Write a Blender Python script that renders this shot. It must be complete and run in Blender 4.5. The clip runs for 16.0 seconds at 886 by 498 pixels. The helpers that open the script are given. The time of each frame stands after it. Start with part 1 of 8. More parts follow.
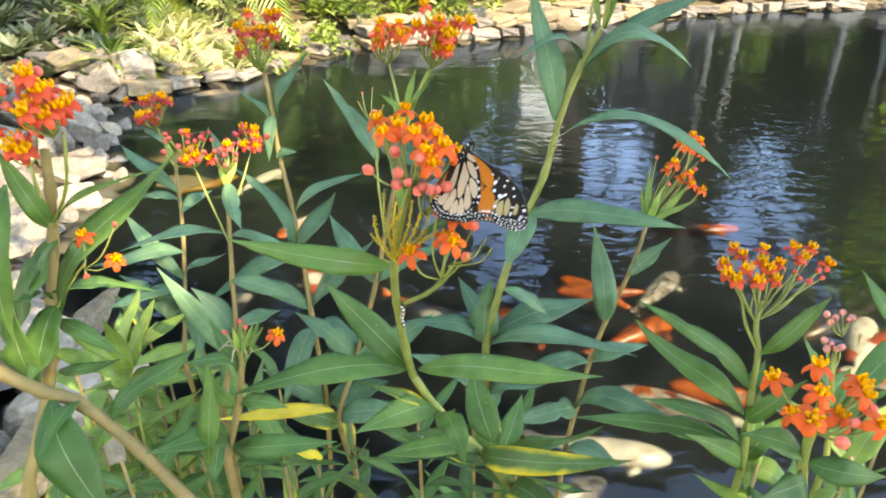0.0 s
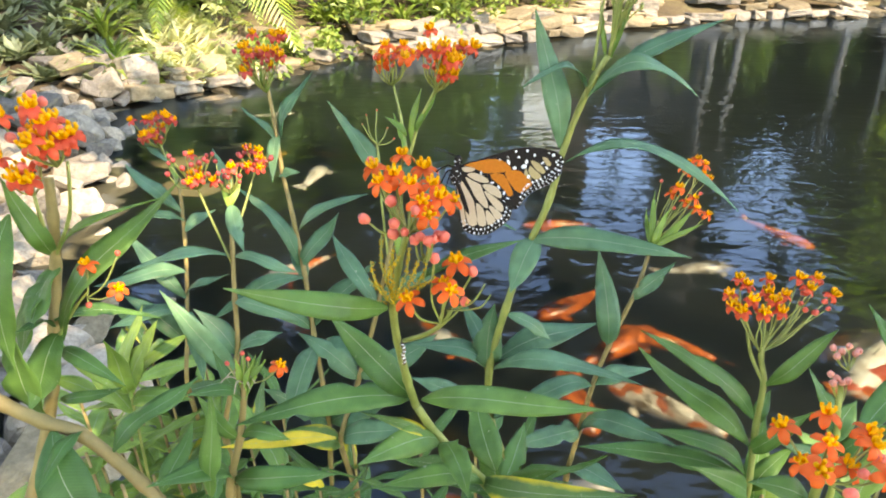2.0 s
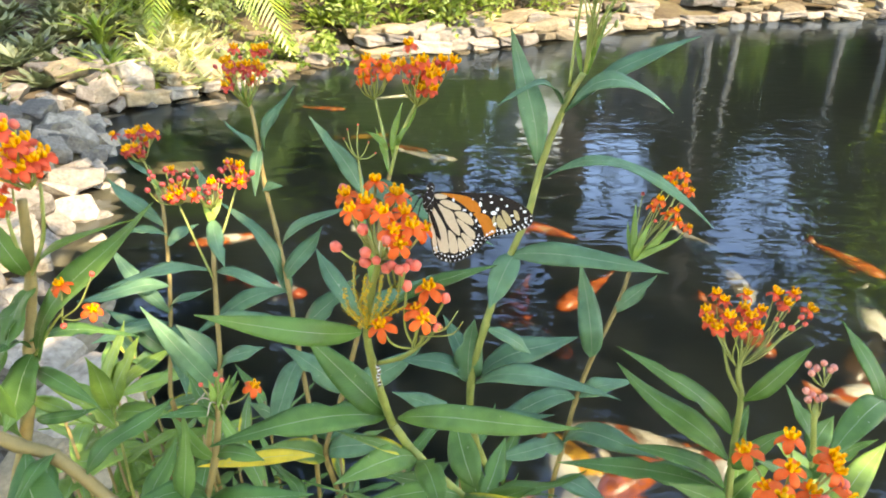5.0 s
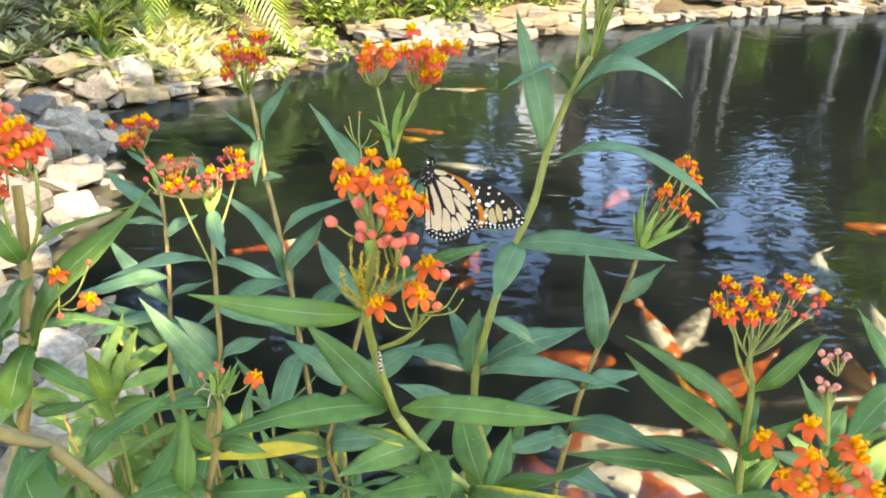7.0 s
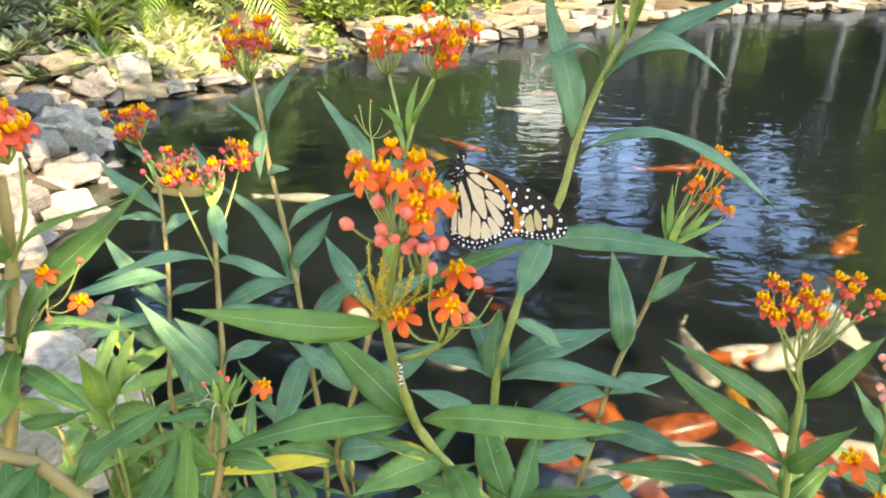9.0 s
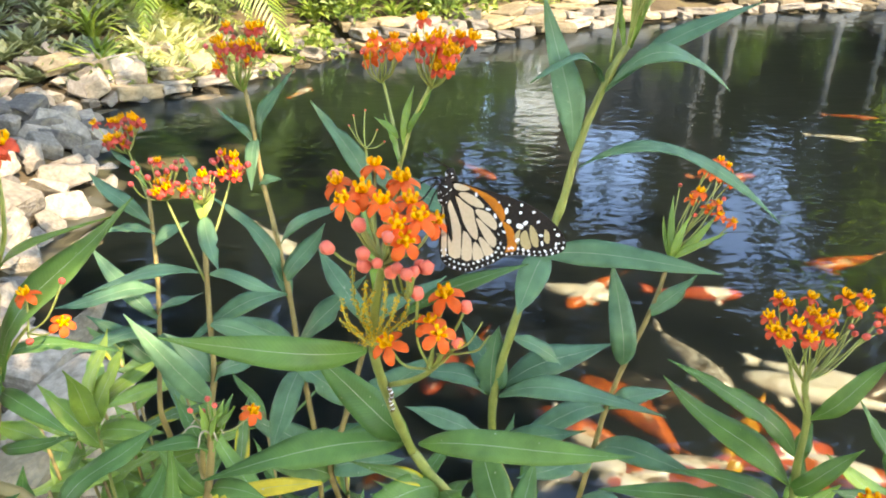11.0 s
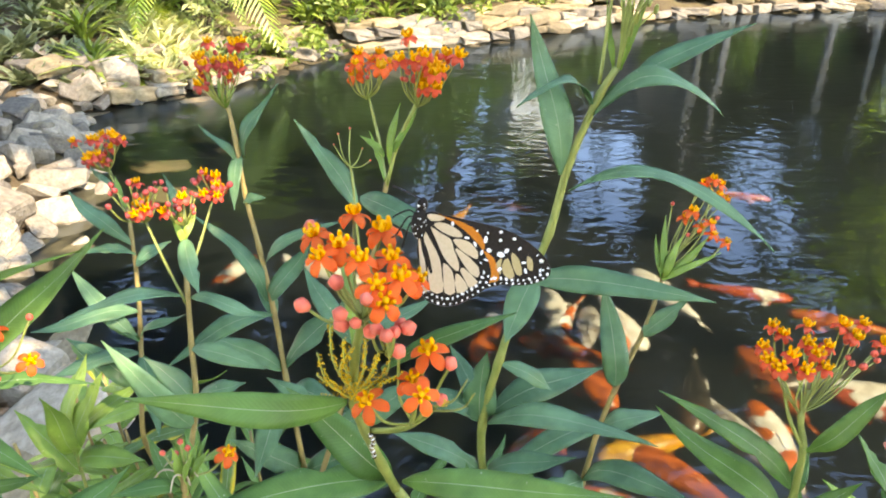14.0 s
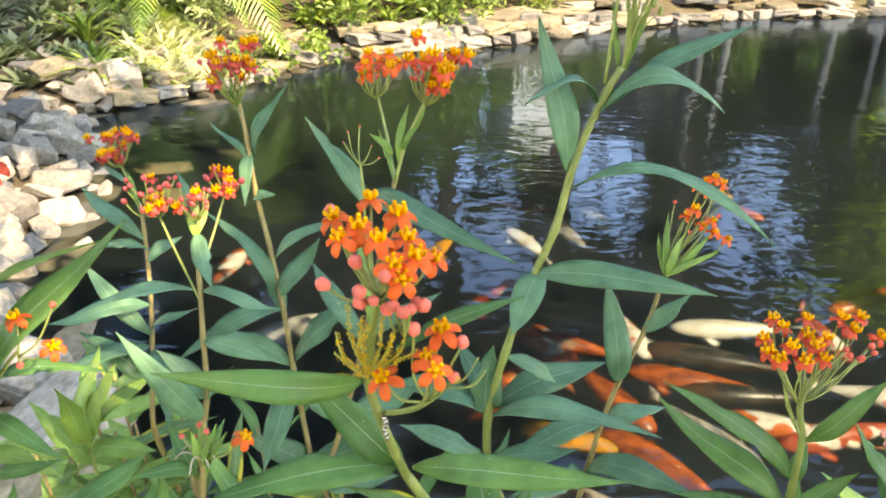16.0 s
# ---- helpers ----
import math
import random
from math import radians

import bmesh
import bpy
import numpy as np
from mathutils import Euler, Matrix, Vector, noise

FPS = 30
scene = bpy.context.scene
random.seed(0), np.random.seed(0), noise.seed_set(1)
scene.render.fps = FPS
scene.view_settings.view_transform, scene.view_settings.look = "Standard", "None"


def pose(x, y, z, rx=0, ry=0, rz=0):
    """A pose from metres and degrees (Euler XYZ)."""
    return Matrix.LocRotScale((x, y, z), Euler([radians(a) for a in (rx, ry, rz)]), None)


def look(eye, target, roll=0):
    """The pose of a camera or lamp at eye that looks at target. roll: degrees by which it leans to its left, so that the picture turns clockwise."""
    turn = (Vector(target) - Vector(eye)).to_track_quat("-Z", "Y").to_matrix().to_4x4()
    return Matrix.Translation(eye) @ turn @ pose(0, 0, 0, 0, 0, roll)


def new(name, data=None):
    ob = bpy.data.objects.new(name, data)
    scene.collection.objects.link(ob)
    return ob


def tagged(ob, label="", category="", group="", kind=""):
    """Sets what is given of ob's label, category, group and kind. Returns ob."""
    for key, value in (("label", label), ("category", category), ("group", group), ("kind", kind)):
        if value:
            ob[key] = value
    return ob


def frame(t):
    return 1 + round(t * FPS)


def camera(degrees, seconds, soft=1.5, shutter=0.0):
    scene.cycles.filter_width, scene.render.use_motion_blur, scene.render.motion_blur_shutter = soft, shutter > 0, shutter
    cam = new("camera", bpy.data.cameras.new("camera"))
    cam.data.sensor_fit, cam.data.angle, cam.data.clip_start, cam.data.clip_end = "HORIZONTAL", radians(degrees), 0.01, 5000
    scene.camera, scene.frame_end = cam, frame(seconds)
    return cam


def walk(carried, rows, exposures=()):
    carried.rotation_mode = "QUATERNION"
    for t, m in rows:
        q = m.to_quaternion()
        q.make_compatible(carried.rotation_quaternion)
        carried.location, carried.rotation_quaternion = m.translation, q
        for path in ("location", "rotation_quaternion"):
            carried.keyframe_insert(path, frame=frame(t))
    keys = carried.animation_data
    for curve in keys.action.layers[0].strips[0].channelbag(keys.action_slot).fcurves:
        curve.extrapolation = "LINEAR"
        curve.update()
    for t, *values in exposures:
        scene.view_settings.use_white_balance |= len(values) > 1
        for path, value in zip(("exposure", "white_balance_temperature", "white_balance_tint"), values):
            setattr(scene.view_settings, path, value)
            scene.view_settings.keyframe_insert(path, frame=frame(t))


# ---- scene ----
cam = camera(65.0, 16.0, soft=1.95, shutter=0.5)
PATH = [
    (0, (-0.008, -0.026, 1.492), (-0.01, 1.774, 0.62), 0.1),
    (0.5, (-0.008, -0.019, 1.49), (-0.01, 1.782, 0.62), 0.3),
    (1, (-0.006, -0.012, 1.492), (-0.016, 1.788, 0.62), -0.2),
    (1.5, (-0.012, -0.012, 1.5), (-0.017, 1.792, 0.637), 0.5),
    (2, (-0.01, -0.015, 1.509), (-0.017, 1.79, 0.648), 0.4),
    (2.5, (-0.007, -0.015, 1.512), (-0.013, 1.791, 0.653), 0.4),
    (3, (0.001, -0.02, 1.517), (-0.006, 1.786, 0.658), 0.2),
    (3.5, (0.005, -0.013, 1.51), (0.0, 1.793, 0.652), 0.2),
    (4, (0.009, -0.014, 1.521), (0.005, 1.794, 0.667), 0.2),
    (6.5, (0.005, -0.002, 1.513), (0.005, 1.804, 0.653), 0.1),
    (7, (0.004, -0.002, 1.509), (0.002, 1.802, 0.645), -0.0),
    (7.5, (-0.001, 0.007, 1.506), (-0.001, 1.811, 0.642), 0.0),
    (8, (-0.009, 0.022, 1.494), (-0.01, 1.825, 0.627), -0.0),
    (8.5, (-0.011, 0.03, 1.492), (-0.01, 1.833, 0.626), 0.0),
    (9, (-0.014, 0.038, 1.488), (-0.013, 1.84, 0.62), -0.1),
    (11.5, (-0.013, 0.064, 1.493), (0.0, 1.866, 0.625), -0.1),
    (12, (-0.012, 0.071, 1.49), (0.003, 1.872, 0.62), -0.2),
    (12.5, (-0.006, 0.073, 1.492), (0.013, 1.874, 0.623), -0.0),
    (13, (-0.009, 0.075, 1.501), (0.008, 1.875, 0.631), -0.3),
    (13.5, (-0.011, 0.08, 1.501), (0.012, 1.883, 0.635), 0.1),
    (14, (-0.005, 0.081, 1.504), (0.017, 1.882, 0.636), -0.1),
    (14.5, (-0.004, 0.084, 1.506), (0.022, 1.886, 0.64), 0.1),
    (15, (-0.01, 0.083, 1.501), (0.019, 1.886, 0.635), 0.2),
    (15.5, (-0.008, 0.067, 1.497), (0.012, 1.871, 0.635), -0.1),
    (16, (-0.012, 0.065, 1.503), (0.01, 1.872, 0.645), 0.2),
]
# the phone's exposure and warm white balance
walk(cam, [(t, look(eye, target, lean)) for t, eye, target, lean in PATH], exposures=((0, 3.34, 10300, 16), (4, 3.34, 10300, 16), (6.5, 3.45, 10300, 16), (9, 3.45, 10300, 16), (11.5, 3.37, 10300, 16), (16, 3.37, 10300, 16)))

# ---- light ----
SUN = Vector((0.50, -0.46, 0.73)).normalized()      # from the scene towards the sun
world = bpy.data.worlds.new("world")
scene.world = world
world.use_nodes = True
sky = world.node_tree.nodes.new("ShaderNodeTexSky")
sky.sky_type, sky.sun_disc = "NISHITA", False
sky.sun_elevation = math.asin(SUN.z)
sky.air_density, sky.dust_density, sky.ozone_density = 1.0, 0.1, 3.0
sky.sun_rotation = math.atan2(SUN.x, SUN.y)
world.node_tree.links.new(sky.outputs[0], world.node_tree.nodes["Background"].inputs[0])
world.node_tree.nodes["Background"].inputs[1].default_value = 0.15
sun_data = bpy.data.lights.new("sun", "SUN")
sun_data.energy, sun_data.angle, sun_data.color = 1.7, radians(0.5), (1.0, 0.95, 0.86)
sun = new("sun", sun_data)
sun.matrix_world = look(SUN * 30, (0, 0, 0))


# ---- materials ----
class Mat:
    """A small wrapper to write node materials in few lines."""

    def __init__(self, name, rough=0.6, spec=0.5):
        self.m = bpy.data.materials.new(name)
        self.m.use_nodes = True
        self.t = self.m.node_tree
        self.b = self.t.nodes["Principled BSDF"]
        self.b.inputs["Roughness"].default_value = rough
        self.b.inputs["Specular IOR Level"].default_value = spec

    def node(self, kind, links=(), **values):
        n = self.t.nodes.new(kind)
        for k, v in values.items():
            n.inputs[k.replace("_", " ")].default_value = v
        for src, dst in links:
            self.t.links.new(src, n.inputs[dst])
        return n

    def coords(self, what="Object"):
        return self.node("ShaderNodeTexCoord").outputs[what]

    def noise(self, scale, detail=4.0, co=None, rough=0.55):
        co = co or self.coords()
        return self.node("ShaderNodeTexNoise", [(co, "Vector")], Scale=scale, Detail=detail, Roughness=rough).outputs["Fac"]

    def ramp(self, fac, *stops):
        n = self.node("ShaderNodeValToRGB", [(fac, "Fac")])
        e = n.color_ramp.elements
        while len(e) < len(stops):
            e.new(0.5)
        for el, (p, c) in zip(e, stops):
            el.position, el.color = p, (*c, 1)
        return n.outputs["Color"]

    def mix(self, fac, a, b, how="MIX"):
        n = self.t.nodes.new("ShaderNodeMix")
        n.data_type, n.blend_type = "RGBA", how
        for v, i in ((fac, 0), (a, 6), (b, 7)):
            if isinstance(v, (int, float)):
                n.inputs[i].default_value = v
            elif isinstance(v, tuple):
                n.inputs[i].default_value = (*v, 1)
            else:
                self.t.links.new(v, n.inputs[i])
        return n.outputs[2]

    def colour(self, socket):
        self.t.links.new(socket, self.b.inputs["Base Color"])
        return self

    def bump(self, height, strength=0.3, distance=0.002):
        n = self.node("ShaderNodeBump", [(height, "Height")], Strength=strength, Distance=distance)
        self.t.links.new(n.outputs[0], self.b.inputs["Normal"])
        return self

    def translucent(self, colour, amount):
        tr = self.node("ShaderNodeBsdfTranslucent")
        if isinstance(colour, tuple):
            tr.inputs[0].default_value = (*colour, 1)
        else:
            self.t.links.new(colour, tr.inputs[0])
        mx = self.node("ShaderNodeMixShader", Fac=amount)
        self.t.links.new(self.b.outputs[0], mx.inputs[1])
        self.t.links.new(tr.outputs[0], mx.inputs[2])
        self.t.links.new(mx.outputs[0], self.t.nodes["Material Output"].inputs[0])
        return self

    def random(self):
        return self.node("ShaderNodeObjectInfo").outputs["Random"]

    def island(self):
        return self.node("ShaderNodeNewGeometry").outputs["Random Per Island"]


def foliage(name, dark, light, rough=0.45, scale=60, how="object", through_=0.25):
    """Leaf skin: two scales of mottling and a tone of its own for every leaf."""
    k = Mat(name, rough)
    tone = k.random() if how == "object" else k.island()
    base = k.ramp(tone, (0.0, dark), (1.0, light))
    spot = k.ramp(k.noise(scale, 5), (0.3, (0.72, 0.74, 0.7)), (0.7, (1.15, 1.12, 1.1)))
    col = k.mix(1.0, base, spot, "MULTIPLY")
    return k.colour(col).bump(k.noise(scale * 6, 2), 0.15, 0.0006).translucent(k.mix(1.0, col, (1.6, 1.9, 0.5), "MULTIPLY"), through_).m


def leaf_skin(name, dark, light, yellow=0.0):
    """Milkweed leaf: fine side veins across the blade, blotches, bluish green; the edge yellows where it ages."""
    k = Mat(name, 0.42, 0.36)
    uv = k.coords("UV")
    base = k.ramp(k.random(), (0.0, dark), (1.0, light))
    sep = k.node("ShaderNodeSeparateXYZ", [(uv, "Vector")])
    off = k.node("ShaderNodeMath", [(sep.outputs[0], 0)])
    off.operation, off.inputs[1].default_value = "SUBTRACT", 0.5
    away = k.node("ShaderNodeMath", [(off.outputs[0], 0)])
    away.operation = "ABSOLUTE"
    slant = k.node("ShaderNodeMath", [(away.outputs[0], 0), (sep.outputs[1], 2)])
    slant.operation, slant.inputs[1].default_value = "MULTIPLY_ADD", -0.9
    comb = k.node("ShaderNodeCombineXYZ", [(slant.outputs[0], "X")])
    wave = k.node("ShaderNodeTexWave", [(comb.outputs[0], "Vector")], Scale=2.6, Distortion=0.6, Detail=1.0)
    vein = k.ramp(wave.outputs["Fac"], (0.0, (1, 1, 1)), (0.88, (1, 1, 1)), (1.0, (1.13, 1.11, 1.09)))
    col = k.mix(1.0, base, vein, "MULTIPLY")
    blot = k.ramp(k.noise(45, 5), (0.28, (0.66, 0.70, 0.62)), (0.72, (1.24, 1.18, 1.10)))
    col = k.mix(1.0, col, blot, "MULTIPLY")
    # broad patches of sheen painted into the leaf colour
    sheen_tone = k.ramp(k.noise(11, 2), (0.32, (0.80, 0.84, 0.78)), (0.68, (1.2, 1.16, 1.2)))
    col = k.mix(1.0, col, sheen_tone, "MULTIPLY")
    if yellow:
        edge = k.node("ShaderNodeMath", [(k.noise(22, 3), 0), (away.outputs[0], 1)])
        edge.operation = "ADD"
        col = k.mix(k.ramp(edge.outputs[0], (0.78, (0, 0, 0)), (0.98, (yellow, yellow, yellow))), col, (0.75, 0.58, 0.05))
    # dried specks
    speck = k.ramp(k.noise(210, 2), (0.73, (0, 0, 0)), (0.77, (0.7, 0.7, 0.7)))
    col = k.mix(speck, col, (0.42, 0.45, 0.36))
    k.colour(col).bump(wave.outputs["Fac"], 0.12, 0.0006)
    return k.translucent(k.mix(1.0, col, (1.5, 2.0, 0.4), "MULTIPLY"), 0.22).m


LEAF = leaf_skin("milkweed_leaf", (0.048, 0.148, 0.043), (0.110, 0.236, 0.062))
# the sky's bluish sheen is put into this leaf colour
LEAF_SKY_SHEEN = leaf_skin("milkweed_leaf_sky_sheen", (0.066, 0.176, 0.108), (0.124, 0.268, 0.165))
# pale tint for young leaves, also used to make low shoots look sunlit
LEAF_PALE = leaf_skin("milkweed_leaf_young_lit", (0.13, 0.25, 0.055), (0.25, 0.39, 0.10))
LEAF_AGED = leaf_skin("milkweed_leaf_aged", (0.07, 0.16, 0.05), (0.11, 0.20, 0.06), 0.8)
LEAF_YELLOW = leaf_skin("milkweed_leaf_yellow", (0.44, 0.36, 0.04), (0.62, 0.50, 0.06))


def simple(name, a, b, rough=0.55, scale=80, bump=0.2, dist=0.001, glow=None):
    k = Mat(name, rough)
    n = k.noise(scale, 5)
    k.colour(k.mix(1.0, k.ramp(n, (0.25, a), (0.75, b)), k.ramp(k.random(), (0, (0.86, 0.86, 0.86)), (1, (1.12, 1.12, 1.12))), "MULTIPLY"))
    k.bump(k.noise(scale * 4, 3), bump, dist)
    return k.translucent(glow, 0.25).m if glow else k.m


RIB = simple("leaf_rib", (0.24, 0.36, 0.18), (0.36, 0.48, 0.27), 0.5, 200)
STEM_GREEN = simple("stem_green", (0.17, 0.22, 0.05), (0.31, 0.34, 0.10), 0.5, 60)
STEM_BROWN = simple("stem_brown", (0.18, 0.14, 0.05), (0.34, 0.25, 0.095), 0.65, 50, 0.4)
STRAW = simple("withered_straw", (0.34, 0.28, 0.18), (0.52, 0.45, 0.32), 0.8, 150, 0.2, 0.0005)
PETAL = simple("petal_orange", (0.83, 0.095, 0.022), (0.92, 0.185, 0.045), 0.5, 150, 0.15, 0.0005, (0.95, 0.2, 0.02))
PETAL_RED = simple("petal_red", (0.66, 0.070, 0.040), (0.86, 0.14, 0.060), 0.5, 150, 0.15, 0.0005, (0.8, 0.08, 0.03))
CROWN_YELLOW = simple("crown_yellow", (0.93, 0.40, 0.010), (0.98, 0.54, 0.02), 0.45, 200, 0.1, 0.0005, (0.98, 0.55, 0.03))
BUD_RED = simple("bud_red", (0.60, 0.07, 0.06), (0.80, 0.17, 0.11), 0.45, 150, 0.15, 0.0005)
PETAL_CRIMSON = simple("petal_crimson", (0.46, 0.040, 0.034), (0.66, 0.085, 0.050), 0.5, 150, 0.15, 0.0005, (0.7, 0.06, 0.03))
BUD_CRIMSON = simple("bud_crimson", (0.40, 0.045, 0.050), (0.56, 0.09, 0.08), 0.45, 150, 0.15, 0.0005)
BUD_PINK = simple("bud_pink", (0.76, 0.12, 0.09), (0.88, 0.24, 0.17), 0.45, 150, 0.15, 0.0005)
BUD_PALE = simple("bud_pale", (0.70, 0.20, 0.16), (0.82, 0.40, 0.32), 0.5, 150, 0.15, 0.0005)
APHID = simple("aphid_yellow", (0.60, 0.36, 0.01), (0.74, 0.47, 0.02), 0.4, 400, 0.1, 0.0003)

for petal_mat in (PETAL, PETAL_RED, CROWN_YELLOW, BUD_RED, BUD_PINK, BUD_PALE):
    petal_mat.node_tree.nodes["Principled BSDF"].inputs["Specular IOR Level"].default_value = 0.2


def stone(name, a, b, c, scale=7):
    k = Mat(name, 0.85, 0.25)
    n = k.noise(scale, 8, rough=0.65)
    col = k.ramp(n, (0.25, a), (0.5, b), (0.75, c))
    col = k.mix(1.0, col, k.ramp(k.random(), (0, (0.46, 0.46, 0.47)), (0.4, (0.86, 0.85, 0.82)), (1, (1.16, 1.1, 1.02))), "MULTIPLY")
    crack = k.node("ShaderNodeTexVoronoi", [(k.coords(), "Vector")], Scale=scale * 2.3)
    h = k.mix(0.5, k.noise(scale * 5, 8), crack.outputs["Distance"])
    # lichen and dirt
    lichen = k.ramp(k.noise(scale * 0.6, 6), (0.56, (0, 0, 0)), (0.68, (0.5, 0.5, 0.5)))
    return k.colour(k.mix(lichen, col, (0.17, 0.15, 0.10))).bump(h, 0.55, 0.02).m


STONE = stone("pale_stone", (0.13, 0.115, 0.09), (0.275, 0.25, 0.21), (0.42, 0.385, 0.325))
STONE_GREY = stone("grey_stone", (0.095, 0.088, 0.078), (0.175, 0.163, 0.146), (0.265, 0.248, 0.22))
STONE_TAN = stone("tan_stone", (0.13, 0.105, 0.065), (0.23, 0.19, 0.125), (0.33, 0.28, 0.19))
STONE_WET = stone("wet_stone", (0.025, 0.022, 0.015), (0.05, 0.043, 0.027), (0.09, 0.075, 0.045))

ground_k = Mat("soil", 0.9, 0.2)
ground_k.colour(ground_k.ramp(ground_k.noise(2.2, 10, rough=0.7), (0.3, (0.035, 0.026, 0.016)), (0.5, (0.075, 0.058, 0.036)), (0.72, (0.12, 0.11, 0.05))))
ground_k.bump(ground_k.noise(25, 8), 0.8, 0.03)
SOIL = ground_k.m
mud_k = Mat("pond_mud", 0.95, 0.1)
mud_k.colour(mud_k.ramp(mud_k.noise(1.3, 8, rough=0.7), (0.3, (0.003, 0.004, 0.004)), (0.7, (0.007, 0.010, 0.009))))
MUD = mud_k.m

# pond water: clear surface that mirrors by its grazing angle, tinted by algae
wk = Mat("pond_water")
WATER = wk.m
wk.t.nodes.remove(wk.b)
wco = wk.coords()
wmap = wk.node("ShaderNodeMapping", [(wco, "Vector")], Scale=(1.0, 1.9, 1.0))
w1 = wk.node("ShaderNodeTexNoise", [(wmap.outputs[0], "Vector")], Scale=1.1, Detail=2.0)
w2 = wk.node("ShaderNodeTexNoise", [(wmap.outputs[0], "Vector")], Scale=5.0, Detail=1.6, Distortion=0.6)
wmul = wk.node("ShaderNodeMath", [(w2.outputs["Fac"], 0), (w1.outputs["Fac"], 2)])
wmul.operation, wmul.inputs[1].default_value = "MULTIPLY_ADD", 0.50
wb = wk.node("ShaderNodeBump", [(wmul.outputs[0], "Height")], Strength=1.0, Distance=0.008)
fres = wk.node("ShaderNodeFresnel", [(wb.outputs[0], "Normal")], IOR=1.36)
gl = wk.node("ShaderNodeBsdfGlossy", [(wb.outputs[0], "Normal")], Roughness=0.0, Color=(0.50, 0.66, 0.88, 1))
trn = wk.node("ShaderNodeBsdfRefraction", [(wb.outputs[0], "Normal")], Roughness=0.29, IOR=1.33, Color=(0.38, 0.43, 0.40, 1))
silt = wk.node("ShaderNodeBsdfDiffuse", Color=(0.014, 0.020, 0.021, 1))
murk = wk.node("ShaderNodeMixShader", [(trn.outputs[0], 1), (silt.outputs[0], 2)], Fac=0.2)
wmx = wk.node("ShaderNodeMixShader", [(fres.outputs[0], 0), (murk.outputs[0], 1), (gl.outputs[0], 2)])
wk.t.links.new(wmx.outputs[0], wk.t.nodes["Material Output"].inputs[0])

AGAVE = foliage("agave_leaf", (0.11, 0.145, 0.08), (0.21, 0.25, 0.145), 0.5, 25)
PALE = foliage("cream_leaf", (0.34, 0.37, 0.16), (0.70, 0.67, 0.45), 0.45, 25)
STRAP = foliage("strap_leaf", (0.11, 0.20, 0.03), (0.26, 0.34, 0.07), 0.4, 30)
FROND = foliage("cycad_frond", (0.11, 0.19, 0.025), (0.27, 0.34, 0.05), 0.4, 40, "island")
SHRUB = foliage("shrub_leaf", (0.08, 0.15, 0.025), (0.27, 0.34, 0.09), 0.5, 30, "island")
SHRUB_PALE = foliage("pale_shrub_leaf", (0.22, 0.28, 0.10), (0.48, 0.50, 0.26), 0.5, 30, "island")
# sunlight put into the colour: a brighter leaf for one far tree
SUN_TINTED = foliage("sun_tinted_leaf", (0.26, 0.34, 0.06), (0.50, 0.56, 0.14), 0.5, 30, "island", 0.45)
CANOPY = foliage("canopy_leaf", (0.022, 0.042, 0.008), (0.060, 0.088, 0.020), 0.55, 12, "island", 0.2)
BARK = simple("bark", (0.05, 0.038, 0.026), (0.13, 0.10, 0.075), 0.9, 9, 0.9, 0.02)


# ---- mesh helpers ----
def mesh_of(name, verts, faces, mats, index=None, smooth=True, uv=None):
    me = bpy.data.meshes.new(name)
    me.from_pydata([tuple(v) for v in verts], [], faces)
    for m in mats:
        me.materials.append(m)
    if index is not None:
        me.polygons.foreach_set("material_index", index)
    me.polygons.foreach_set("use_smooth", [smooth] * len(me.polygons))
    if uv is not None:
        layer = me.uv_layers.new(name="uv")
        for lp in me.loops:
            layer.data[lp.index].uv = uv[lp.vertex_index]
    me.update()
    return me


def part(name, me, parent=None, label="", at=None):
    ob = new(name, me)
    if parent:
        ob.parent = parent
    if at is not None:
        ob.matrix_basis = at
    return tagged(ob, label)


def empty(name, at, label="", category="", group="", kind=""):
    ob = new(name)
    ob.empty_display_size = 0.05
    ob.matrix_basis = at if isinstance(at, Matrix) else Matrix.Translation(at)
    return tagged(ob, label, category, group, kind)


def smooth_path(points, per=5):
    """Catmull-Rom through the given points (any dimension)."""
    p = [Vector(q) for q in points]
    p = [p[0] * 2 - p[1], *p, p[-1] * 2 - p[-2]]
    out = []
    for i in range(1, len(p) - 2):
        for k in range(per):
            t = k / per
            out.append(0.5 * (2 * p[i] + (p[i + 1] - p[i - 1]) * t + (2 * p[i - 1] - 5 * p[i] + 4 * p[i + 1] - p[i + 2]) * t * t
                              + (3 * p[i] - p[i - 1] - 3 * p[i + 1] + p[i + 2]) * t ** 3))
    return out + [p[-2]]


def limb_path(points, per=5):
    """A smooth line through points of uneven spacing, with no loops at the short stretches."""
    p = [Vector(q) for q in points]
    n = len(p)
    way = [(p[min(i + 1, n - 1)] - p[max(i - 1, 0)]).normalized() for i in range(n)]
    out = []
    for i in range(n - 1):
        ln = (p[i + 1] - p[i]).length
        for k in range(per):
            t = k / per
            out.append(p[i] * (2 * t ** 3 - 3 * t * t + 1) + way[i] * (ln * (t ** 3 - 2 * t * t + t)) + p[i + 1] * (3 * t * t - 2 * t ** 3) + way[i + 1] * (ln * (t ** 3 - t * t)))
    return out + [p[-1]]


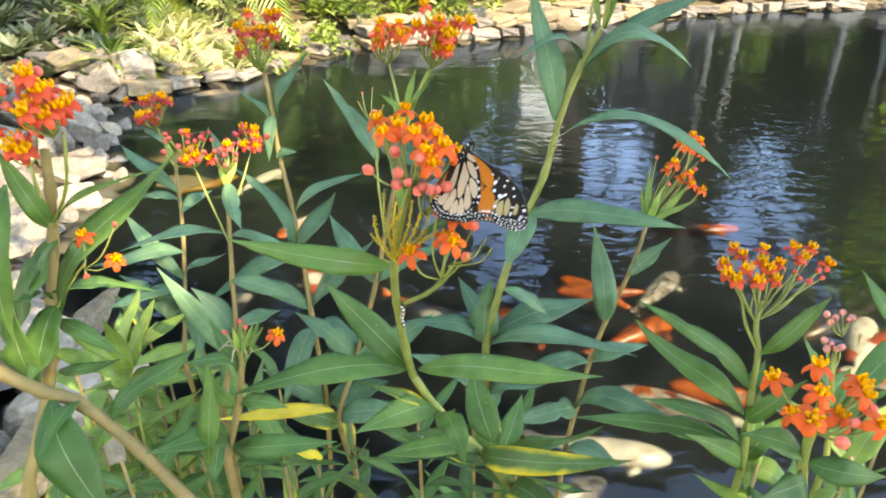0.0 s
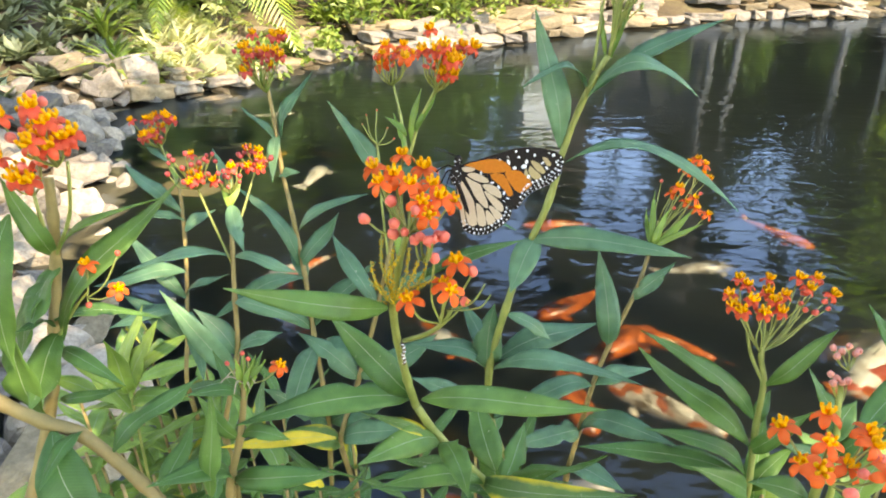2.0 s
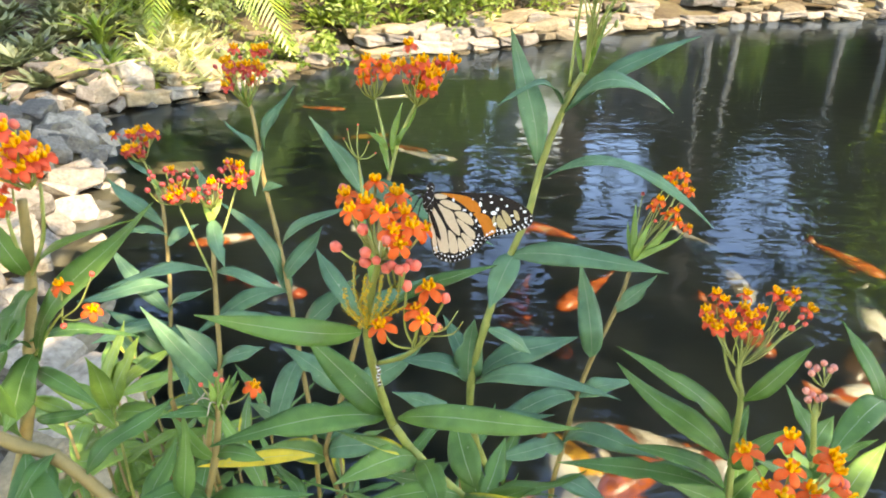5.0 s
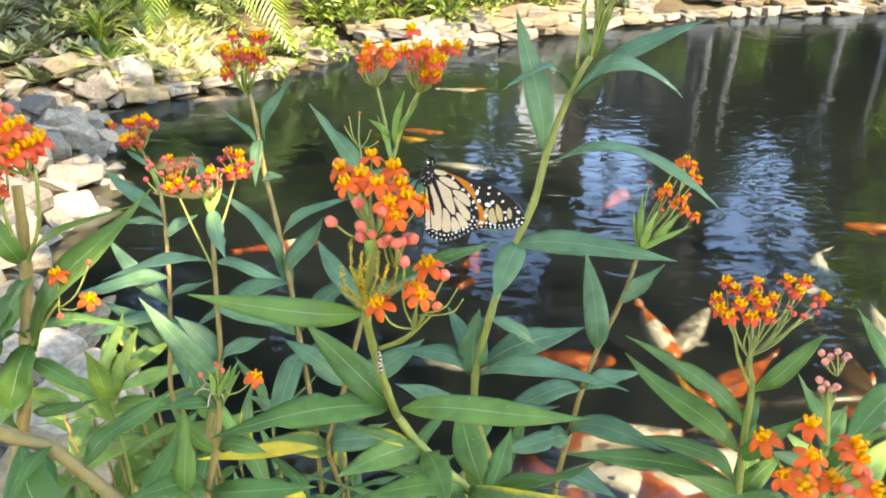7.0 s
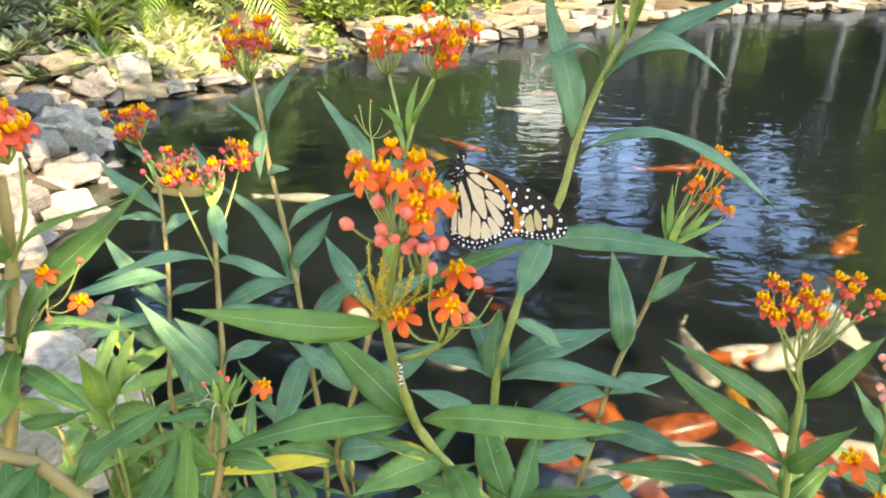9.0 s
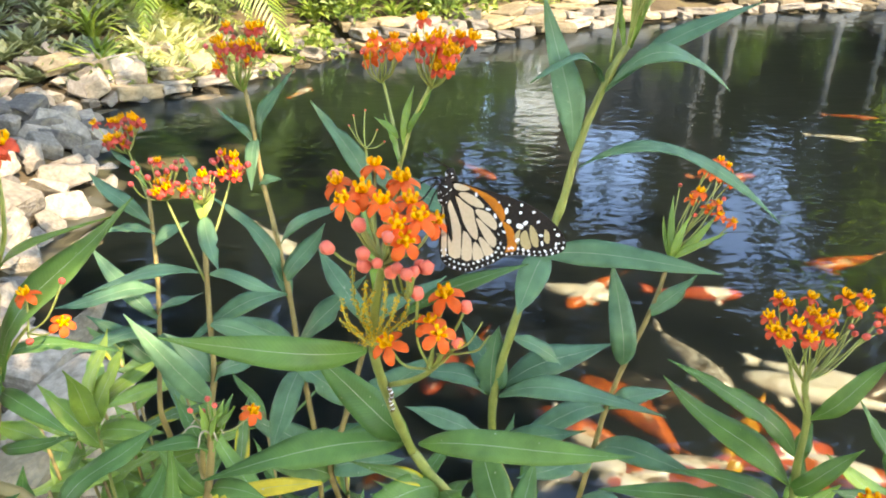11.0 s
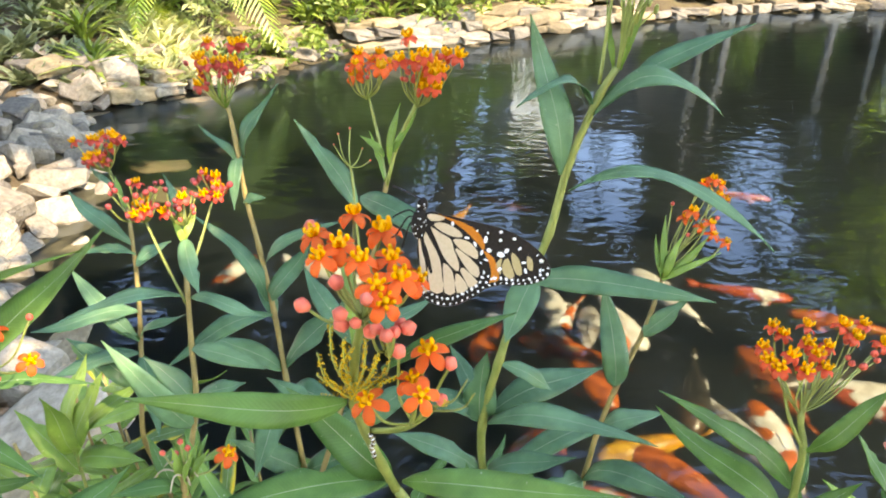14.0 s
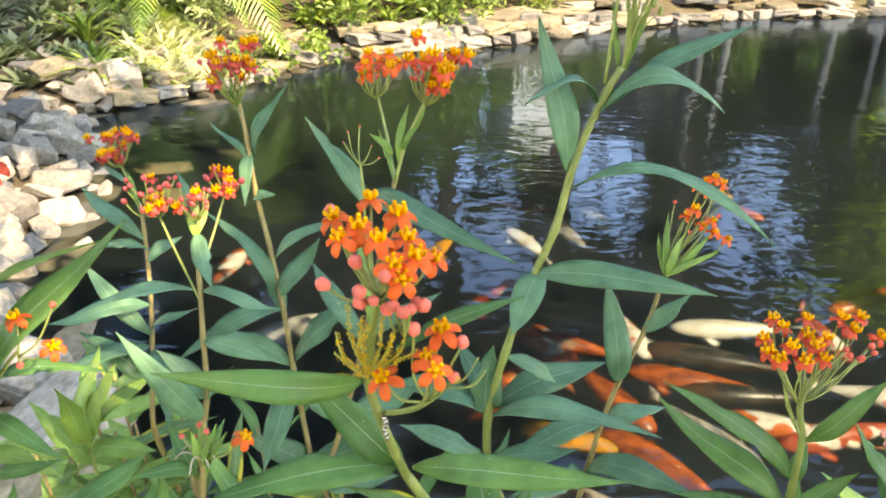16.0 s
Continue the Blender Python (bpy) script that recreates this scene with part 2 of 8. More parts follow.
def tube(points, radii, sides=7, cap=True):
    """Verts and faces of a round tube along points."""
    p = [Vector(q) for q in points]
    verts, faces = [], []
    d = (p[1] - p[0]).normalized()
    n = d.orthogonal().normalized()
    for i, q in enumerate(p):
        d2 = (p[min(i + 1, len(p) - 1)] - p[max(i - 1, 0)]).normalized()
        n = (n - d2 * n.dot(d2)).normalized()
        b = d2.cross(n)
        r = radii[i] if not isinstance(radii, (int, float)) else radii
        for s in range(sides):
            a = 2 * math.pi * s / sides
            verts.append(q + (n * math.cos(a) + b * math.sin(a)) * r)
    for i in range(len(p) - 1):
        for s in range(sides):
            a, b2 = i * sides + s, i * sides + (s + 1) % sides
            faces.append((a, b2, b2 + sides, a + sides))
    if cap:
        faces.append(tuple(range(sides))[::-1])
        faces.append(tuple(range((len(p) - 1) * sides, len(p) * sides)))
    return verts, faces


def join(*pieces):
    """Several (verts, faces) in one, with the piece each face came from."""
    verts, faces, idx = [], [], []
    for k, (v, f) in enumerate(pieces):
        o = len(verts)
        verts += list(v)
        faces += [tuple(i + o for i in q) for q in f]
        idx += [k] * len(f)
    return verts, faces, idx


def blade(base, tip, width, bow=0.0, hint=(0, -0.55, 0.85), roll=0.0, peak=0.42, segs=12, fold=0.12, seed=0, bite=False, thick=0.0004):
    """A lance-shaped leaf with a midrib strip, a fold along it, wavy edges and real thickness."""
    rnd = random.Random(seed)
    base, tip = Vector(base), Vector(tip)
    a = tip - base
    ln = a.length
    d = a / ln
    n = Vector(hint)
    n = (n - d * n.dot(d)).normalized()
    n = Matrix.Rotation(radians(roll), 3, d) @ n
    s = d.cross(n)
    cols = (-1, -0.55, -0.017, 0.017, 0.55, 1)
    verts, faces, index, uv = [], [], [], []
    ph, amp = rnd.uniform(0, 6), rnd.uniform(0.05, 0.16) * width
    side_bend = rnd.uniform(-0.05, 0.05) * ln
    notch = {(rnd.randrange(3, segs - 2), rnd.choice((0, 5))) for _ in range(2)} if bite else set()
    q = peak / (1 - peak)
    top = peak ** q * (1 - peak)
    rows = []
    for layer in (0, 1):
        for i in range(segs + 1):
            u = i / segs
            prof = max((max(u, 1e-5) ** q * (1 - u)) / top, 0.0) ** 1.2
            w = max(width / 2 * prof, 0.0012 if u < 0.1 else 0.0003)
            c = base + a * u + n * (ln * (bow * 4 * u * (1 - u) + 0.05 * math.sin(math.pi * 2 * u) * (1 if seed % 2 else 0.4))) + s * (side_bend * 4 * u * (1 - u))
            for k, v in enumerate(cols):
                vv = v * (0.62 if (i, k) in notch else 1.0)
                lift = fold * abs(vv) * w + amp * math.sin(ph + u * 11 + (3 if v > 0 else 0)) * abs(vv) * prof
                if abs(v) < 0.1:
                    lift += 0.0003 if layer == 0 else -0.0006
                verts.append(c + s * (vv * w) + n * (lift - layer * thick))
                uv.append((vv * 0.5 * prof + 0.5, u * ln / 0.02))
    m = len(cols)
    o = (segs + 1) * m
    for i in range(segs):
        for k in range(m - 1):
            r = i * m + k
            faces.append((r, r + 1, r + m + 1, r + m))
            index.append(1 if k == 2 else 0)
            faces.append((o + r, o + r + m, o + r + m + 1, o + r + 1))
            index.append(1 if k == 2 else 0)
        for k in (0, m - 1):
            r = i * m + k
            faces.append((r, r + m, o + r + m, o + r) if k == 0 else (r, o + r, o + r + m, r + m))
            index.append(0)
    return verts, faces, index, uv


# ---- ground and pond ----
POND = [Vector(p) for p in ((-1.25, 1.45), (-1.62, 2.2), (-1.95, 3.0), (-2.17, 3.9), (-2.42, 4.9), (-2.95, 5.75), (-2.55, 6.35), (-2.0, 6.75),
                            (-1.3, 8.3), (0.7, 9.35), (2.7, 10.9), (5.0, 12.1), (7.5, 12.6), (11, 12.2), (14, 8), (13, 2), (8, -0.6),
                            (3, 0.3), (1.2, 0.75), (0.3, 0.95), (-0.7, 1.15))]


def shore(x, y):
    """Distance to the waterline: below zero in the pond."""
    best, inside = 1e9, False
    for i in range(len(POND)):
        ax, ay = POND[i]
        bx, by = POND[(i + 1) % len(POND)]
        ux, uy = bx - ax, by - ay
        t = min(1, max(0, ((x - ax) * ux + (y - ay) * uy) / (ux * ux + uy * uy)))
        best = min(best, math.hypot(x - ax - ux * t, y - ay - uy * t))
        if (ay > y) != (by > y) and x < ax + (y - ay) / (by - ay) * ux:
            inside = not inside
    return -best if inside else best


def height(x, y):
    d = shore(x, y)
    if d < 0:
        return max(-1.1, -0.05 + d * 1.3)
    rise = 0.10 if y < 1.3 else 0.12
    z = -0.05 + (rise + 0.05) * min(1, d / 0.25) + 0.03 * noise.noise((x * 1.5, y * 1.5, 0))
    if y > 4 and d > 0.3:
        z += min(0.9, (d - 0.3) * 0.22)
    return z


def lines(*stretches):
    """Grid lines: from, to and step of each stretch, and ever wider steps out to the horizon."""
    inner = [p for lo, hi, step in stretches for p in np.arange(lo, hi, step)]
    lo, hi = stretches[0][0], stretches[-1][1]
    far_ = (0.6, 1.5, 3, 7, 15, 40, 110, 300, 900)
    return [lo - f for f in far_[::-1]] + inner + [hi + f for f in far_]


def build_ground():
    xs, ys = lines((-7, -3, .22), (-3, 3.6, .09), (3.6, 16, .22)), lines((-3, 0, .2), (0, 2.2, .07), (2.2, 17, .2))
    verts = [(x, y, height(x, y)) for y in ys for x in xs]
    w = len(xs)
    faces = [(j * w + i, j * w + i + 1, (j + 1) * w + i + 1, (j + 1) * w + i) for j in range(len(ys) - 1) for i in range(w - 1)]
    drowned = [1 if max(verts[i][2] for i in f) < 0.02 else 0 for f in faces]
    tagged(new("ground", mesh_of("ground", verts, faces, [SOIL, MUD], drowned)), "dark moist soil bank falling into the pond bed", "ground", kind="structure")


build_ground()
# open water lets the daylight in, as a pane does
water = new("water", mesh_of("water", [(-6, -3, 0), (18, -3, 0), (18, 16, 0), (-6, 16, 0)], [(0, 1, 2, 3)], [WATER], smooth=False))
water.visible_shadow = False
tagged(water, "dark rippled pond water mirroring trees and sky", "water", kind="structure")


# ---- stones of the banks ----
def rock_mesh(name, rnd, flat, mat, e=3.2):
    bm = bmesh.new()
    for _ in range(13):
        v = Vector([rnd.gauss(0, 1) for _ in range(3)]).normalized()
        v = Vector([math.copysign(abs(c) ** (2 / e), c) for c in v]) * rnd.uniform(0.85, 1.1)
        bm.verts.new((v.x * 0.5, v.y * 0.42, v.z * 0.42 * flat))
    hull = bmesh.ops.convex_hull(bm, input=bm.verts)
    bmesh.ops.delete(bm, geom=[g for g in hull["geom_interior"] if isinstance(g, bmesh.types.BMVert)], context="VERTS")
    bmesh.ops.dissolve_limit(bm, angle_limit=radians(14), verts=bm.verts, edges=bm.edges)
    bmesh.ops.bevel(bm, geom=list(bm.edges), offset=0.028, segments=2, affect="EDGES", profile=0.6)
    for v in bm.verts:
        v.co += Vector((noise.noise(v.co * 5), noise.noise(v.co * 5 + Vector((9, 0, 0))), noise.noise(v.co * 5 + Vector((0, 9, 0))))) * 0.025
    me = bpy.data.meshes.new(name)
    bm.to_mesh(me)
    bm.free()
    me.materials.append(mat)
    me.polygons.foreach_set("use_smooth", [False] * len(me.polygons))
    return me


def block_mesh(name, rnd, flat, mat, soft=0.07):
    """A split block: uneven corners, a bowed top, worn edges."""
    bm = bmesh.new()
    bmesh.ops.create_cube(bm, size=1.0)
    for v in bm.verts:
        v.co = Vector((v.co.x * 0.98 * rnd.uniform(.72, 1.06), v.co.y * 0.86 * rnd.uniform(.74, 1.06), v.co.z * 0.84 * flat * rnd.uniform(.72, 1.08)))
    bmesh.ops.subdivide_edges(bm, edges=list(bm.edges), cuts=1, use_grid_fill=True)
    for v in bm.verts:
        v.co *= 1 + rnd.uniform(-.09, .07)
    sharp = [e for e in bm.edges if len(e.link_faces) == 2 and e.calc_face_angle() > 0.6]
    bmesh.ops.bevel(bm, geom=sharp, offset=soft, segments=2, affect="EDGES", profile=0.55)
    me = bpy.data.meshes.new(name)
    bm.to_mesh(me)
    bm.free()
    me.materials.append(mat)
    me.polygons.foreach_set("use_smooth", [False] * len(me.polygons))
    return me


def build_banks():
    rnd = random.Random(5)
    boulders = [rock_mesh("boulder", rnd, 0.85, m) for m in (STONE, STONE_GREY, STONE, STONE_GREY, STONE, STONE_GREY)]
    slabs = [block_mesh("slab", rnd, 0.5, m, 0.06) for m in (STONE, STONE_GREY, STONE_TAN, STONE_GREY, STONE_TAN, STONE_TAN, STONE_GREY)]
    boulders += [block_mesh("boulder", rnd, 0.8, m, 0.09) for m in (STONE, STONE_GREY, STONE, STONE_GREY, STONE, STONE_GREY)]
    wets = [rock_mesh("wet_slab", rnd, 0.6, STONE_WET) for _ in range(3)]

    def put(owner, meshes, x, y, z, sx, sy, sz, turn, tilt=8):
        part("stone", rnd.choice(meshes), owner, at=pose(x, y, z, rnd.uniform(-tilt, tilt), rnd.uniform(-tilt, tilt), turn) @ Matrix.Diagonal((sx, sy, sz, 1)))

    def along(i, j, step):
        for k in range(i, j):
            a, b = POND[k], POND[k + 1]
            n = max(1, round((b - a).length / step))
            for s in range(n):
                p = a.lerp(b, (s + 0.5) / n)
                d = (b - a).normalized()
                yield p, Vector((-d.y, d.x)), math.degrees(math.atan2(d.y, d.x))

    # loose boulders heaped on the bank beside the plants
    heap = empty("boulder_bank", (-2.2, 3.6, 0), "heap of pale grey angular boulders at the pond edge", "bank", kind="structure")
    for off, z, step in ((-0.10, -0.10, 0.22), (0.06, 0.02, 0.19), (0.22, 0.13, 0.19), (0.38, 0.21, 0.20), (0.56, 0.27, 0.22), (0.78, 0.31, 0.24), (1.05, 0.35, 0.28), (1.4, 0.38, 0.34), (1.8, 0.4, 0.42)):
        for p, out, turn in along(0, 6, step):
            sc = rnd.choice((.15, .18, .21, .24, .28, .34)) * (0.75 if p.y > 4.4 and off > .5 else 1)
            x, y = p.x + out.x * off + rnd.uniform(-.05, .05), p.y + out.y * off + rnd.uniform(-.06, .06)
            put(heap, boulders[1::2] if off > .7 or p.y < 2.1 else boulders + boulders[::2], x + 2.2, y - 3.6, max(z, height(x, y) + .04) + rnd.uniform(-.05, .05), sc * 1.15, sc, sc * rnd.uniform(.65, .95), rnd.uniform(0, 360), 30)
    # single stones at the near shore, and brown ones in the shallows
    lone = [block_mesh("boulder", rnd, 0.8, m, 0.12) for m in (STONE, STONE)]
    shallow = [rock_mesh("shallow_stone", rnd, 0.7, STONE_TAN) for _ in range(3)]
    for meshes, x, y, z, sx, sy, sz in ((lone, -1.17, 1.80, .05, .46, .36, .34), (shallow, -1.04, 1.64, 0, .34, .3, .3), (shallow, -1.2, 1.52, .06, .36, .3, .32), (lone, -1.46, 2.1, .05, .34, .3, .3),
                                        (shallow, -1.42, 2.44, -.01, .46, .34, .2), (shallow, -1.3, 2.72, -.06, .4, .3, .2), (shallow, -1.72, 5.3, -.1, .5, .4, .2), (shallow, -1.45, 5.0, -.13, .4, .34, .18),
                                        (shallow, -2.05, 5.85, -.06, .5, .36, .22), (shallow, -1.85, 4.6, -.11, .5, .4, .2), (shallow, -2.1, 6.3, -.04, .46, .34, .2), (shallow, -1.6, 4.1, -.12, .42, .36, .18)):
        put(heap, meshes, x + 2.2, y - 3.6, z, sx, sy, sz, rnd.uniform(0, 360), 10)
    # dry-laid flat stones round the rest of the pond
    kerb = empty("stone_edging", (1, 9, 0), "dry-laid courses of flat sunlit pale stones edging the pond", "edging", kind="structure")
    for level, (off, z) in enumerate(((-0.02, -0.06), (0.10, 0.07), (0.20, 0.19), (0.36, 0.28), (0.62, 0.30))):
        for p, out, turn in along(5, 14, 0.36):
            if (level >= 3 and rnd.random() < 0.35) or (level >= 1 and p.x < -.9 and rnd.random() < 0.5) or (level >= 2 and p.x > 3.5 and rnd.random() < 0.65):
                continue
            put(kerb, wets if level == 0 else slabs, p.x + out.x * off + rnd.uniform(-.04, .04) - 1, p.y + out.y * off + rnd.uniform(-.04, .04) - 9, z + rnd.uniform(-.015, .015),
                rnd.uniform(.26, .58), rnd.uniform(.36, .5), rnd.uniform(.24, .42), turn + rnd.uniform(-18, 18), 9)
    near = empty("near_edging", (0, 1, 0), "half-drowned mossy stones under the milkweed", "edging", kind="structure")
    for off, z, step in ((-0.1, -0.06, 0.34), (0.16, 0.02, 0.38)):
        for p, out, turn in along(17, 20, step):
            put(near, wets if rnd.random() < .6 else boulders, p.x + out.x * off, p.y + out.y * off - 1, z, rnd.uniform(.28, .42), rnd.uniform(.25, .35), rnd.uniform(.2, .3), rnd.uniform(0, 360), 15)


build_banks()


# ---- milkweed ----
def petal_ring(n, r0, r1, drop, width, lift=0.0):
    """n reflexed petals: out from the neck, then hanging with a curled tip."""
    verts, faces = [], []
    for k in range(n):
        a = 2 * math.pi * k / n
        d, s = Vector((math.cos(a), math.sin(a), 0)), Vector((-math.sin(a), math.cos(a), 0))
        o = len(verts)
        for u, w in ((0, .42), (.3, 1.0), (.6, .82), (.85, .42), (1, .04)):
            c = d * (r0 + (r1 - r0) * math.sin(u * 1.9) / math.sin(1.57)) + Vector((0, 0, lift - drop * u ** 1.5))
            for v in (-1, 0, 1):
                verts.append(c + s * (v * width / 2 * w) + Vector((0, 0, 0.0006 if v == 0 else 0)) + d * (0.0004 if v == 0 else 0))
        for i in range(4):
            for j in range(2):
                q = o + i * 3 + j
                faces.append((q, q + 1, q + 4, q + 3))
    return verts, faces


def flower_mesh(name, petal, scale=1.0, openness=1.0, drop=5.2, crown=1.0):
    """Five hanging petals under a crown of five upright hoods."""
    k = 0.001 * scale
    pet = petal_ring(5, 1.2 * k, 7.1 * k * openness, drop * k, 5.2 * k)
    k *= crown
    col = tube([(0, 0, -0.5 * k), (0, 0, 1.5 * k), (0, 0, 3.4 * k), (0, 0, 4.2 * k)], [1.3 * k, 1.0 * k, 1.5 * k, 0.9 * k], 6)
    hoods = []
    for i in range(5):
        a = 2 * math.pi * (i + 0.5) / 5
        d = Vector((math.cos(a), math.sin(a), 0))
        pts = [d * 0.9 * k + Vector((0, 0, 0.6 * k)), d * 2.0 * k + Vector((0, 0, 1.4 * k)), d * 2.9 * k + Vector((0, 0, 2.9 * k)), d * 2.9 * k + Vector((0, 0, 4.1 * k)), d * 1.9 * k + Vector((0, 0, 4.6 * k))]
        hoods.append(tube(pts, [0.45 * k, 0.85 * k, 1.0 * k, 0.75 * k, 0.15 * k], 6))
    v, f, idx = join(pet, col, *hoods)
    whole = mesh_of(name, v, f, [petal, CROWN_YELLOW], [0 if i == 0 else 1 for i in idx])
    v, f, idx = join(col, *hoods)
    return whole, mesh_of(name, *pet, [petal]), mesh_of("crown", v, f, [CROWN_YELLOW])


def bud_mesh(name, mat, scale=1.0):
    k = 0.001 * scale
    verts, faces = [], []
    prof = ((0.5, -3.6), (2.2, -2.8), (3.2, -0.6), (3.1, 1.4), (2.0, 3.2), (0.5, 4.0))
    for r, z in prof:
        for s in range(10):
            a = 2 * math.pi * s / 10
            rr = r * (1.06 if s % 2 else 0.94)
            verts.append((rr * k * math.cos(a), rr * k * math.sin(a), z * k))
    for i in range(len(prof) - 1):
        for s in range(10):
            q, w = i * 10 + s, i * 10 + (s + 1) % 10
            faces.append((q, w, w + 10, q + 10))
    faces += [tuple(range(10))[::-1], tuple(range(50, 60))]
    return mesh_of(name, verts, faces, [mat])


FLOWERS = {"orange": [flower_mesh("flower", PETAL, s, o) for s, o in ((1.0, 1.0), (1.1, .9), (.95, 1.08))],
           "red": [flower_mesh("flower", PETAL_RED, s, o, 5.0, 1.25) for s, o in ((.92, .85), (1.0, .78), (.88, .92))],
           "crimson": [flower_mesh("flower", PETAL_CRIMSON, s, o, 5.0, 1.2) for s, o in ((.88, .85), (.96, .78), (.84, .92))]}
BUDS = {"crimson": bud_mesh("bud", BUD_CRIMSON), "red": bud_mesh("bud", BUD_RED), "pink": bud_mesh("bud", BUD_PINK), "pale": bud_mesh("bud", BUD_PALE), "green": bud_mesh("bud", STEM_GREEN)}


def milkweed(root, label):
    return empty("milkweed", root, label, "milkweed", "milkweed plants at the pond edge")


def rel(owner, p):
    o = owner
    v = Vector(p)
    while o:
        v = v - o.matrix_basis.translation
        o = o.parent
    return v


def stem(plant, points, r0, r1, mat=None, name="stem", per=5):
    """A round stem through the points, thickest at the first, swollen a little at each joint."""
    p = limb_path([rel(plant, q) for q in points], per)
    n = len(p) - 1
    rad = [(r0 + (r1 - r0) * i / n) * (1.18 if i % per == 0 and 0 < i < n else 1) for i in range(n + 1)]
    v, f = tube(p, rad, 8)
    return part(name, mesh_of(name, v, f, [mat or STEM_GREEN]), plant)


LEAF_COUNT = [0]
BLUISH = []       # plants whose leaf colour is tinted bluish for the sky's sheen


def leaf(plant, base, tip, width, bow=0.0, roll=0.0, skin="green", hint=(0, -0.55, 0.85)):
    LEAF_COUNT[0] += 1
    sd = LEAF_COUNT[0]
    bow += 0.015 * (sd * 5 % 4)
    roll += (sd * 13 % 41) - 20
    v, f, i, uv = blade(rel(plant, base), rel(plant, tip), width, bow, hint, roll, seed=sd, bite=sd % 4 == 0, peak=0.36 + 0.1 * ((sd * 7) % 5) / 5)
    skin_ = {"green": LEAF_SKY_SHEEN if plant in BLUISH else LEAF, "young": LEAF_PALE, "aged": LEAF_AGED, "yellow": LEAF_YELLOW}[skin]
    return part("leaf", mesh_of("leaf", v, f, [skin_, RIB], i, uv=uv), plant, {"aged": "yellowing leaf", "yellow": "yellow dying leaf"}.get(skin, ""))


def upright(d, z):
    """A frame whose z axis points along d."""
    return Vector(d).to_track_quat("Z", "Y").to_matrix().to_4x4() @ pose(0, 0, 0, 0, 0, z)


def head(plant, hub, flowers=(), buds=(), tint="orange", bud="red", size=1.0, bud_size=1.0, seed=0, lift=0.6):
    """A flower head: thin stalks from the hub out to every flower and bud."""
    rnd = random.Random(seed)
    hub = rel(plant, hub)
    ends = []
    for kind, pts in (("flower", flowers), ("bud", buds)):
        for p in pts:
            p = rel(plant, p)
            d = (p - hub)
            up = (d.normalized() * (1 - lift) + Vector((rnd.uniform(-.35, .35), -0.5 + rnd.uniform(-.3, .3), 0.8)) * lift).normalized()
            foot = p - up * 0.0008 * size
            mid = hub.lerp(p, 0.5) + Vector((0, 0, -0.12 * d.length)) + Vector((rnd.uniform(-.1, .1), rnd.uniform(-.1, .1), 0)) * d.length
            path = smooth_path([hub, mid, foot], 4)
            v, f = tube(path, [0.0007] * len(path), 5)
            part("flower_stalk", mesh_of("flower_stalk", v, f, [STEM_GREEN]), plant)
            ends.append((kind, p, up))
    for kind, p, up in ends:
        if kind == "flower":
            me, sc = rnd.choice(FLOWERS[tint]), size * rnd.uniform(0.9, 1.1)
        else:
            me, sc = BUDS[bud], bud_size * rnd.uniform(0.8, 1.15)
        place = Matrix.Translation(p) @ upright(up, rnd.uniform(0, 360)) @ Matrix.Diagonal((sc, sc, sc, 1))
        if kind == "bud":
            part("bud", me, plant, at=place)
        elif plant.parent:
            part("flower", me[0], plant, at=place)
        else:
            part("crown", me[2], part("flower", me[1], plant, at=place))


def umbel(plant, hub, axis, reach, n_flowers, n_buds, tint="red", bud="red", size=1.0, spread=70, seed=0, bud_size=0.7):
    """A head whose flowers are spread evenly over a cap about the axis."""
    rnd = random.Random(seed)
    total = n_flowers + n_buds
    pts = []
    turn = Vector(axis).to_track_quat("Z", "Y").to_matrix()
    for k in range(total):
        a = k * 2.39996 + rnd.uniform(-.3, .3)
        th = radians(spread) * math.sqrt((k + 0.5) / total)
        d = turn @ Vector((math.sin(th) * math.cos(a), math.sin(th) * math.sin(a), math.cos(th)))
        pts.append(Vector(hub) + d * reach * rnd.uniform(0.38, 1.08))
    rnd.shuffle(pts)
    head(plant, hub, pts[:n_flowers], pts[n_flowers:], tint, bud, size, bud_size, seed)


def whorls(plant, low, high, pairs, length, width, seed, skin="green", rise=20):
    """Opposite pairs of leaves up a stem, each pair a quarter turn from the last."""
    rnd = random.Random(seed)
    low, high = Vector(low), Vector(high)
    for k in range(pairs):
        c = low.lerp(high, (k + 0.5) / pairs)
        a = seed + k * 1.57 + rnd.uniform(-.4, .4)
        for s in (0, math.pi):
            ln = length * rnd.uniform(.75, 1.15)
            e = radians(rise + rnd.uniform(-18, 18))
            d = Vector((math.cos(a + s) * math.cos(e), math.sin(a + s) * math.cos(e), math.sin(e)))
            leaf(plant, c, c + d * ln, width * rnd.uniform(.8, 1.15), rnd.uniform(.02, .1), rnd.uniform(-20, 20),
                 skin if rnd.random() > .1 else "aged", (0, 0, 1))


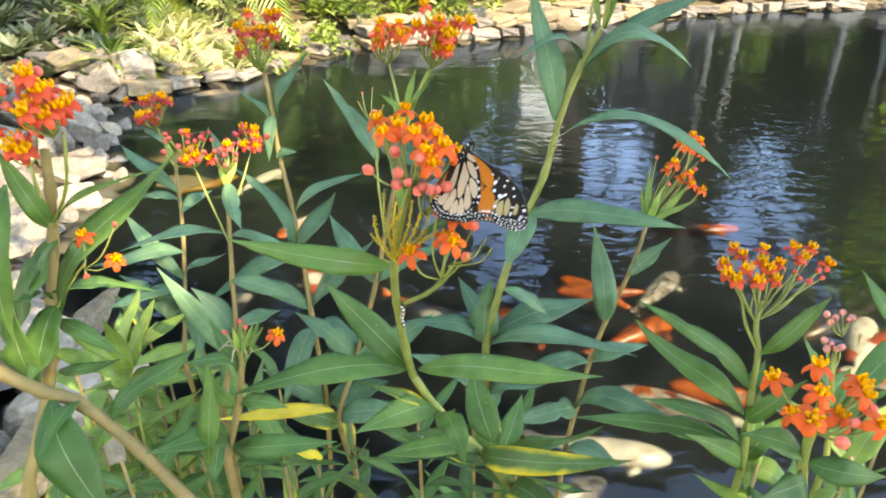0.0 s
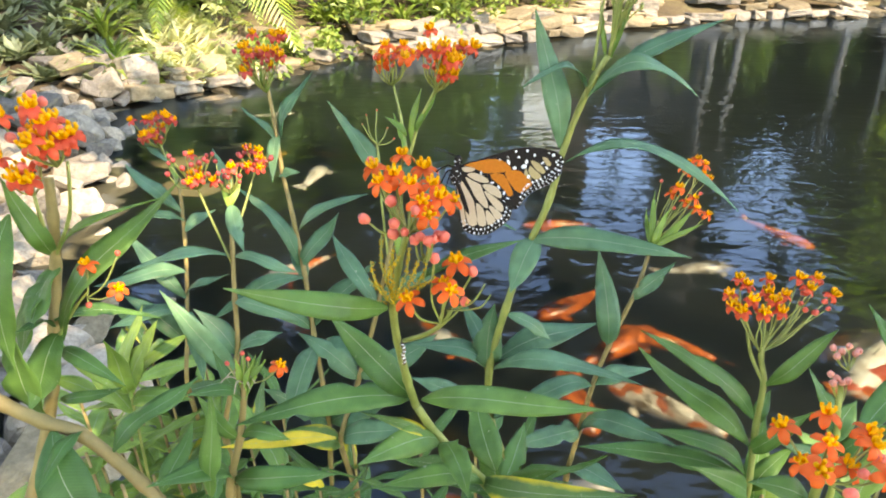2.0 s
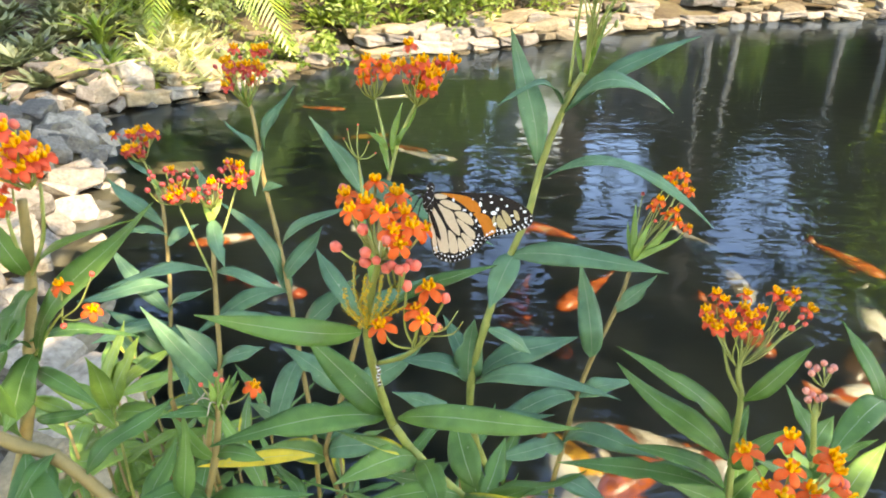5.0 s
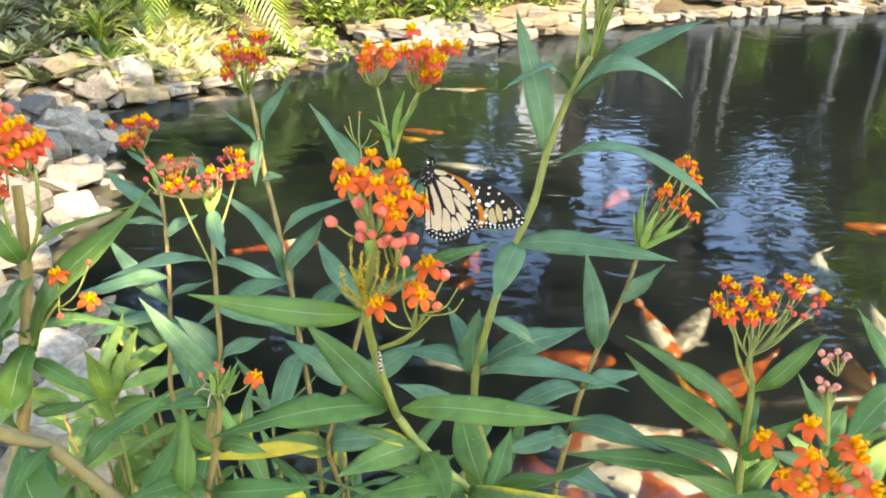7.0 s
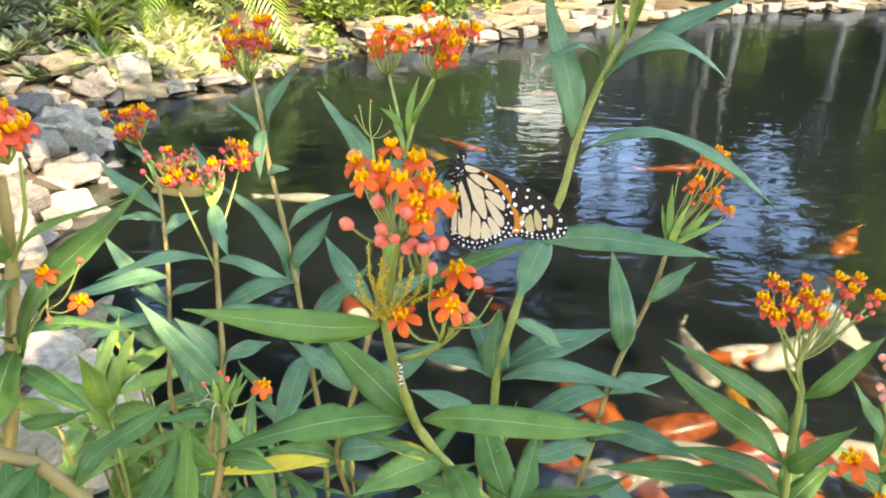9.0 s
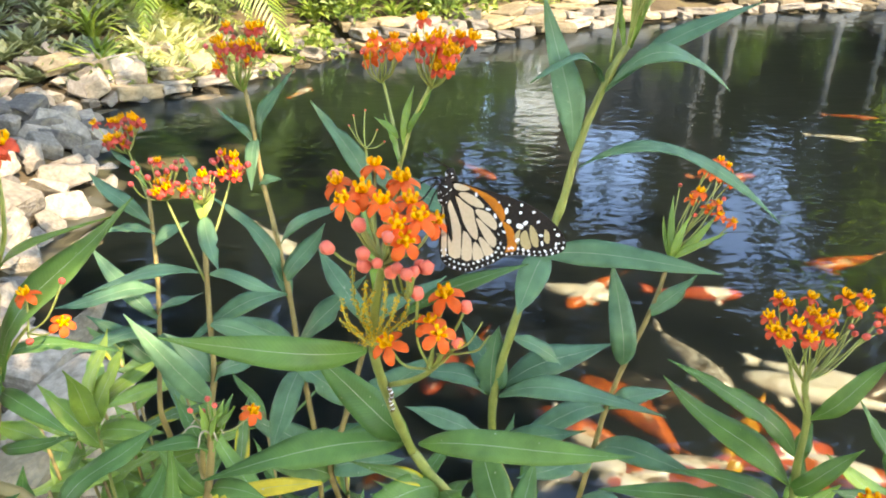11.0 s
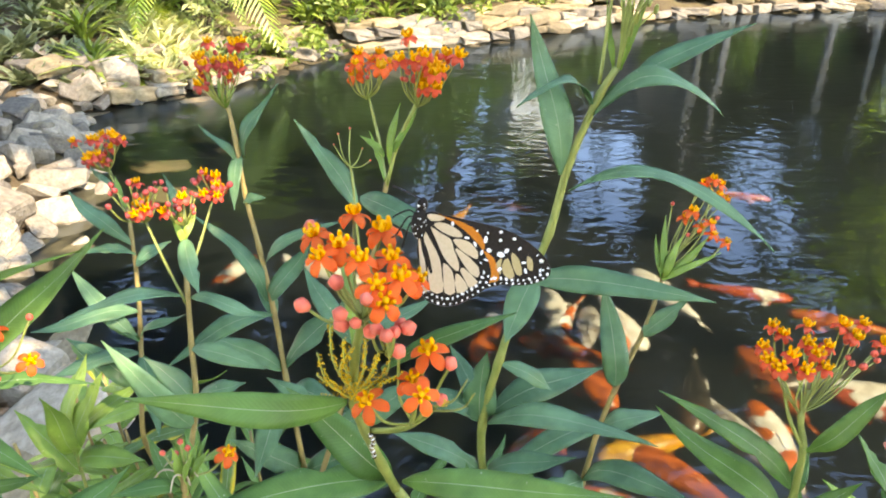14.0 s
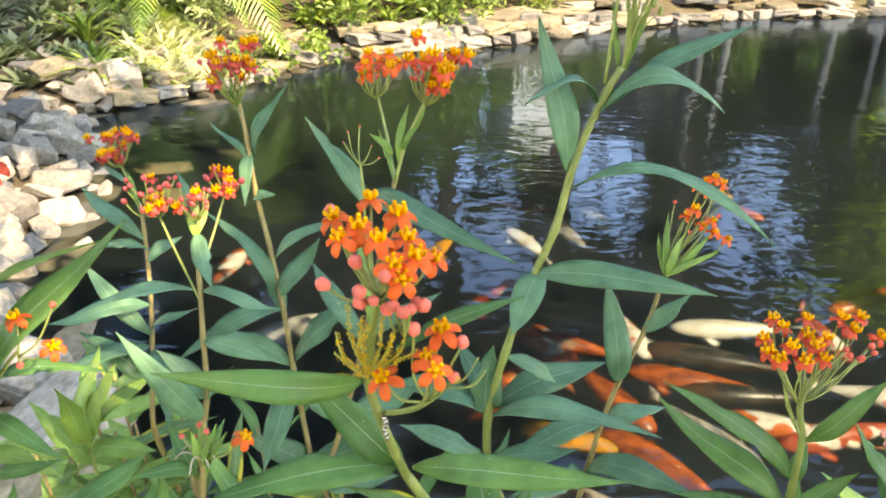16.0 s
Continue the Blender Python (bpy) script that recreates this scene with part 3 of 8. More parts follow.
def aphids(plant, runs):
    """Crowds of tiny yellow aphids along the stalks: each run goes from one point to another."""
    rnd = random.Random(9)
    pieces = []
    for a, b in runs:
        a, b = rel(plant, a), rel(plant, b)
        for _ in range(int((b - a).length * 2000)):
            n = Vector((rnd.uniform(-1, 1), rnd.uniform(-1, 1), rnd.uniform(-1, 1))).normalized()
            c = a.lerp(b, rnd.random()) + n * rnd.uniform(.0005, .0017)
            d = Vector((rnd.uniform(-1, 1), rnd.uniform(-1, 1), rnd.uniform(-1, 1))).normalized()
            r = rnd.uniform(.00028, .00055)
            pieces.append(tube([c - d * r * 1.4, c - d * r * .6, c + d * r * .6, c + d * r * 1.3], [r * .4, r, r * .9, r * .3], 5))
    v, f, _ = join(*pieces)
    tagged(part("aphid_crowd", mesh_of("aphids", v, f, [APHID]), plant, "crowd of tiny bright yellow aphids"), kind="stuff")


# ---- the plants, each from its root up ----

tall = milkweed((0.020, 0.980, 0.030), 'tall green milkweed stem with bluish lance leaves and green buds')
BLUISH.append(tall)
stem(tall, [(0.020, 0.980, 0.020), (0.066, 0.602, 0.918), (0.040, 0.585, 1.022), (0.036, 0.574, 1.092), (0.048, 0.566, 1.166), (0.066, 0.573, 1.228), (0.084, 0.575, 1.278), (0.096, 0.579, 1.334), (0.114, 0.576, 1.388), (0.124, 0.577, 1.406)], 0.0042, 0.0028, STEM_GREEN)
stem(tall, [(0.113, 0.578, 1.394), (0.116, 0.582, 1.437), (0.120, 0.586, 1.474)], 0.0014, 0.0011, STEM_GREEN, name='side_shoot')
leaf(tall, (0.090, 0.578, 1.326), (0.063, 0.593, 1.441), 0.0221, 0.02, 0)
leaf(tall, (0.096, 0.575, 1.314), (0.222, 0.497, 1.300), 0.0136, 0.20, -10)
leaf(tall, (0.110, 0.578, 1.376), (0.052, 0.556, 1.384), 0.0170, 0.26, 10)
leaf(tall, (0.109, 0.577, 1.372), (0.217, 0.577, 1.436), 0.0165, 0.10, 10)
leaf(tall, (0.110, 0.575, 1.373), (0.197, 0.558, 1.377), 0.0150, 0.46, 0)
leaf(tall, (0.068, 0.577, 1.237), (0.199, 0.517, 1.249), 0.0213, 0.10, 0)
leaf(tall, (0.077, 0.579, 1.240), (0.049, 0.538, 1.202), 0.0255, 0.05, 15)
leaf(tall, (0.034, 0.575, 1.093), (0.038, 0.569, 1.172), 0.0295, 0.03, 0)
leaf(tall, (0.041, 0.578, 1.099), (0.150, 0.612, 1.125), 0.0288, 0.05, -15)
leaf(tall, (0.039, 0.575, 1.092), (0.169, 0.503, 1.127), 0.0231, 0.12, 0)
leaf(tall, (0.035, 0.574, 1.092), (0.007, 0.622, 1.146), 0.0198, 0.05, 0)
leaf(tall, (0.038, 0.585, 1.021), (-0.046, 0.587, 1.072), 0.0245, 0.10, 0)
leaf(tall, (0.041, 0.585, 1.022), (0.121, 0.561, 1.064), 0.0231, 0.10, 0)
leaf(tall, (0.049, 0.565, 1.164), (0.095, 0.571, 1.131), 0.0159, 0.10, 0)
leaf(tall, (0.038, 0.576, 1.094), (-0.046, 0.602, 1.104), 0.0218, 0.10, 0)
rnd_top = random.Random(12)
for k in range(18):
    # each stalk leaves the sheaf a little higher and ends in a small green bud
    foot, out = Vector((0.124, 0.577, 1.402)) + Vector((0.010, 0, 0.030)) * rnd_top.random(), rnd_top.uniform(-0.013, 0.024)
    tip = Vector((0.126 + out, 0.577 + rnd_top.uniform(-.016, .016), 1.455 + rnd_top.uniform(-.014, .03)))
    stem(tall, [foot, foot.lerp(tip, .5) + Vector((-.2 * out, 0, .003)), tip], 0.0008, 0.0006, STEM_GREEN, name='bud_stalk')
    part("bud", BUDS["green"], tall, at=Matrix.Translation(rel(tall, tip)) @ upright((out * 6, 0, 1), 0) @ Matrix.Diagonal((.55, .55, .9, 1)))
for k in range(3):
    out = -0.008 + 0.011 * k
    leaf(tall, (0.124 + out * .2, 0.579, 1.404), (0.126 + out * 1.3, 0.59 - .006 * k, 1.450 + .006 * k), 0.0046, 0.03, 0, 'young')

middle = milkweed((0.100, 0.780, 0.060), 'green milkweed bowed towards the path with long bluish leaves')
stem(middle, [(0.100, 0.780, 0.050), (0.064, 0.459, 0.989), (0.028, 0.448, 1.059), (-0.014, 0.434, 1.123), (-0.032, 0.429, 1.159)], 0.0045, 0.0036, STEM_GREEN)
leaf(middle, (-0.035, 0.432, 1.165), (-0.096, 0.426, 1.245), 0.0240, 0.03, 0)
leaf(middle, (-0.036, 0.432, 1.165), (-0.164, 0.390, 1.170), 0.0240, 0.12, 0)
leaf(middle, (-0.028, 0.431, 1.164), (0.110, 0.396, 1.183), 0.0211, 0.10, 0)
leaf(middle, (-0.017, 0.432, 1.120), (-0.073, 0.411, 1.167), 0.0113, 0.10, 0, 'aged')
leaf(middle, (-0.014, 0.433, 1.122), (-0.073, 0.378, 1.145), 0.0230, 0.06, 0)
leaf(middle, (-0.011, 0.432, 1.120), (0.007, 0.338, 1.154), 0.0207, 0.05, 0)
leaf(middle, (0.024, 0.449, 1.061), (0.132, 0.369, 1.127), 0.0223, 0.08, 0, 'aged')
leaf(middle, (0.036, 0.453, 1.070), (0.018, 0.498, 1.117), 0.0281, 0.03, 0)
leaf(middle, (0.028, 0.448, 1.060), (-0.061, 0.409, 1.094), 0.0201, 0.08, 0)
leaf(middle, (0.041, 0.447, 1.057), (0.066, 0.504, 1.083), 0.0217, 0.05, 0)
leaf(middle, (0.026, 0.449, 1.061), (-0.047, 0.503, 1.036), 0.0203, 0.05, 0)
leaf(middle, (0.047, 0.457, 1.033), (0.084, 0.423, 1.099), 0.0206, 0.05, 0)
whorls(middle, (0.066, 0.459, 0.989), (0.026, 0.449, 1.061), 2, 0.110, 0.024, 5)

slender = milkweed((0.220, 1.060, 0.020), 'slender milkweed stem with a small yellow-orange flower head')
BLUISH.append(slender)
stem(slender, [(0.220, 1.060, 0.020), (0.144, 0.650, 0.880), (0.154, 0.646, 0.963), (0.163, 0.650, 1.017), (0.178, 0.654, 1.073), (0.202, 0.663, 1.137), (0.215, 0.674, 1.183)], 0.0036, 0.0022, STEM_BROWN)
leaf(slender, (0.176, 0.653, 1.071), (0.157, 0.674, 1.183), 0.0267, 0.03, 0)
leaf(slender, (0.198, 0.663, 1.126), (0.236, 0.650, 1.179), 0.0178, 0.10, 0)
leaf(slender, (0.163, 0.650, 1.017), (0.055, 0.588, 1.027), 0.0258, 0.10, 0)
leaf(slender, (0.164, 0.650, 1.019), (0.226, 0.642, 1.047), 0.0243, 0.10, 0)
leaf(slender, (0.151, 0.643, 0.957), (0.235, 0.557, 1.009), 0.0301, 0.12, 0)
leaf(slender, (0.151, 0.643, 0.957), (0.063, 0.588, 0.981), 0.0287, 0.10, 0)
leaf(slender, (0.144, 0.652, 0.883), (0.202, 0.596, 0.906), 0.0290, 0.10, 0)
leaf(slender, (0.216, 0.674, 1.183), (0.216, 0.692, 1.244), 0.0073, 0.03, 0, 'young')
leaf(slender, (0.216, 0.674, 1.183), (0.231, 0.679, 1.229), 0.0083, 0.03, 0, 'young')
leaf(slender, (0.216, 0.674, 1.183), (0.254, 0.674, 1.231), 0.0083, 0.03, 0, 'young')
leaf(slender, (0.216, 0.674, 1.183), (0.211, 0.697, 1.221), 0.0063, 0.03, 0, 'young')
leaf(slender, (0.216, 0.674, 1.183), (0.260, 0.658, 1.220), 0.0072, 0.03, 0, 'young')
head(slender, (0.218, 0.678, 1.191),
     [(0.257, 0.714, 1.268), (0.262, 0.707, 1.275), (0.275, 0.719, 1.265), (0.255, 0.696, 1.264), (0.271, 0.709, 1.257), (0.282, 0.717, 1.249), (0.255, 0.722, 1.260), (0.240, 0.689, 1.249), (0.255, 0.679, 1.241), (0.250, 0.687, 1.233), (0.265, 0.662, 1.229), (0.236, 0.695, 1.240), (0.259, 0.679, 1.229)],
     [(0.226, 0.706, 1.250), (0.261, 0.681, 1.245), (0.235, 0.679, 1.229)], tint='orange', bud='red', size=1.05, seed=8, bud_size=0.6)

redhead = milkweed((0.400, 0.800, 0.060), 'milkweed with a broad flat head of red and yellow flowers')
stem(redhead, [(0.400, 0.800, 0.050), (0.264, 0.458, 1.033), (0.259, 0.462, 1.112), (0.257, 0.464, 1.161), (0.252, 0.468, 1.183), (0.256, 0.473, 1.204)], 0.0034, 0.0020, STEM_GREEN)
stem(redhead, [(0.257, 0.463, 1.159), (0.244, 0.468, 1.183), (0.238, 0.474, 1.206)], 0.0016, 0.0013, STEM_GREEN, name='side_shoot')
leaf(redhead, (0.258, 0.462, 1.158), (0.302, 0.457, 1.216), 0.0155, 0.08, 0)
leaf(redhead, (0.255, 0.462, 1.123), (0.151, 0.473, 1.204), 0.0176, 0.12, 0)
leaf(redhead, (0.258, 0.464, 1.092), (0.161, 0.501, 1.169), 0.0243, 0.06, 0)
leaf(redhead, (0.259, 0.461, 1.063), (0.161, 0.454, 1.118), 0.0200, 0.10, 0)
leaf(redhead, (0.259, 0.463, 1.114), (0.277, 0.485, 1.136), 0.0125, 0.05, 0)
leaf(redhead, (0.260, 0.459, 1.058), (0.109, 0.463, 1.090), 0.0211, 0.10, 0)
leaf(redhead, (0.258, 0.462, 1.088), (0.293, 0.445, 1.144), 0.0162, 0.10, 0)
leaf(redhead, (0.263, 0.460, 1.037), (0.189, 0.417, 1.111), 0.0204, 0.08, 0)
leaf(redhead, (0.266, 0.462, 1.042), (0.299, 0.464, 1.092), 0.0188, 0.05, 0)
head(redhead, (0.251, 0.469, 1.186),
     [(0.224, 0.486, 1.231), (0.238, 0.505, 1.236), (0.243, 0.498, 1.233), (0.228, 0.467, 1.226), (0.265, 0.509, 1.233), (0.255, 0.487, 1.233), (0.243, 0.462, 1.228), (0.259, 0.467, 1.226), (0.269, 0.486, 1.231), (0.288, 0.505, 1.236), (0.306, 0.510, 1.234), (0.294, 0.497, 1.231), (0.314, 0.495, 1.226), (0.236, 0.471, 1.234), (0.223, 0.474, 1.228), (0.256, 0.475, 1.232)],
     [(0.302, 0.484, 1.226), (0.294, 0.480, 1.218), (0.277, 0.474, 1.230), (0.286, 0.481, 1.220), (0.310, 0.490, 1.216), (0.294, 0.504, 1.223), (0.309, 0.508, 1.231)], tint='red', bud='red', size=1.14, bud_size=0.75, seed=11)

budding = milkweed((0.500, 0.760, 0.060), 'young milkweed shoot with clusters of pale pink buds')
stem(budding, [(0.500, 0.760, 0.050), (0.317, 0.428, 1.063), (0.301, 0.421, 1.142), (0.291, 0.416, 1.178), (0.293, 0.422, 1.189)], 0.0030, 0.0018, STEM_GREEN)
head(budding, (0.298, 0.426, 1.199),
     [],
     [(0.287, 0.434, 1.214), (0.293, 0.432, 1.212), (0.296, 0.430, 1.218), (0.304, 0.432, 1.210), (0.287, 0.427, 1.211), (0.309, 0.437, 1.209)], bud='pale', bud_size=0.85, seed=2)
head(budding, (0.292, 0.415, 1.176),
     [],
     [(0.285, 0.425, 1.196), (0.290, 0.424, 1.193), (0.291, 0.418, 1.193), (0.298, 0.423, 1.191), (0.284, 0.418, 1.193)], bud='pale', bud_size=0.8, seed=3)
leaf(budding, (0.301, 0.423, 1.146), (0.284, 0.452, 1.183), 0.0129, 0.04, 0)
leaf(budding, (0.298, 0.417, 1.134), (0.329, 0.449, 1.153), 0.0192, 0.04, 0)
leaf(budding, (0.331, 0.404, 1.198), (0.302, 0.431, 1.254), 0.0147, 0.04, 0)
leaf(budding, (0.335, 0.406, 1.202), (0.268, 0.355, 1.189), 0.0201, 0.05, 0)
leaf(budding, (0.303, 0.419, 1.115), (0.340, 0.409, 1.163), 0.0165, 0.10, 0)
leaf(budding, (0.303, 0.415, 1.107), (0.247, 0.402, 1.148), 0.0165, 0.10, 0)

near_right = milkweed((0.420, 0.620, 0.060), 'milkweed with a close loose head of large orange and yellow flowers')
stem(near_right, [(0.420, 0.620, 0.050), (0.210, 0.266, 1.143), (0.185, 0.257, 1.217), (0.177, 0.249, 1.257), (0.180, 0.247, 1.265)], 0.0035, 0.0020, STEM_GREEN)
head(near_right, (0.177, 0.245, 1.260),
     [(0.161, 0.265, 1.278), (0.186, 0.271, 1.281), (0.176, 0.249, 1.281), (0.167, 0.236, 1.276), (0.202, 0.259, 1.279), (0.198, 0.249, 1.280), (0.199, 0.235, 1.274), (0.188, 0.248, 1.268), (0.169, 0.253, 1.265)],
     [(0.190, 0.239, 1.271), (0.181, 0.231, 1.266), (0.204, 0.250, 1.270)], tint='orange', bud='pink', size=1.12, seed=21)
leaf(near_right, (0.182, 0.254, 1.232), (0.144, 0.252, 1.253), 0.0145, 0.10, 0)
leaf(near_right, (0.183, 0.254, 1.232), (0.218, 0.243, 1.233), 0.0145, 0.10, 0)
leaf(near_right, (0.187, 0.257, 1.217), (0.150, 0.231, 1.231), 0.0145, 0.10, 0)

left_pair = milkweed((-0.420, 1.120, 0.030), 'milkweed with several small red and yellow heads')
BLUISH.append(left_pair)
stem(left_pair, [(-0.420, 1.120, 0.020), (-0.265, 0.624, 0.965), (-0.240, 0.630, 1.070), (-0.239, 0.644, 1.133), (-0.239, 0.658, 1.187), (-0.240, 0.672, 1.226)], 0.0032, 0.0022, STEM_BROWN)
stem(left_pair, [(-0.240, 0.653, 1.171), (-0.255, 0.659, 1.212), (-0.271, 0.671, 1.249)], 0.0014, 0.0011, STEM_GREEN, name='side_shoot')
stem(left_pair, [(-0.239, 0.661, 1.192), (-0.230, 0.686, 1.221), (-0.220, 0.715, 1.258)], 0.0014, 0.0011, STEM_GREEN, name='side_shoot')
stem(left_pair, [(-0.460, 1.160, 0.020), (-0.324, 0.679, 0.987), (-0.318, 0.697, 1.071), (-0.317, 0.723, 1.148), (-0.319, 0.739, 1.205), (-0.323, 0.752, 1.231)], 0.0030, 0.0020, STEM_BROWN)
stem(left_pair, [(-0.321, 0.746, 1.220), (-0.345, 0.781, 1.246), (-0.364, 0.810, 1.261)], 0.0018, 0.0013, STEM_GREEN, name='side_shoot')
umbel(left_pair, (-0.361, 0.806, 1.251), (-0.2, -0.15, 1), 0.0420, 16, 9, tint='crimson', bud='crimson', seed=31, size=1.2, spread=43, bud_size=0.8)
umbel(left_pair, (-0.273, 0.671, 1.249), (0.05, -0.2, 1), 0.0400, 6, 20, tint='crimson', bud='crimson', seed=32, size=1.2, spread=46, bud_size=0.85)
umbel(left_pair, (-0.240, 0.679, 1.241), (0.05, -0.1, 1), 0.0360, 2, 16, tint='crimson', bud='crimson', seed=33, size=1.088, spread=45.0)
umbel(left_pair, (-0.221, 0.713, 1.254), (0.12, -0.15, 1), 0.0310, 7, 9, tint='crimson', bud='crimson', seed=34, size=1.1968, spread=51.0, bud_size=0.85)
leaf(left_pair, (-0.239, 0.677, 1.237), (-0.267, 0.719, 1.279), 0.0114, 0.03, 0)
leaf(left_pair, (-0.243, 0.655, 1.180), (-0.340, 0.615, 1.178), 0.0170, 0.10, 0)
leaf(left_pair, (-0.237, 0.656, 1.178), (-0.162, 0.634, 1.170), 0.0153, 0.08, 0)
leaf(left_pair, (-0.239, 0.674, 1.231), (-0.216, 0.625, 1.199), 0.0180, 0.03, 0)
leaf(left_pair, (-0.239, 0.642, 1.130), (-0.167, 0.629, 1.114), 0.0187, 0.10, 0)
leaf(left_pair, (-0.245, 0.626, 1.048), (-0.299, 0.600, 1.167), 0.0250, 0.05, 0)
leaf(left_pair, (-0.318, 0.735, 1.196), (-0.395, 0.778, 1.240), 0.0170, 0.10, 0)
leaf(left_pair, (-0.315, 0.731, 1.187), (-0.364, 0.713, 1.197), 0.0144, 0.10, 0)
leaf(left_pair, (-0.317, 0.706, 1.101), (-0.261, 0.695, 1.136), 0.0123, 0.08, 0)
leaf(left_pair, (-0.317, 0.704, 1.098), (-0.383, 0.725, 1.176), 0.0192, 0.10, 0)
leaf(left_pair, (-0.314, 0.725, 1.176), (-0.286, 0.755, 1.191), 0.0147, 0.08, 0)
leaf(left_pair, (-0.319, 0.703, 1.083), (-0.284, 0.633, 1.030), 0.0224, 0.06, 0)
leaf(left_pair, (-0.336, 0.768, 1.243), (-0.376, 0.798, 1.259), 0.0069, 0.10, 0)
leaf(left_pair, (-0.241, 0.630, 1.070), (-0.282, 0.634, 1.125), 0.0241, 0.05, 0)
leaf(left_pair, (-0.240, 0.630, 1.069), (-0.186, 0.624, 1.103), 0.0231, 0.05, 0)
leaf(left_pair, (-0.240, 0.672, 1.226), (-0.251, 0.682, 1.259), 0.0071, 0.03, 0, 'young')
leaf(left_pair, (-0.240, 0.672, 1.227), (-0.230, 0.691, 1.256), 0.0072, 0.03, 0, 'young')
leaf(left_pair, (-0.322, 0.750, 1.229), (-0.343, 0.780, 1.256), 0.0068, 0.03, 0, 'young')

back_left = milkweed((-0.280, 1.180, 0.020), 'milkweed with one domed red and orange head on a brown stem')
BLUISH.append(back_left)
stem(back_left, [(-0.280, 1.180, 0.020), (-0.161, 0.709, 0.910), (-0.174, 0.725, 1.037), (-0.182, 0.739, 1.113), (-0.193, 0.752, 1.185), (-0.204, 0.766, 1.237), (-0.211, 0.781, 1.293), (-0.219, 0.797, 1.325)], 0.0034, 0.0022, STEM_BROWN)
umbel(back_left, (-0.222, 0.796, 1.323), (-0.05, -0.2, 1), 0.0658, 15, 8, tint='crimson', bud='crimson', seed=41, size=1.36, spread=33.0, bud_size=0.7)
leaf(back_left, (-0.204, 0.778, 1.274), (-0.165, 0.797, 1.348), 0.0145, 0.06, 0)
leaf(back_left, (-0.207, 0.763, 1.231), (-0.181, 0.756, 1.239), 0.0124, 0.10, 0)
leaf(back_left, (-0.207, 0.774, 1.267), (-0.256, 0.808, 1.303), 0.0091, 0.10, 0)
leaf(back_left, (-0.187, 0.749, 1.167), (-0.101, 0.745, 1.217), 0.0170, 0.14, 0)
leaf(back_left, (-0.187, 0.743, 1.121), (-0.138, 0.754, 1.189), 0.0232, 0.04, 0)
leaf(back_left, (-0.189, 0.742, 1.123), (-0.257, 0.748, 1.224), 0.0195, 0.14, 0)
leaf(back_left, (-0.182, 0.738, 1.110), (-0.284, 0.680, 1.081), 0.0206, 0.12, 0)
leaf(back_left, (-0.209, 0.781, 1.280), (-0.210, 0.741, 1.232), 0.0145, 0.04, 0)
leaf(back_left, (-0.182, 0.739, 1.101), (-0.209, 0.777, 1.144), 0.0179, 0.04, 0)
leaf(back_left, (-0.176, 0.728, 1.044), (-0.095, 0.747, 1.128), 0.0297, 0.05, 0)
leaf(back_left, (-0.177, 0.728, 1.042), (-0.259, 0.729, 1.091), 0.0238, 0.10, 0)
leaf(back_left, (-0.173, 0.728, 1.019), (-0.194, 0.630, 0.976), 0.0327, 0.06, 0)
leaf(back_left, (-0.172, 0.727, 1.018), (-0.095, 0.691, 1.011), 0.0299, 0.10, 0)
leaf(back_left, (-0.161, 0.709, 0.910), (-0.232, 0.679, 0.987), 0.0316, 0.10, 0)
leaf(back_left, (-0.159, 0.709, 0.910), (-0.078, 0.705, 0.949), 0.0323, 0.10, 0)
leaf(back_left, (-0.219, 0.795, 1.322), (-0.227, 0.799, 1.354), 0.0067, 0.03, 0, 'young')
leaf(back_left, (-0.219, 0.795, 1.322), (-0.215, 0.817, 1.344), 0.0068, 0.03, 0, 'young')

back_centre = milkweed((-0.100, 1.120, 0.020), 'milkweed with two red and yellow heads and a spent seed cluster')
BLUISH.append(back_centre)
stem(back_centre, [(-0.100, 1.120, 0.020), (-0.139, 0.665, 0.911), (-0.113, 0.677, 1.005), (-0.087, 0.690, 1.102), (-0.070, 0.707, 1.184), (-0.056, 0.716, 1.248), (-0.052, 0.720, 1.269)], 0.0034, 0.0024, STEM_BROWN)
stem(back_centre, [(-0.052, 0.719, 1.266), (-0.060, 0.747, 1.302), (-0.071, 0.778, 1.339)], 0.0018, 0.0014, STEM_GREEN, name='side_shoot')
stem(back_centre, [(-0.052, 0.719, 1.266), (-0.040, 0.717, 1.308), (-0.021, 0.708, 1.349), (-0.017, 0.706, 1.356)], 0.0020, 0.0015, STEM_GREEN, name='side_shoot')
umbel(back_centre, (-0.073, 0.777, 1.336), (0.05, -0.15, 1), 0.0472, 9, 5, tint='orange', seed=51, size=1.292, spread=34.8)
umbel(back_centre, (-0.020, 0.702, 1.347), (0.15, -0.15, 1), 0.0605, 17, 7, tint='red', seed=52, size=1.36, spread=34.8, bud_size=0.8)
leaf(back_centre, (-0.082, 0.722, 1.239), (-0.139, 0.732, 1.329), 0.0211, 0.03, 0)
leaf(back_centre, (-0.054, 0.731, 1.291), (-0.077, 0.735, 1.311), 0.0074, 0.15, 0, 'young')
leaf(back_centre, (-0.048, 0.722, 1.285), (-0.037, 0.728, 1.344), 0.0083, 0.04, 0, 'young')
leaf(back_centre, (-0.044, 0.718, 1.298), (-0.020, 0.717, 1.344), 0.0071, 0.04, 0, 'young')
leaf(back_centre, (-0.053, 0.719, 1.266), (-0.069, 0.751, 1.311), 0.0074, 0.02, 0, 'young')
leaf(back_centre, (-0.087, 0.690, 1.102), (-0.006, 0.702, 1.151), 0.0222, 0.08, 0)
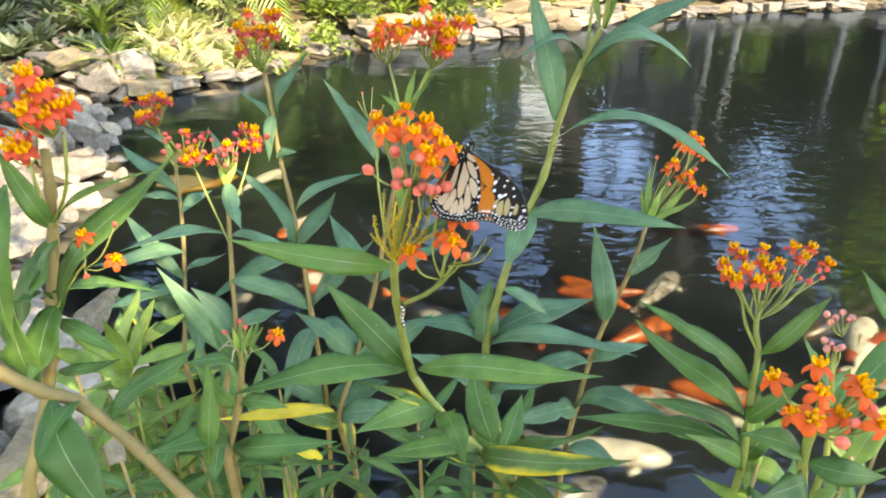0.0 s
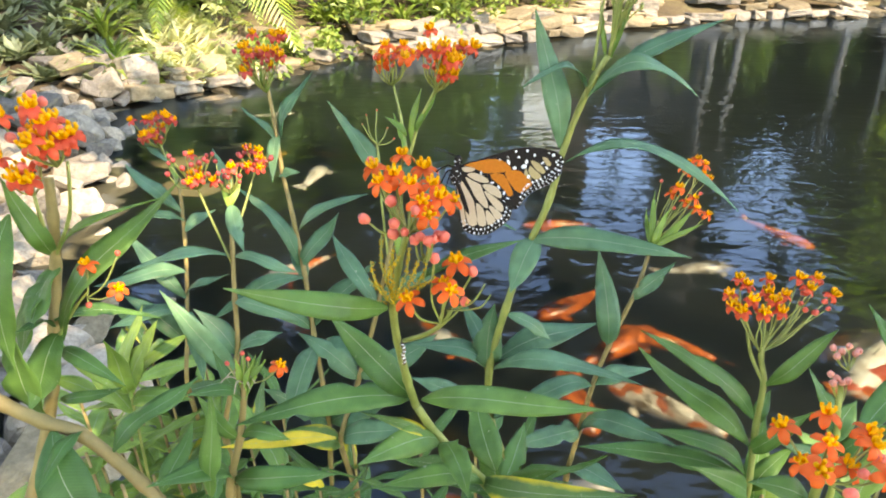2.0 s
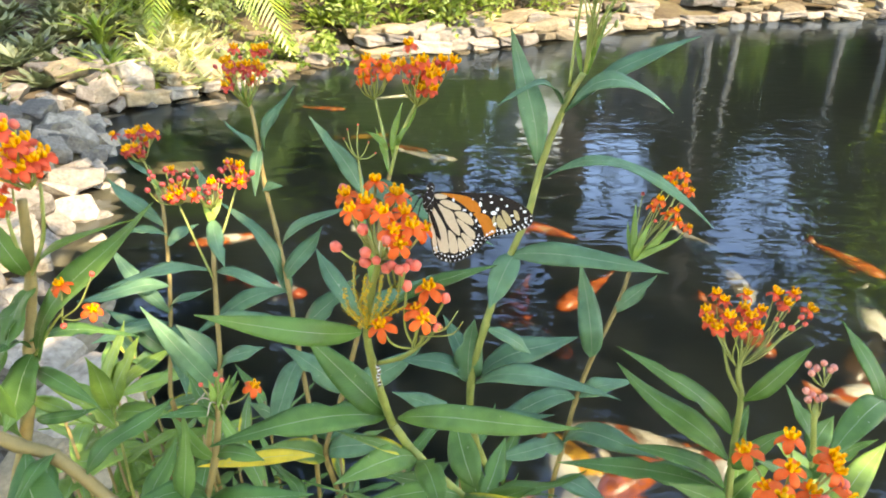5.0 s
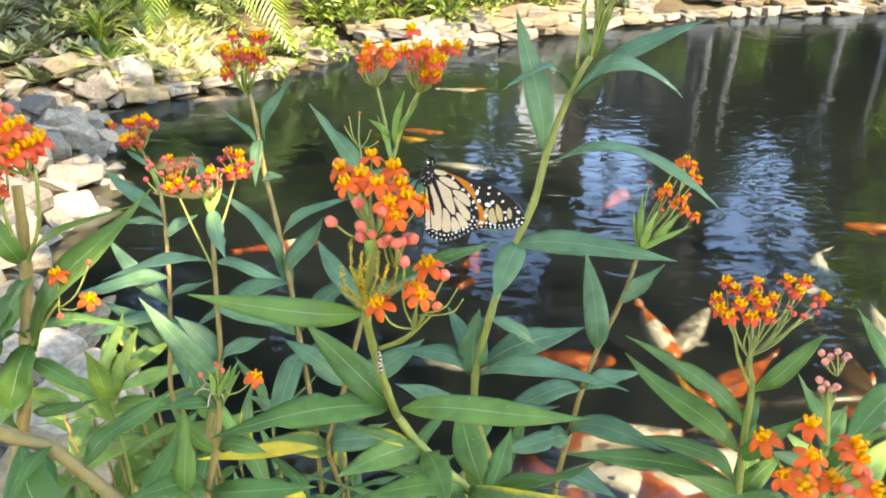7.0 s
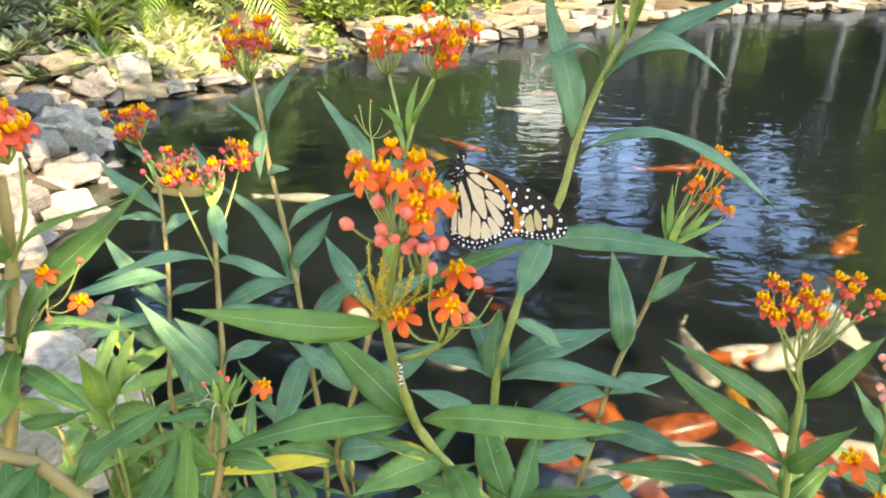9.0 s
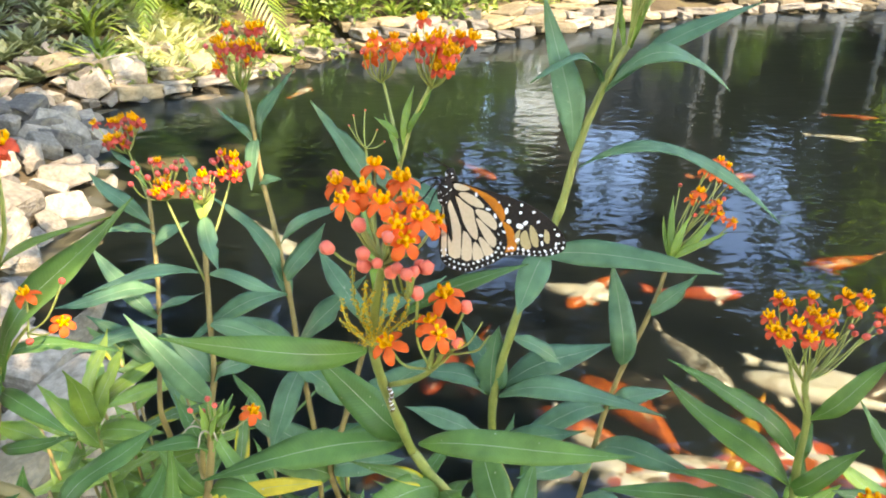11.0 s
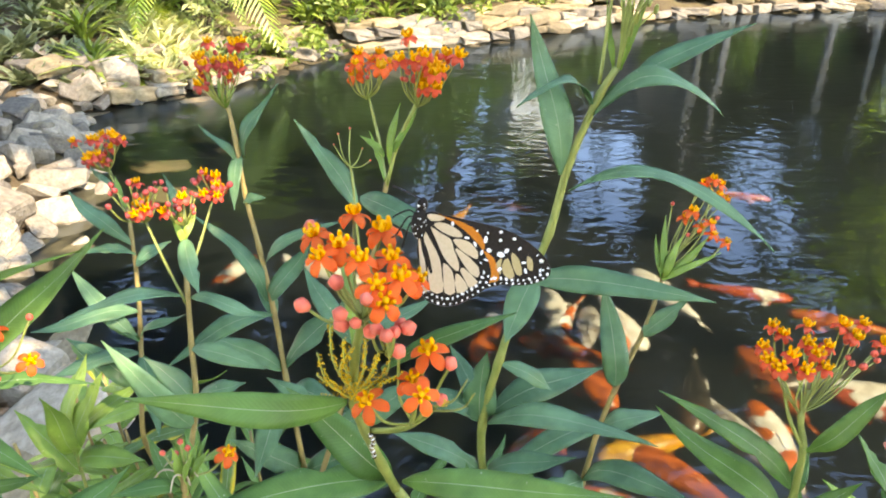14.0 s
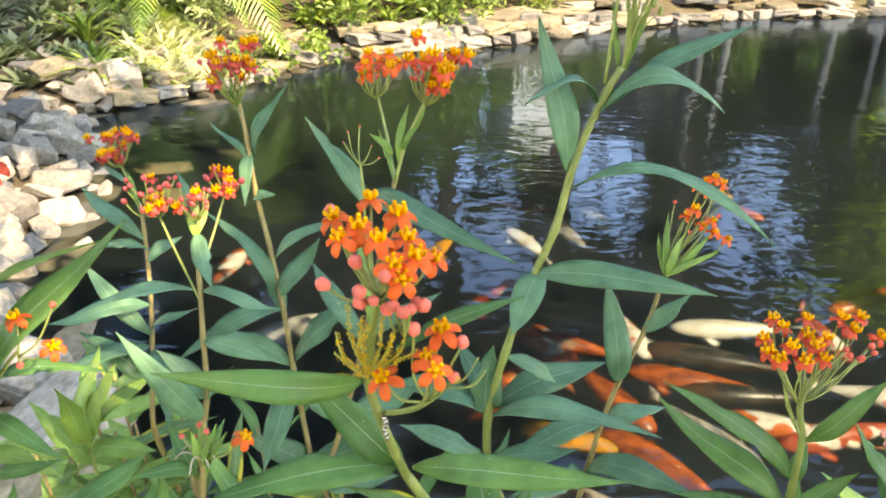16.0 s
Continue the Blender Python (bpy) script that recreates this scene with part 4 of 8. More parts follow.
leaf(back_centre, (-0.089, 0.689, 1.101), (-0.146, 0.743, 1.167), 0.0226, 0.08, 0)
leaf(back_centre, (-0.113, 0.677, 1.005), (-0.019, 0.692, 1.059), 0.0300, 0.08, 0)
leaf(back_centre, (-0.114, 0.676, 1.004), (-0.186, 0.692, 1.059), 0.0265, 0.10, 0)
leaf(back_centre, (-0.136, 0.668, 0.918), (-0.051, 0.627, 0.971), 0.0302, 0.10, 0)
leaf(back_centre, (-0.074, 0.681, 1.269), (0.054, 0.563, 1.253), 0.0215, 0.12, 0)
leaf(back_centre, (-0.137, 0.665, 0.911), (-0.206, 0.640, 0.951), 0.0294, 0.08, 0, 'aged')
stem(back_centre, [(-0.076, 0.701, 1.159), (-0.081, 0.702, 1.220), (-0.084, 0.712, 1.275), (-0.086, 0.716, 1.290)], 0.0014, 0.0011, STEM_GREEN, name='side_shoot')
head(back_centre, (-0.085, 0.714, 1.286),
     [],
     [(-0.097, 0.728, 1.315), (-0.086, 0.733, 1.319), (-0.074, 0.720, 1.303), (-0.067, 0.720, 1.291), (-0.101, 0.723, 1.306)], bud='red', bud_size=0.35, seed=55)

spent = milkweed((-0.260, 0.720, 0.060), 'short milkweed with withered buds and one last red flower')
stem(spent, [(-0.260, 0.720, 0.050), (-0.176, 0.390, 1.102), (-0.163, 0.394, 1.155), (-0.156, 0.396, 1.194), (-0.156, 0.398, 1.210)], 0.0034, 0.0020, STEM_BROWN)
head(spent, (-0.154, 0.395, 1.204),
     [(-0.129, 0.401, 1.216)],
     [(-0.166, 0.399, 1.219), (-0.160, 0.403, 1.215), (-0.153, 0.396, 1.230), (-0.149, 0.395, 1.226)], tint='orange', bud='red', bud_size=0.55, size=0.95, seed=61)
for k in range(7):
    out = Vector((math.cos(k * 2.4), math.sin(k * 2.4), 0))
    leaf(spent, Vector((-0.154, 0.397, 1.200)) + out * .003, Vector((-0.153, 0.398, 1.222)) + out * .010 + Vector((.004, 0, .0025)) * (k % 3), 0.0055, 0.05, 0, 'young')
    stem(spent, [Vector((-0.155, 0.396, 1.204)), Vector((-0.157, 0.394, 1.212)) + out * .007, Vector((-0.158, 0.392, 1.207)) + out * .013], 0.0006, 0.0004, STRAW, name='withered_stalk')
leaf(spent, (-0.157, 0.395, 1.192), (-0.189, 0.375, 1.209), 0.0101, 0.10, 0)
leaf(spent, (-0.181, 0.367, 1.123), (-0.177, 0.386, 1.209), 0.0178, 0.03, 0)
leaf(spent, (-0.157, 0.394, 1.190), (-0.181, 0.414, 1.220), 0.0090, 0.05, 0)
leaf(spent, (-0.155, 0.394, 1.191), (-0.144, 0.414, 1.220), 0.0070, 0.05, 0)
leaf(spent, (-0.164, 0.394, 1.155), (-0.193, 0.400, 1.191), 0.0120, 0.08, 0)
leaf(spent, (-0.162, 0.395, 1.158), (-0.121, 0.378, 1.168), 0.0140, 0.10, 0)
leaf(spent, (-0.172, 0.392, 1.117), (-0.211, 0.340, 1.159), 0.0193, 0.12, 0)
leaf(spent, (-0.171, 0.392, 1.117), (-0.087, 0.375, 1.139), 0.0186, 0.12, 0)
leaf(spent, (-0.105, 0.465, 1.095), (-0.194, 0.430, 1.114), 0.0122, 0.04, 0, 'yellow')
leaf(spent, (-0.115, 0.447, 1.057), (-0.142, 0.428, 1.087), 0.0106, 0.05, 0, 'yellow')

left_near = milkweed((-0.460, 0.600, 0.060), 'milkweed with a thick yellow-brown stem and big red and yellow heads')
stem(left_near, [(-0.460, 0.600, 0.050), (-0.350, 0.401, 1.054), (-0.333, 0.421, 1.119), (-0.321, 0.436, 1.173), (-0.317, 0.450, 1.216), (-0.314, 0.467, 1.261), (-0.305, 0.465, 1.304), (-0.303, 0.468, 1.334)], 0.0062, 0.0036, STEM_BROWN)
stem(left_near, [(-0.311, 0.466, 1.271), (-0.290, 0.460, 1.306), (-0.282, 0.457, 1.334), (-0.281, 0.459, 1.350)], 0.0016, 0.0012, STEM_GREEN, name='side_shoot')
stem(left_near, [(-0.312, 0.466, 1.271), (-0.309, 0.456, 1.308), (-0.311, 0.459, 1.337)], 0.0016, 0.0012, STEM_GREEN, name='side_shoot')
umbel(left_near, (-0.288, 0.457, 1.346), (0.0, -0.2, 1), 0.0486, 13, 11, tint='red', bud='pink', seed=71, size=1.39, spread=36.0, bud_size=1.0)
umbel(left_near, (-0.304, 0.449, 1.328), (-0.1, -0.2, 1), 0.0303, 5, 3, tint='red', bud='pink', seed=72, size=1.4688, spread=42.0, bud_size=1.0)
stem(left_near, [(-0.352, 0.376, 1.222), (-0.318, 0.373, 1.202), (-0.292, 0.373, 1.186), (-0.268, 0.372, 1.177), (-0.225, 0.360, 1.142), (-0.195, 0.350, 1.109), (-0.168, 0.344, 1.070)], 0.0050, 0.0042, STEM_BROWN, name='branch')
stem(left_near, [(-0.315, 0.446, 1.207), (-0.292, 0.445, 1.239), (-0.281, 0.445, 1.251)], 0.0015, 0.0010, STEM_GREEN, name='side_shoot')
head(left_near, (-0.281, 0.443, 1.247),
     [(-0.280, 0.450, 1.272), (-0.253, 0.437, 1.258)],
     [(-0.256, 0.453, 1.280), (-0.280, 0.441, 1.242)], tint='orange', bud='red', bud_size=0.8, size=1.05, seed=73)
leaf(left_near, (-0.315, 0.470, 1.269), (-0.326, 0.449, 1.341), 0.0162, 0.12, 0)
leaf(left_near, (-0.312, 0.470, 1.269), (-0.220, 0.462, 1.321), 0.0086, 0.10, 0, 'young')
leaf(left_near, (-0.310, 0.446, 1.207), (-0.215, 0.486, 1.325), 0.0230, 0.03, 0)
leaf(left_near, (-0.312, 0.445, 1.204), (-0.265, 0.433, 1.167), 0.0083, 0.08, 0, 'young')
leaf(left_near, (-0.316, 0.449, 1.214), (-0.314, 0.402, 1.242), 0.0106, 0.10, 0)
leaf(left_near, (-0.318, 0.436, 1.318), (-0.325, 0.405, 1.208), 0.0300, 0.05, 0)
leaf(left_near, (-0.312, 0.455, 1.256), (-0.338, 0.425, 1.196), 0.0215, 0.05, 0)
leaf(left_near, (-0.327, 0.424, 1.150), (-0.330, 0.415, 1.246), 0.0290, 0.05, 0)
leaf(left_near, (-0.286, 0.371, 1.182), (-0.238, 0.325, 1.112), 0.0330, 0.08, 0)
leaf(left_near, (-0.266, 0.372, 1.180), (-0.273, 0.324, 1.171), 0.0129, 0.04, 0)
leaf(left_near, (-0.244, 0.366, 1.166), (-0.191, 0.405, 1.203), 0.0199, 0.03, 0)
leaf(left_near, (-0.321, 0.437, 1.177), (-0.276, 0.444, 1.144), 0.0131, 0.08, 0, 'young')

low_shoot = milkweed((-0.465, 0.848, 0.060), 'low leafy milkweed shoot with pale green leaves tinted as if sunlit')
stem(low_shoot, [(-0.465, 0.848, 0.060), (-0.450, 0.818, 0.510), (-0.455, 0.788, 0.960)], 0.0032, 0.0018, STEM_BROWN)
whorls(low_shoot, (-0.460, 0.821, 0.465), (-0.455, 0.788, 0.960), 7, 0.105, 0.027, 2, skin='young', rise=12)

low_shoot = milkweed((-0.373, 0.769, 0.060), 'low leafy milkweed shoot with pale green leaves tinted as if sunlit')
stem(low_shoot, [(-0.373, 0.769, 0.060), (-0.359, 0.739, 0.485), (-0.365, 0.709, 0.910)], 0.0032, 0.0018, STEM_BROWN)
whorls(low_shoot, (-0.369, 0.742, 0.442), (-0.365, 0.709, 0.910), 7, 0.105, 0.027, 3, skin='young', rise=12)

low_shoot = milkweed((-0.437, 0.673, 0.060), 'low leafy milkweed shoot with pale green leaves tinted as if sunlit')
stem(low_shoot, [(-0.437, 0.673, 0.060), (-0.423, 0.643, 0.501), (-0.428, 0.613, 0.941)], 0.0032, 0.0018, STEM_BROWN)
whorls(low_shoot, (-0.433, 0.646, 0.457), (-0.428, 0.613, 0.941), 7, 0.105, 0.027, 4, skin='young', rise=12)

low_shoot = milkweed((-0.283, 0.795, 0.060), 'low leafy milkweed shoot with bluish green leaves')
stem(low_shoot, [(-0.283, 0.795, 0.060), (-0.271, 0.765, 0.454), (-0.278, 0.735, 0.849)], 0.0032, 0.0018, STEM_BROWN)
whorls(low_shoot, (-0.281, 0.768, 0.415), (-0.278, 0.735, 0.849), 7, 0.120, 0.019, 5, skin='green', rise=28)

low_shoot = milkweed((-0.335, 0.624, 0.060), 'low leafy milkweed shoot with green shaded leaves')
stem(low_shoot, [(-0.335, 0.624, 0.060), (-0.321, 0.594, 0.507), (-0.328, 0.564, 0.955)], 0.0032, 0.0018, STEM_BROWN)
whorls(low_shoot, (-0.332, 0.597, 0.463), (-0.328, 0.564, 0.955), 7, 0.105, 0.023, 11, skin='green', rise=12)

low_shoot = milkweed((-0.158, 0.659, 0.060), 'low leafy milkweed shoot with bluish green leaves')
stem(low_shoot, [(-0.158, 0.659, 0.060), (-0.147, 0.629, 0.486), (-0.155, 0.599, 0.912)], 0.0032, 0.0018, STEM_BROWN)
whorls(low_shoot, (-0.157, 0.632, 0.443), (-0.155, 0.599, 0.912), 7, 0.120, 0.019, 12, skin='green', rise=28)

low_shoot = milkweed((-0.470, 0.787, 0.060), 'low leafy milkweed shoot with pale green leaves tinted as if sunlit')
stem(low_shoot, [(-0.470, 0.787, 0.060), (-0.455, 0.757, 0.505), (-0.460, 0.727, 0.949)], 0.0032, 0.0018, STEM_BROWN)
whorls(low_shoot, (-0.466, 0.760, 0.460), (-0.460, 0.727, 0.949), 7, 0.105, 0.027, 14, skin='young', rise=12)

low_shoot = milkweed((-0.456, 0.904, 0.060), 'low leafy milkweed shoot with pale green leaves tinted as if sunlit')
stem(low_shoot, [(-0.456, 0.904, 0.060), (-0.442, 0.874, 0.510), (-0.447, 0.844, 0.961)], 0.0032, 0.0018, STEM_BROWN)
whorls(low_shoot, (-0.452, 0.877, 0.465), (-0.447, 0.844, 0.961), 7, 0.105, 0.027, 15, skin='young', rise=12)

low_shoot = milkweed((-0.373, 0.897, 0.060), 'low leafy milkweed shoot with pale green leaves tinted as if sunlit')
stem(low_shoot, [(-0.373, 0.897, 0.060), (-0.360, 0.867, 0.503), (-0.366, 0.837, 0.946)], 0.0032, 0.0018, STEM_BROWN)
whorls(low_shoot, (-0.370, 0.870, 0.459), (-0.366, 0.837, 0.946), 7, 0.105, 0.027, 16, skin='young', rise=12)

low_shoot = milkweed((-0.316, 0.702, 0.060), 'low leafy milkweed shoot with green shaded leaves')
stem(low_shoot, [(-0.316, 0.702, 0.060), (-0.303, 0.672, 0.474), (-0.310, 0.642, 0.887)], 0.0032, 0.0018, STEM_BROWN)
whorls(low_shoot, (-0.314, 0.675, 0.432), (-0.310, 0.642, 0.887), 7, 0.105, 0.023, 17, skin='green', rise=12)

low_shoot = milkweed((-0.257, 0.869, 0.060), 'low leafy milkweed shoot with bluish green leaves')
stem(low_shoot, [(-0.257, 0.869, 0.060), (-0.245, 0.839, 0.474), (-0.252, 0.809, 0.887)], 0.0032, 0.0018, STEM_BROWN)
whorls(low_shoot, (-0.255, 0.842, 0.432), (-0.252, 0.809, 0.887), 7, 0.120, 0.019, 18, skin='green', rise=28)

low_shoot = milkweed((-0.149, 0.848, 0.060), 'low leafy milkweed shoot with bluish green leaves')
stem(low_shoot, [(-0.149, 0.848, 0.060), (-0.138, 0.818, 0.452), (-0.146, 0.788, 0.843)], 0.0032, 0.0018, STEM_BROWN)
whorls(low_shoot, (-0.148, 0.821, 0.412), (-0.146, 0.788, 0.843), 7, 0.120, 0.019, 19, skin='green', rise=28)

low_shoot = milkweed((0.060, 0.737, 0.060), 'low leafy milkweed shoot with bluish green leaves')
stem(low_shoot, [(0.060, 0.737, 0.060), (0.069, 0.707, 0.452), (0.059, 0.677, 0.844)], 0.0032, 0.0018, STEM_BROWN)
whorls(low_shoot, (0.059, 0.710, 0.413), (0.059, 0.677, 0.844), 7, 0.120, 0.019, 21, skin='green', rise=28)

low_shoot = milkweed((-0.408, 0.723, 0.060), 'low leafy milkweed shoot with pale green leaves tinted as if sunlit')
stem(low_shoot, [(-0.408, 0.723, 0.060), (-0.394, 0.693, 0.495), (-0.400, 0.663, 0.931)], 0.0032, 0.0018, STEM_BROWN)
whorls(low_shoot, (-0.405, 0.696, 0.452), (-0.400, 0.663, 0.931), 7, 0.105, 0.027, 26, skin='young', rise=12)

low_shoot = milkweed((-0.417, 0.586, 0.060), 'low leafy milkweed shoot with green shaded leaves')
stem(low_shoot, [(-0.417, 0.586, 0.060), (-0.402, 0.556, 0.526), (-0.408, 0.526, 0.992)], 0.0032, 0.0018, STEM_BROWN)
whorls(low_shoot, (-0.413, 0.559, 0.479), (-0.408, 0.526, 0.992), 7, 0.105, 0.023, 27, skin='green', rise=12)

low_shoot = milkweed((-0.322, 0.544, 0.060), 'low leafy milkweed shoot with green shaded leaves')
stem(low_shoot, [(-0.322, 0.544, 0.060), (-0.309, 0.514, 0.540), (-0.316, 0.484, 1.019)], 0.0032, 0.0018, STEM_BROWN)
whorls(low_shoot, (-0.319, 0.517, 0.492), (-0.316, 0.484, 1.019), 7, 0.105, 0.023, 28, skin='green', rise=12)

low_shoot = milkweed((-0.402, 0.831, 0.060), 'low leafy milkweed shoot with pale green leaves tinted as if sunlit')
stem(low_shoot, [(-0.402, 0.831, 0.060), (-0.388, 0.801, 0.493), (-0.394, 0.771, 0.925)], 0.0032, 0.0018, STEM_BROWN)
whorls(low_shoot, (-0.398, 0.804, 0.449), (-0.394, 0.771, 0.925), 7, 0.105, 0.027, 29, skin='young', rise=12)

low_shoot = milkweed((-0.278, 0.690, 0.060), 'low leafy milkweed shoot with green shaded leaves')
stem(low_shoot, [(-0.278, 0.690, 0.060), (-0.265, 0.660, 0.518), (-0.272, 0.630, 0.976)], 0.0032, 0.0018, STEM_BROWN)
whorls(low_shoot, (-0.275, 0.663, 0.472), (-0.272, 0.630, 0.976), 7, 0.105, 0.023, 30, skin='green', rise=12)

low_shoot = milkweed((0.320, 0.503, 0.060), 'low leafy milkweed shoot with pale green leaves tinted as if sunlit')
stem(low_shoot, [(0.320, 0.503, 0.060), (0.327, 0.473, 0.554), (0.314, 0.443, 1.048)], 0.0032, 0.0018, STEM_BROWN)
whorls(low_shoot, (0.317, 0.476, 0.505), (0.314, 0.443, 1.048), 7, 0.105, 0.027, 31, skin='young', rise=12)

low_shoot = milkweed((0.330, 0.470, 0.060), 'low leafy milkweed shoot with pale green leaves tinted as if sunlit')
stem(low_shoot, [(0.330, 0.470, 0.060), (0.337, 0.440, 0.577), (0.324, 0.410, 1.094)], 0.0032, 0.0018, STEM_BROWN)
whorls(low_shoot, (0.327, 0.443, 0.526), (0.324, 0.410, 1.094), 7, 0.105, 0.027, 32, skin='young', rise=12)

low_shoot = milkweed((0.275, 0.505, 0.060), 'low leafy milkweed shoot with bluish green leaves')
stem(low_shoot, [(0.275, 0.505, 0.060), (0.282, 0.475, 0.556), (0.270, 0.445, 1.052)], 0.0032, 0.0018, STEM_BROWN)
whorls(low_shoot, (0.273, 0.478, 0.507), (0.270, 0.445, 1.052), 7, 0.120, 0.019, 33, skin='green', rise=28)

low_shoot = milkweed((0.416, 0.551, 0.060), 'low leafy milkweed shoot with pale green leaves tinted as if sunlit')
stem(low_shoot, [(0.416, 0.551, 0.060), (0.422, 0.521, 0.547), (0.408, 0.491, 1.033)], 0.0032, 0.0018, STEM_BROWN)
whorls(low_shoot, (0.413, 0.524, 0.498), (0.408, 0.491, 1.033), 7, 0.105, 0.027, 34, skin='young', rise=12)

low_shoot = milkweed((0.078, 0.661, 0.060), 'low leafy milkweed shoot with bluish green leaves')
stem(low_shoot, [(0.078, 0.661, 0.060), (0.088, 0.631, 0.511), (0.077, 0.601, 0.961)], 0.0032, 0.0018, STEM_BROWN)
whorls(low_shoot, (0.078, 0.634, 0.466), (0.077, 0.601, 0.961), 7, 0.120, 0.019, 36, skin='green', rise=28)

low_shoot = milkweed((0.027, 0.687, 0.060), 'low leafy milkweed shoot with bluish green leaves')
stem(low_shoot, [(0.027, 0.687, 0.060), (0.037, 0.657, 0.515), (0.027, 0.627, 0.971)], 0.0032, 0.0018, STEM_BROWN)
whorls(low_shoot, (0.027, 0.660, 0.470), (0.027, 0.627, 0.971), 7, 0.120, 0.019, 39, skin='green', rise=28)

low_shoot = milkweed((-0.036, 0.640, 0.060), 'low leafy milkweed shoot with bluish green leaves')
stem(low_shoot, [(-0.036, 0.640, 0.060), (-0.026, 0.610, 0.524), (-0.036, 0.580, 0.988)], 0.0032, 0.0018, STEM_BROWN)
whorls(low_shoot, (-0.036, 0.613, 0.477), (-0.036, 0.580, 0.988), 7, 0.120, 0.019, 42, skin='green', rise=28)

low_shoot = milkweed((-0.179, 0.591, 0.060), 'low leafy milkweed shoot with bluish green leaves')
stem(low_shoot, [(-0.179, 0.591, 0.060), (-0.167, 0.561, 0.531), (-0.175, 0.531, 1.002)], 0.0032, 0.0018, STEM_BROWN)
whorls(low_shoot, (-0.177, 0.564, 0.484), (-0.175, 0.531, 1.002), 7, 0.120, 0.019, 43, skin='green', rise=28)

low_shoot = milkweed((-0.450, 0.706, 0.060), 'low leafy milkweed shoot with pale green leaves tinted as if sunlit')
stem(low_shoot, [(-0.450, 0.706, 0.060), (-0.436, 0.676, 0.536), (-0.441, 0.646, 1.012)], 0.0032, 0.0018, STEM_BROWN)
whorls(low_shoot, (-0.446, 0.679, 0.488), (-0.441, 0.646, 1.012), 7, 0.105, 0.027, 44, skin='young', rise=12)

low_shoot = milkweed((-0.380, 0.747, 0.060), 'low leafy milkweed shoot with pale green leaves tinted as if sunlit')
stem(low_shoot, [(-0.380, 0.747, 0.060), (-0.366, 0.717, 0.520), (-0.373, 0.687, 0.981)], 0.0032, 0.0018, STEM_BROWN)
whorls(low_shoot, (-0.377, 0.720, 0.474), (-0.373, 0.687, 0.981), 7, 0.105, 0.027, 45, skin='young', rise=12)


# ---- the swaying flower shoot of the middle plant ----
SHOOT_FOOT = Vector((-0.032, 0.429, 1.159))
shoot = part('shoot', None, middle, 'flower shoot with orange flowers, pink buds and yellow aphids')
shoot.empty_display_size = 0.02
shoot.matrix_basis = Matrix.Translation(SHOOT_FOOT - middle.matrix_basis.translation)
stem(shoot, [(-0.032, 0.429, 1.159), (-0.037, 0.409, 1.199), (-0.041, 0.376, 1.257), (-0.041, 0.351, 1.296), (-0.036, 0.335, 1.334), (-0.030, 0.326, 1.360)], 0.0034, 0.0018, STEM_GREEN)
stem(shoot, [(-0.037, 0.376, 1.256), (-0.021, 0.353, 1.277), (-0.010, 0.335, 1.298), (-0.006, 0.330, 1.310)], 0.0016, 0.0013, STEM_GREEN, name='side_shoot')
leaf(shoot, (-0.044, 0.349, 1.298), (-0.128, 0.312, 1.332), 0.0156, 0.06, -12)
leaf(shoot, (-0.026, 0.341, 1.322), (0.036, 0.360, 1.339), 0.0083, 0.08, 10)
leaf(shoot, (-0.036, 0.337, 1.337), (-0.048, 0.393, 1.362), 0.0061, 0.05, 0, 'young')
head(shoot, (-0.030, 0.325, 1.359),
     [(-0.048, 0.336, 1.392), (-0.037, 0.329, 1.391), (-0.034, 0.353, 1.393), (-0.022, 0.350, 1.387), (-0.017, 0.323, 1.388), (-0.022, 0.309, 1.384), (-0.013, 0.311, 1.386), (-0.028, 0.318, 1.390), (-0.007, 0.319, 1.381), (-0.019, 0.307, 1.378), (-0.044, 0.323, 1.389)],
     [(-0.052, 0.319, 1.370), (-0.038, 0.319, 1.380), (-0.036, 0.309, 1.372), (-0.031, 0.312, 1.366), (-0.011, 0.311, 1.364), (-0.050, 0.341, 1.393), (-0.025, 0.303, 1.382), (-0.037, 0.316, 1.363)], tint='orange', bud='pink', size=1.0, bud_size=0.88, seed=81)
head(shoot, (-0.022, 0.328, 1.341),
     [],
     [(-0.023, 0.311, 1.364), (-0.019, 0.306, 1.364), (-0.016, 0.310, 1.363), (-0.014, 0.316, 1.362), (-0.018, 0.314, 1.358), (-0.026, 0.315, 1.360)], bud='pink', bud_size=0.8, seed=82)
head(shoot, (-0.012, 0.334, 1.297),
     [(-0.030, 0.319, 1.322), (-0.004, 0.328, 1.341), (-0.007, 0.308, 1.334), (-0.011, 0.323, 1.330)],
     [(-0.016, 0.320, 1.347), (0.005, 0.326, 1.336), (0.001, 0.327, 1.316)], tint='orange', bud='pink', size=1.08, bud_size=0.9, seed=83)
stem(shoot, [(-0.006, 0.330, 1.310), (0.005, 0.323, 1.318), (0.012, 0.323, 1.330)], 0.0006, 0.0004, STEM_GREEN, name='bare_stalk')
stem(shoot, [(-0.009, 0.329, 1.309), (0.009, 0.321, 1.316), (0.015, 0.320, 1.325)], 0.0006, 0.0004, STEM_GREEN, name='bare_stalk')
stem(shoot, [(-0.040, 0.344, 1.306), (-0.045, 0.331, 1.336), (-0.045, 0.334, 1.354)], 0.0006, 0.0004, STEM_GREEN, name='bare_stalk')
stem(shoot, [(-0.040, 0.343, 1.304), (-0.049, 0.331, 1.326), (-0.051, 0.330, 1.340)], 0.0006, 0.0004, STEM_GREEN, name='bare_stalk')
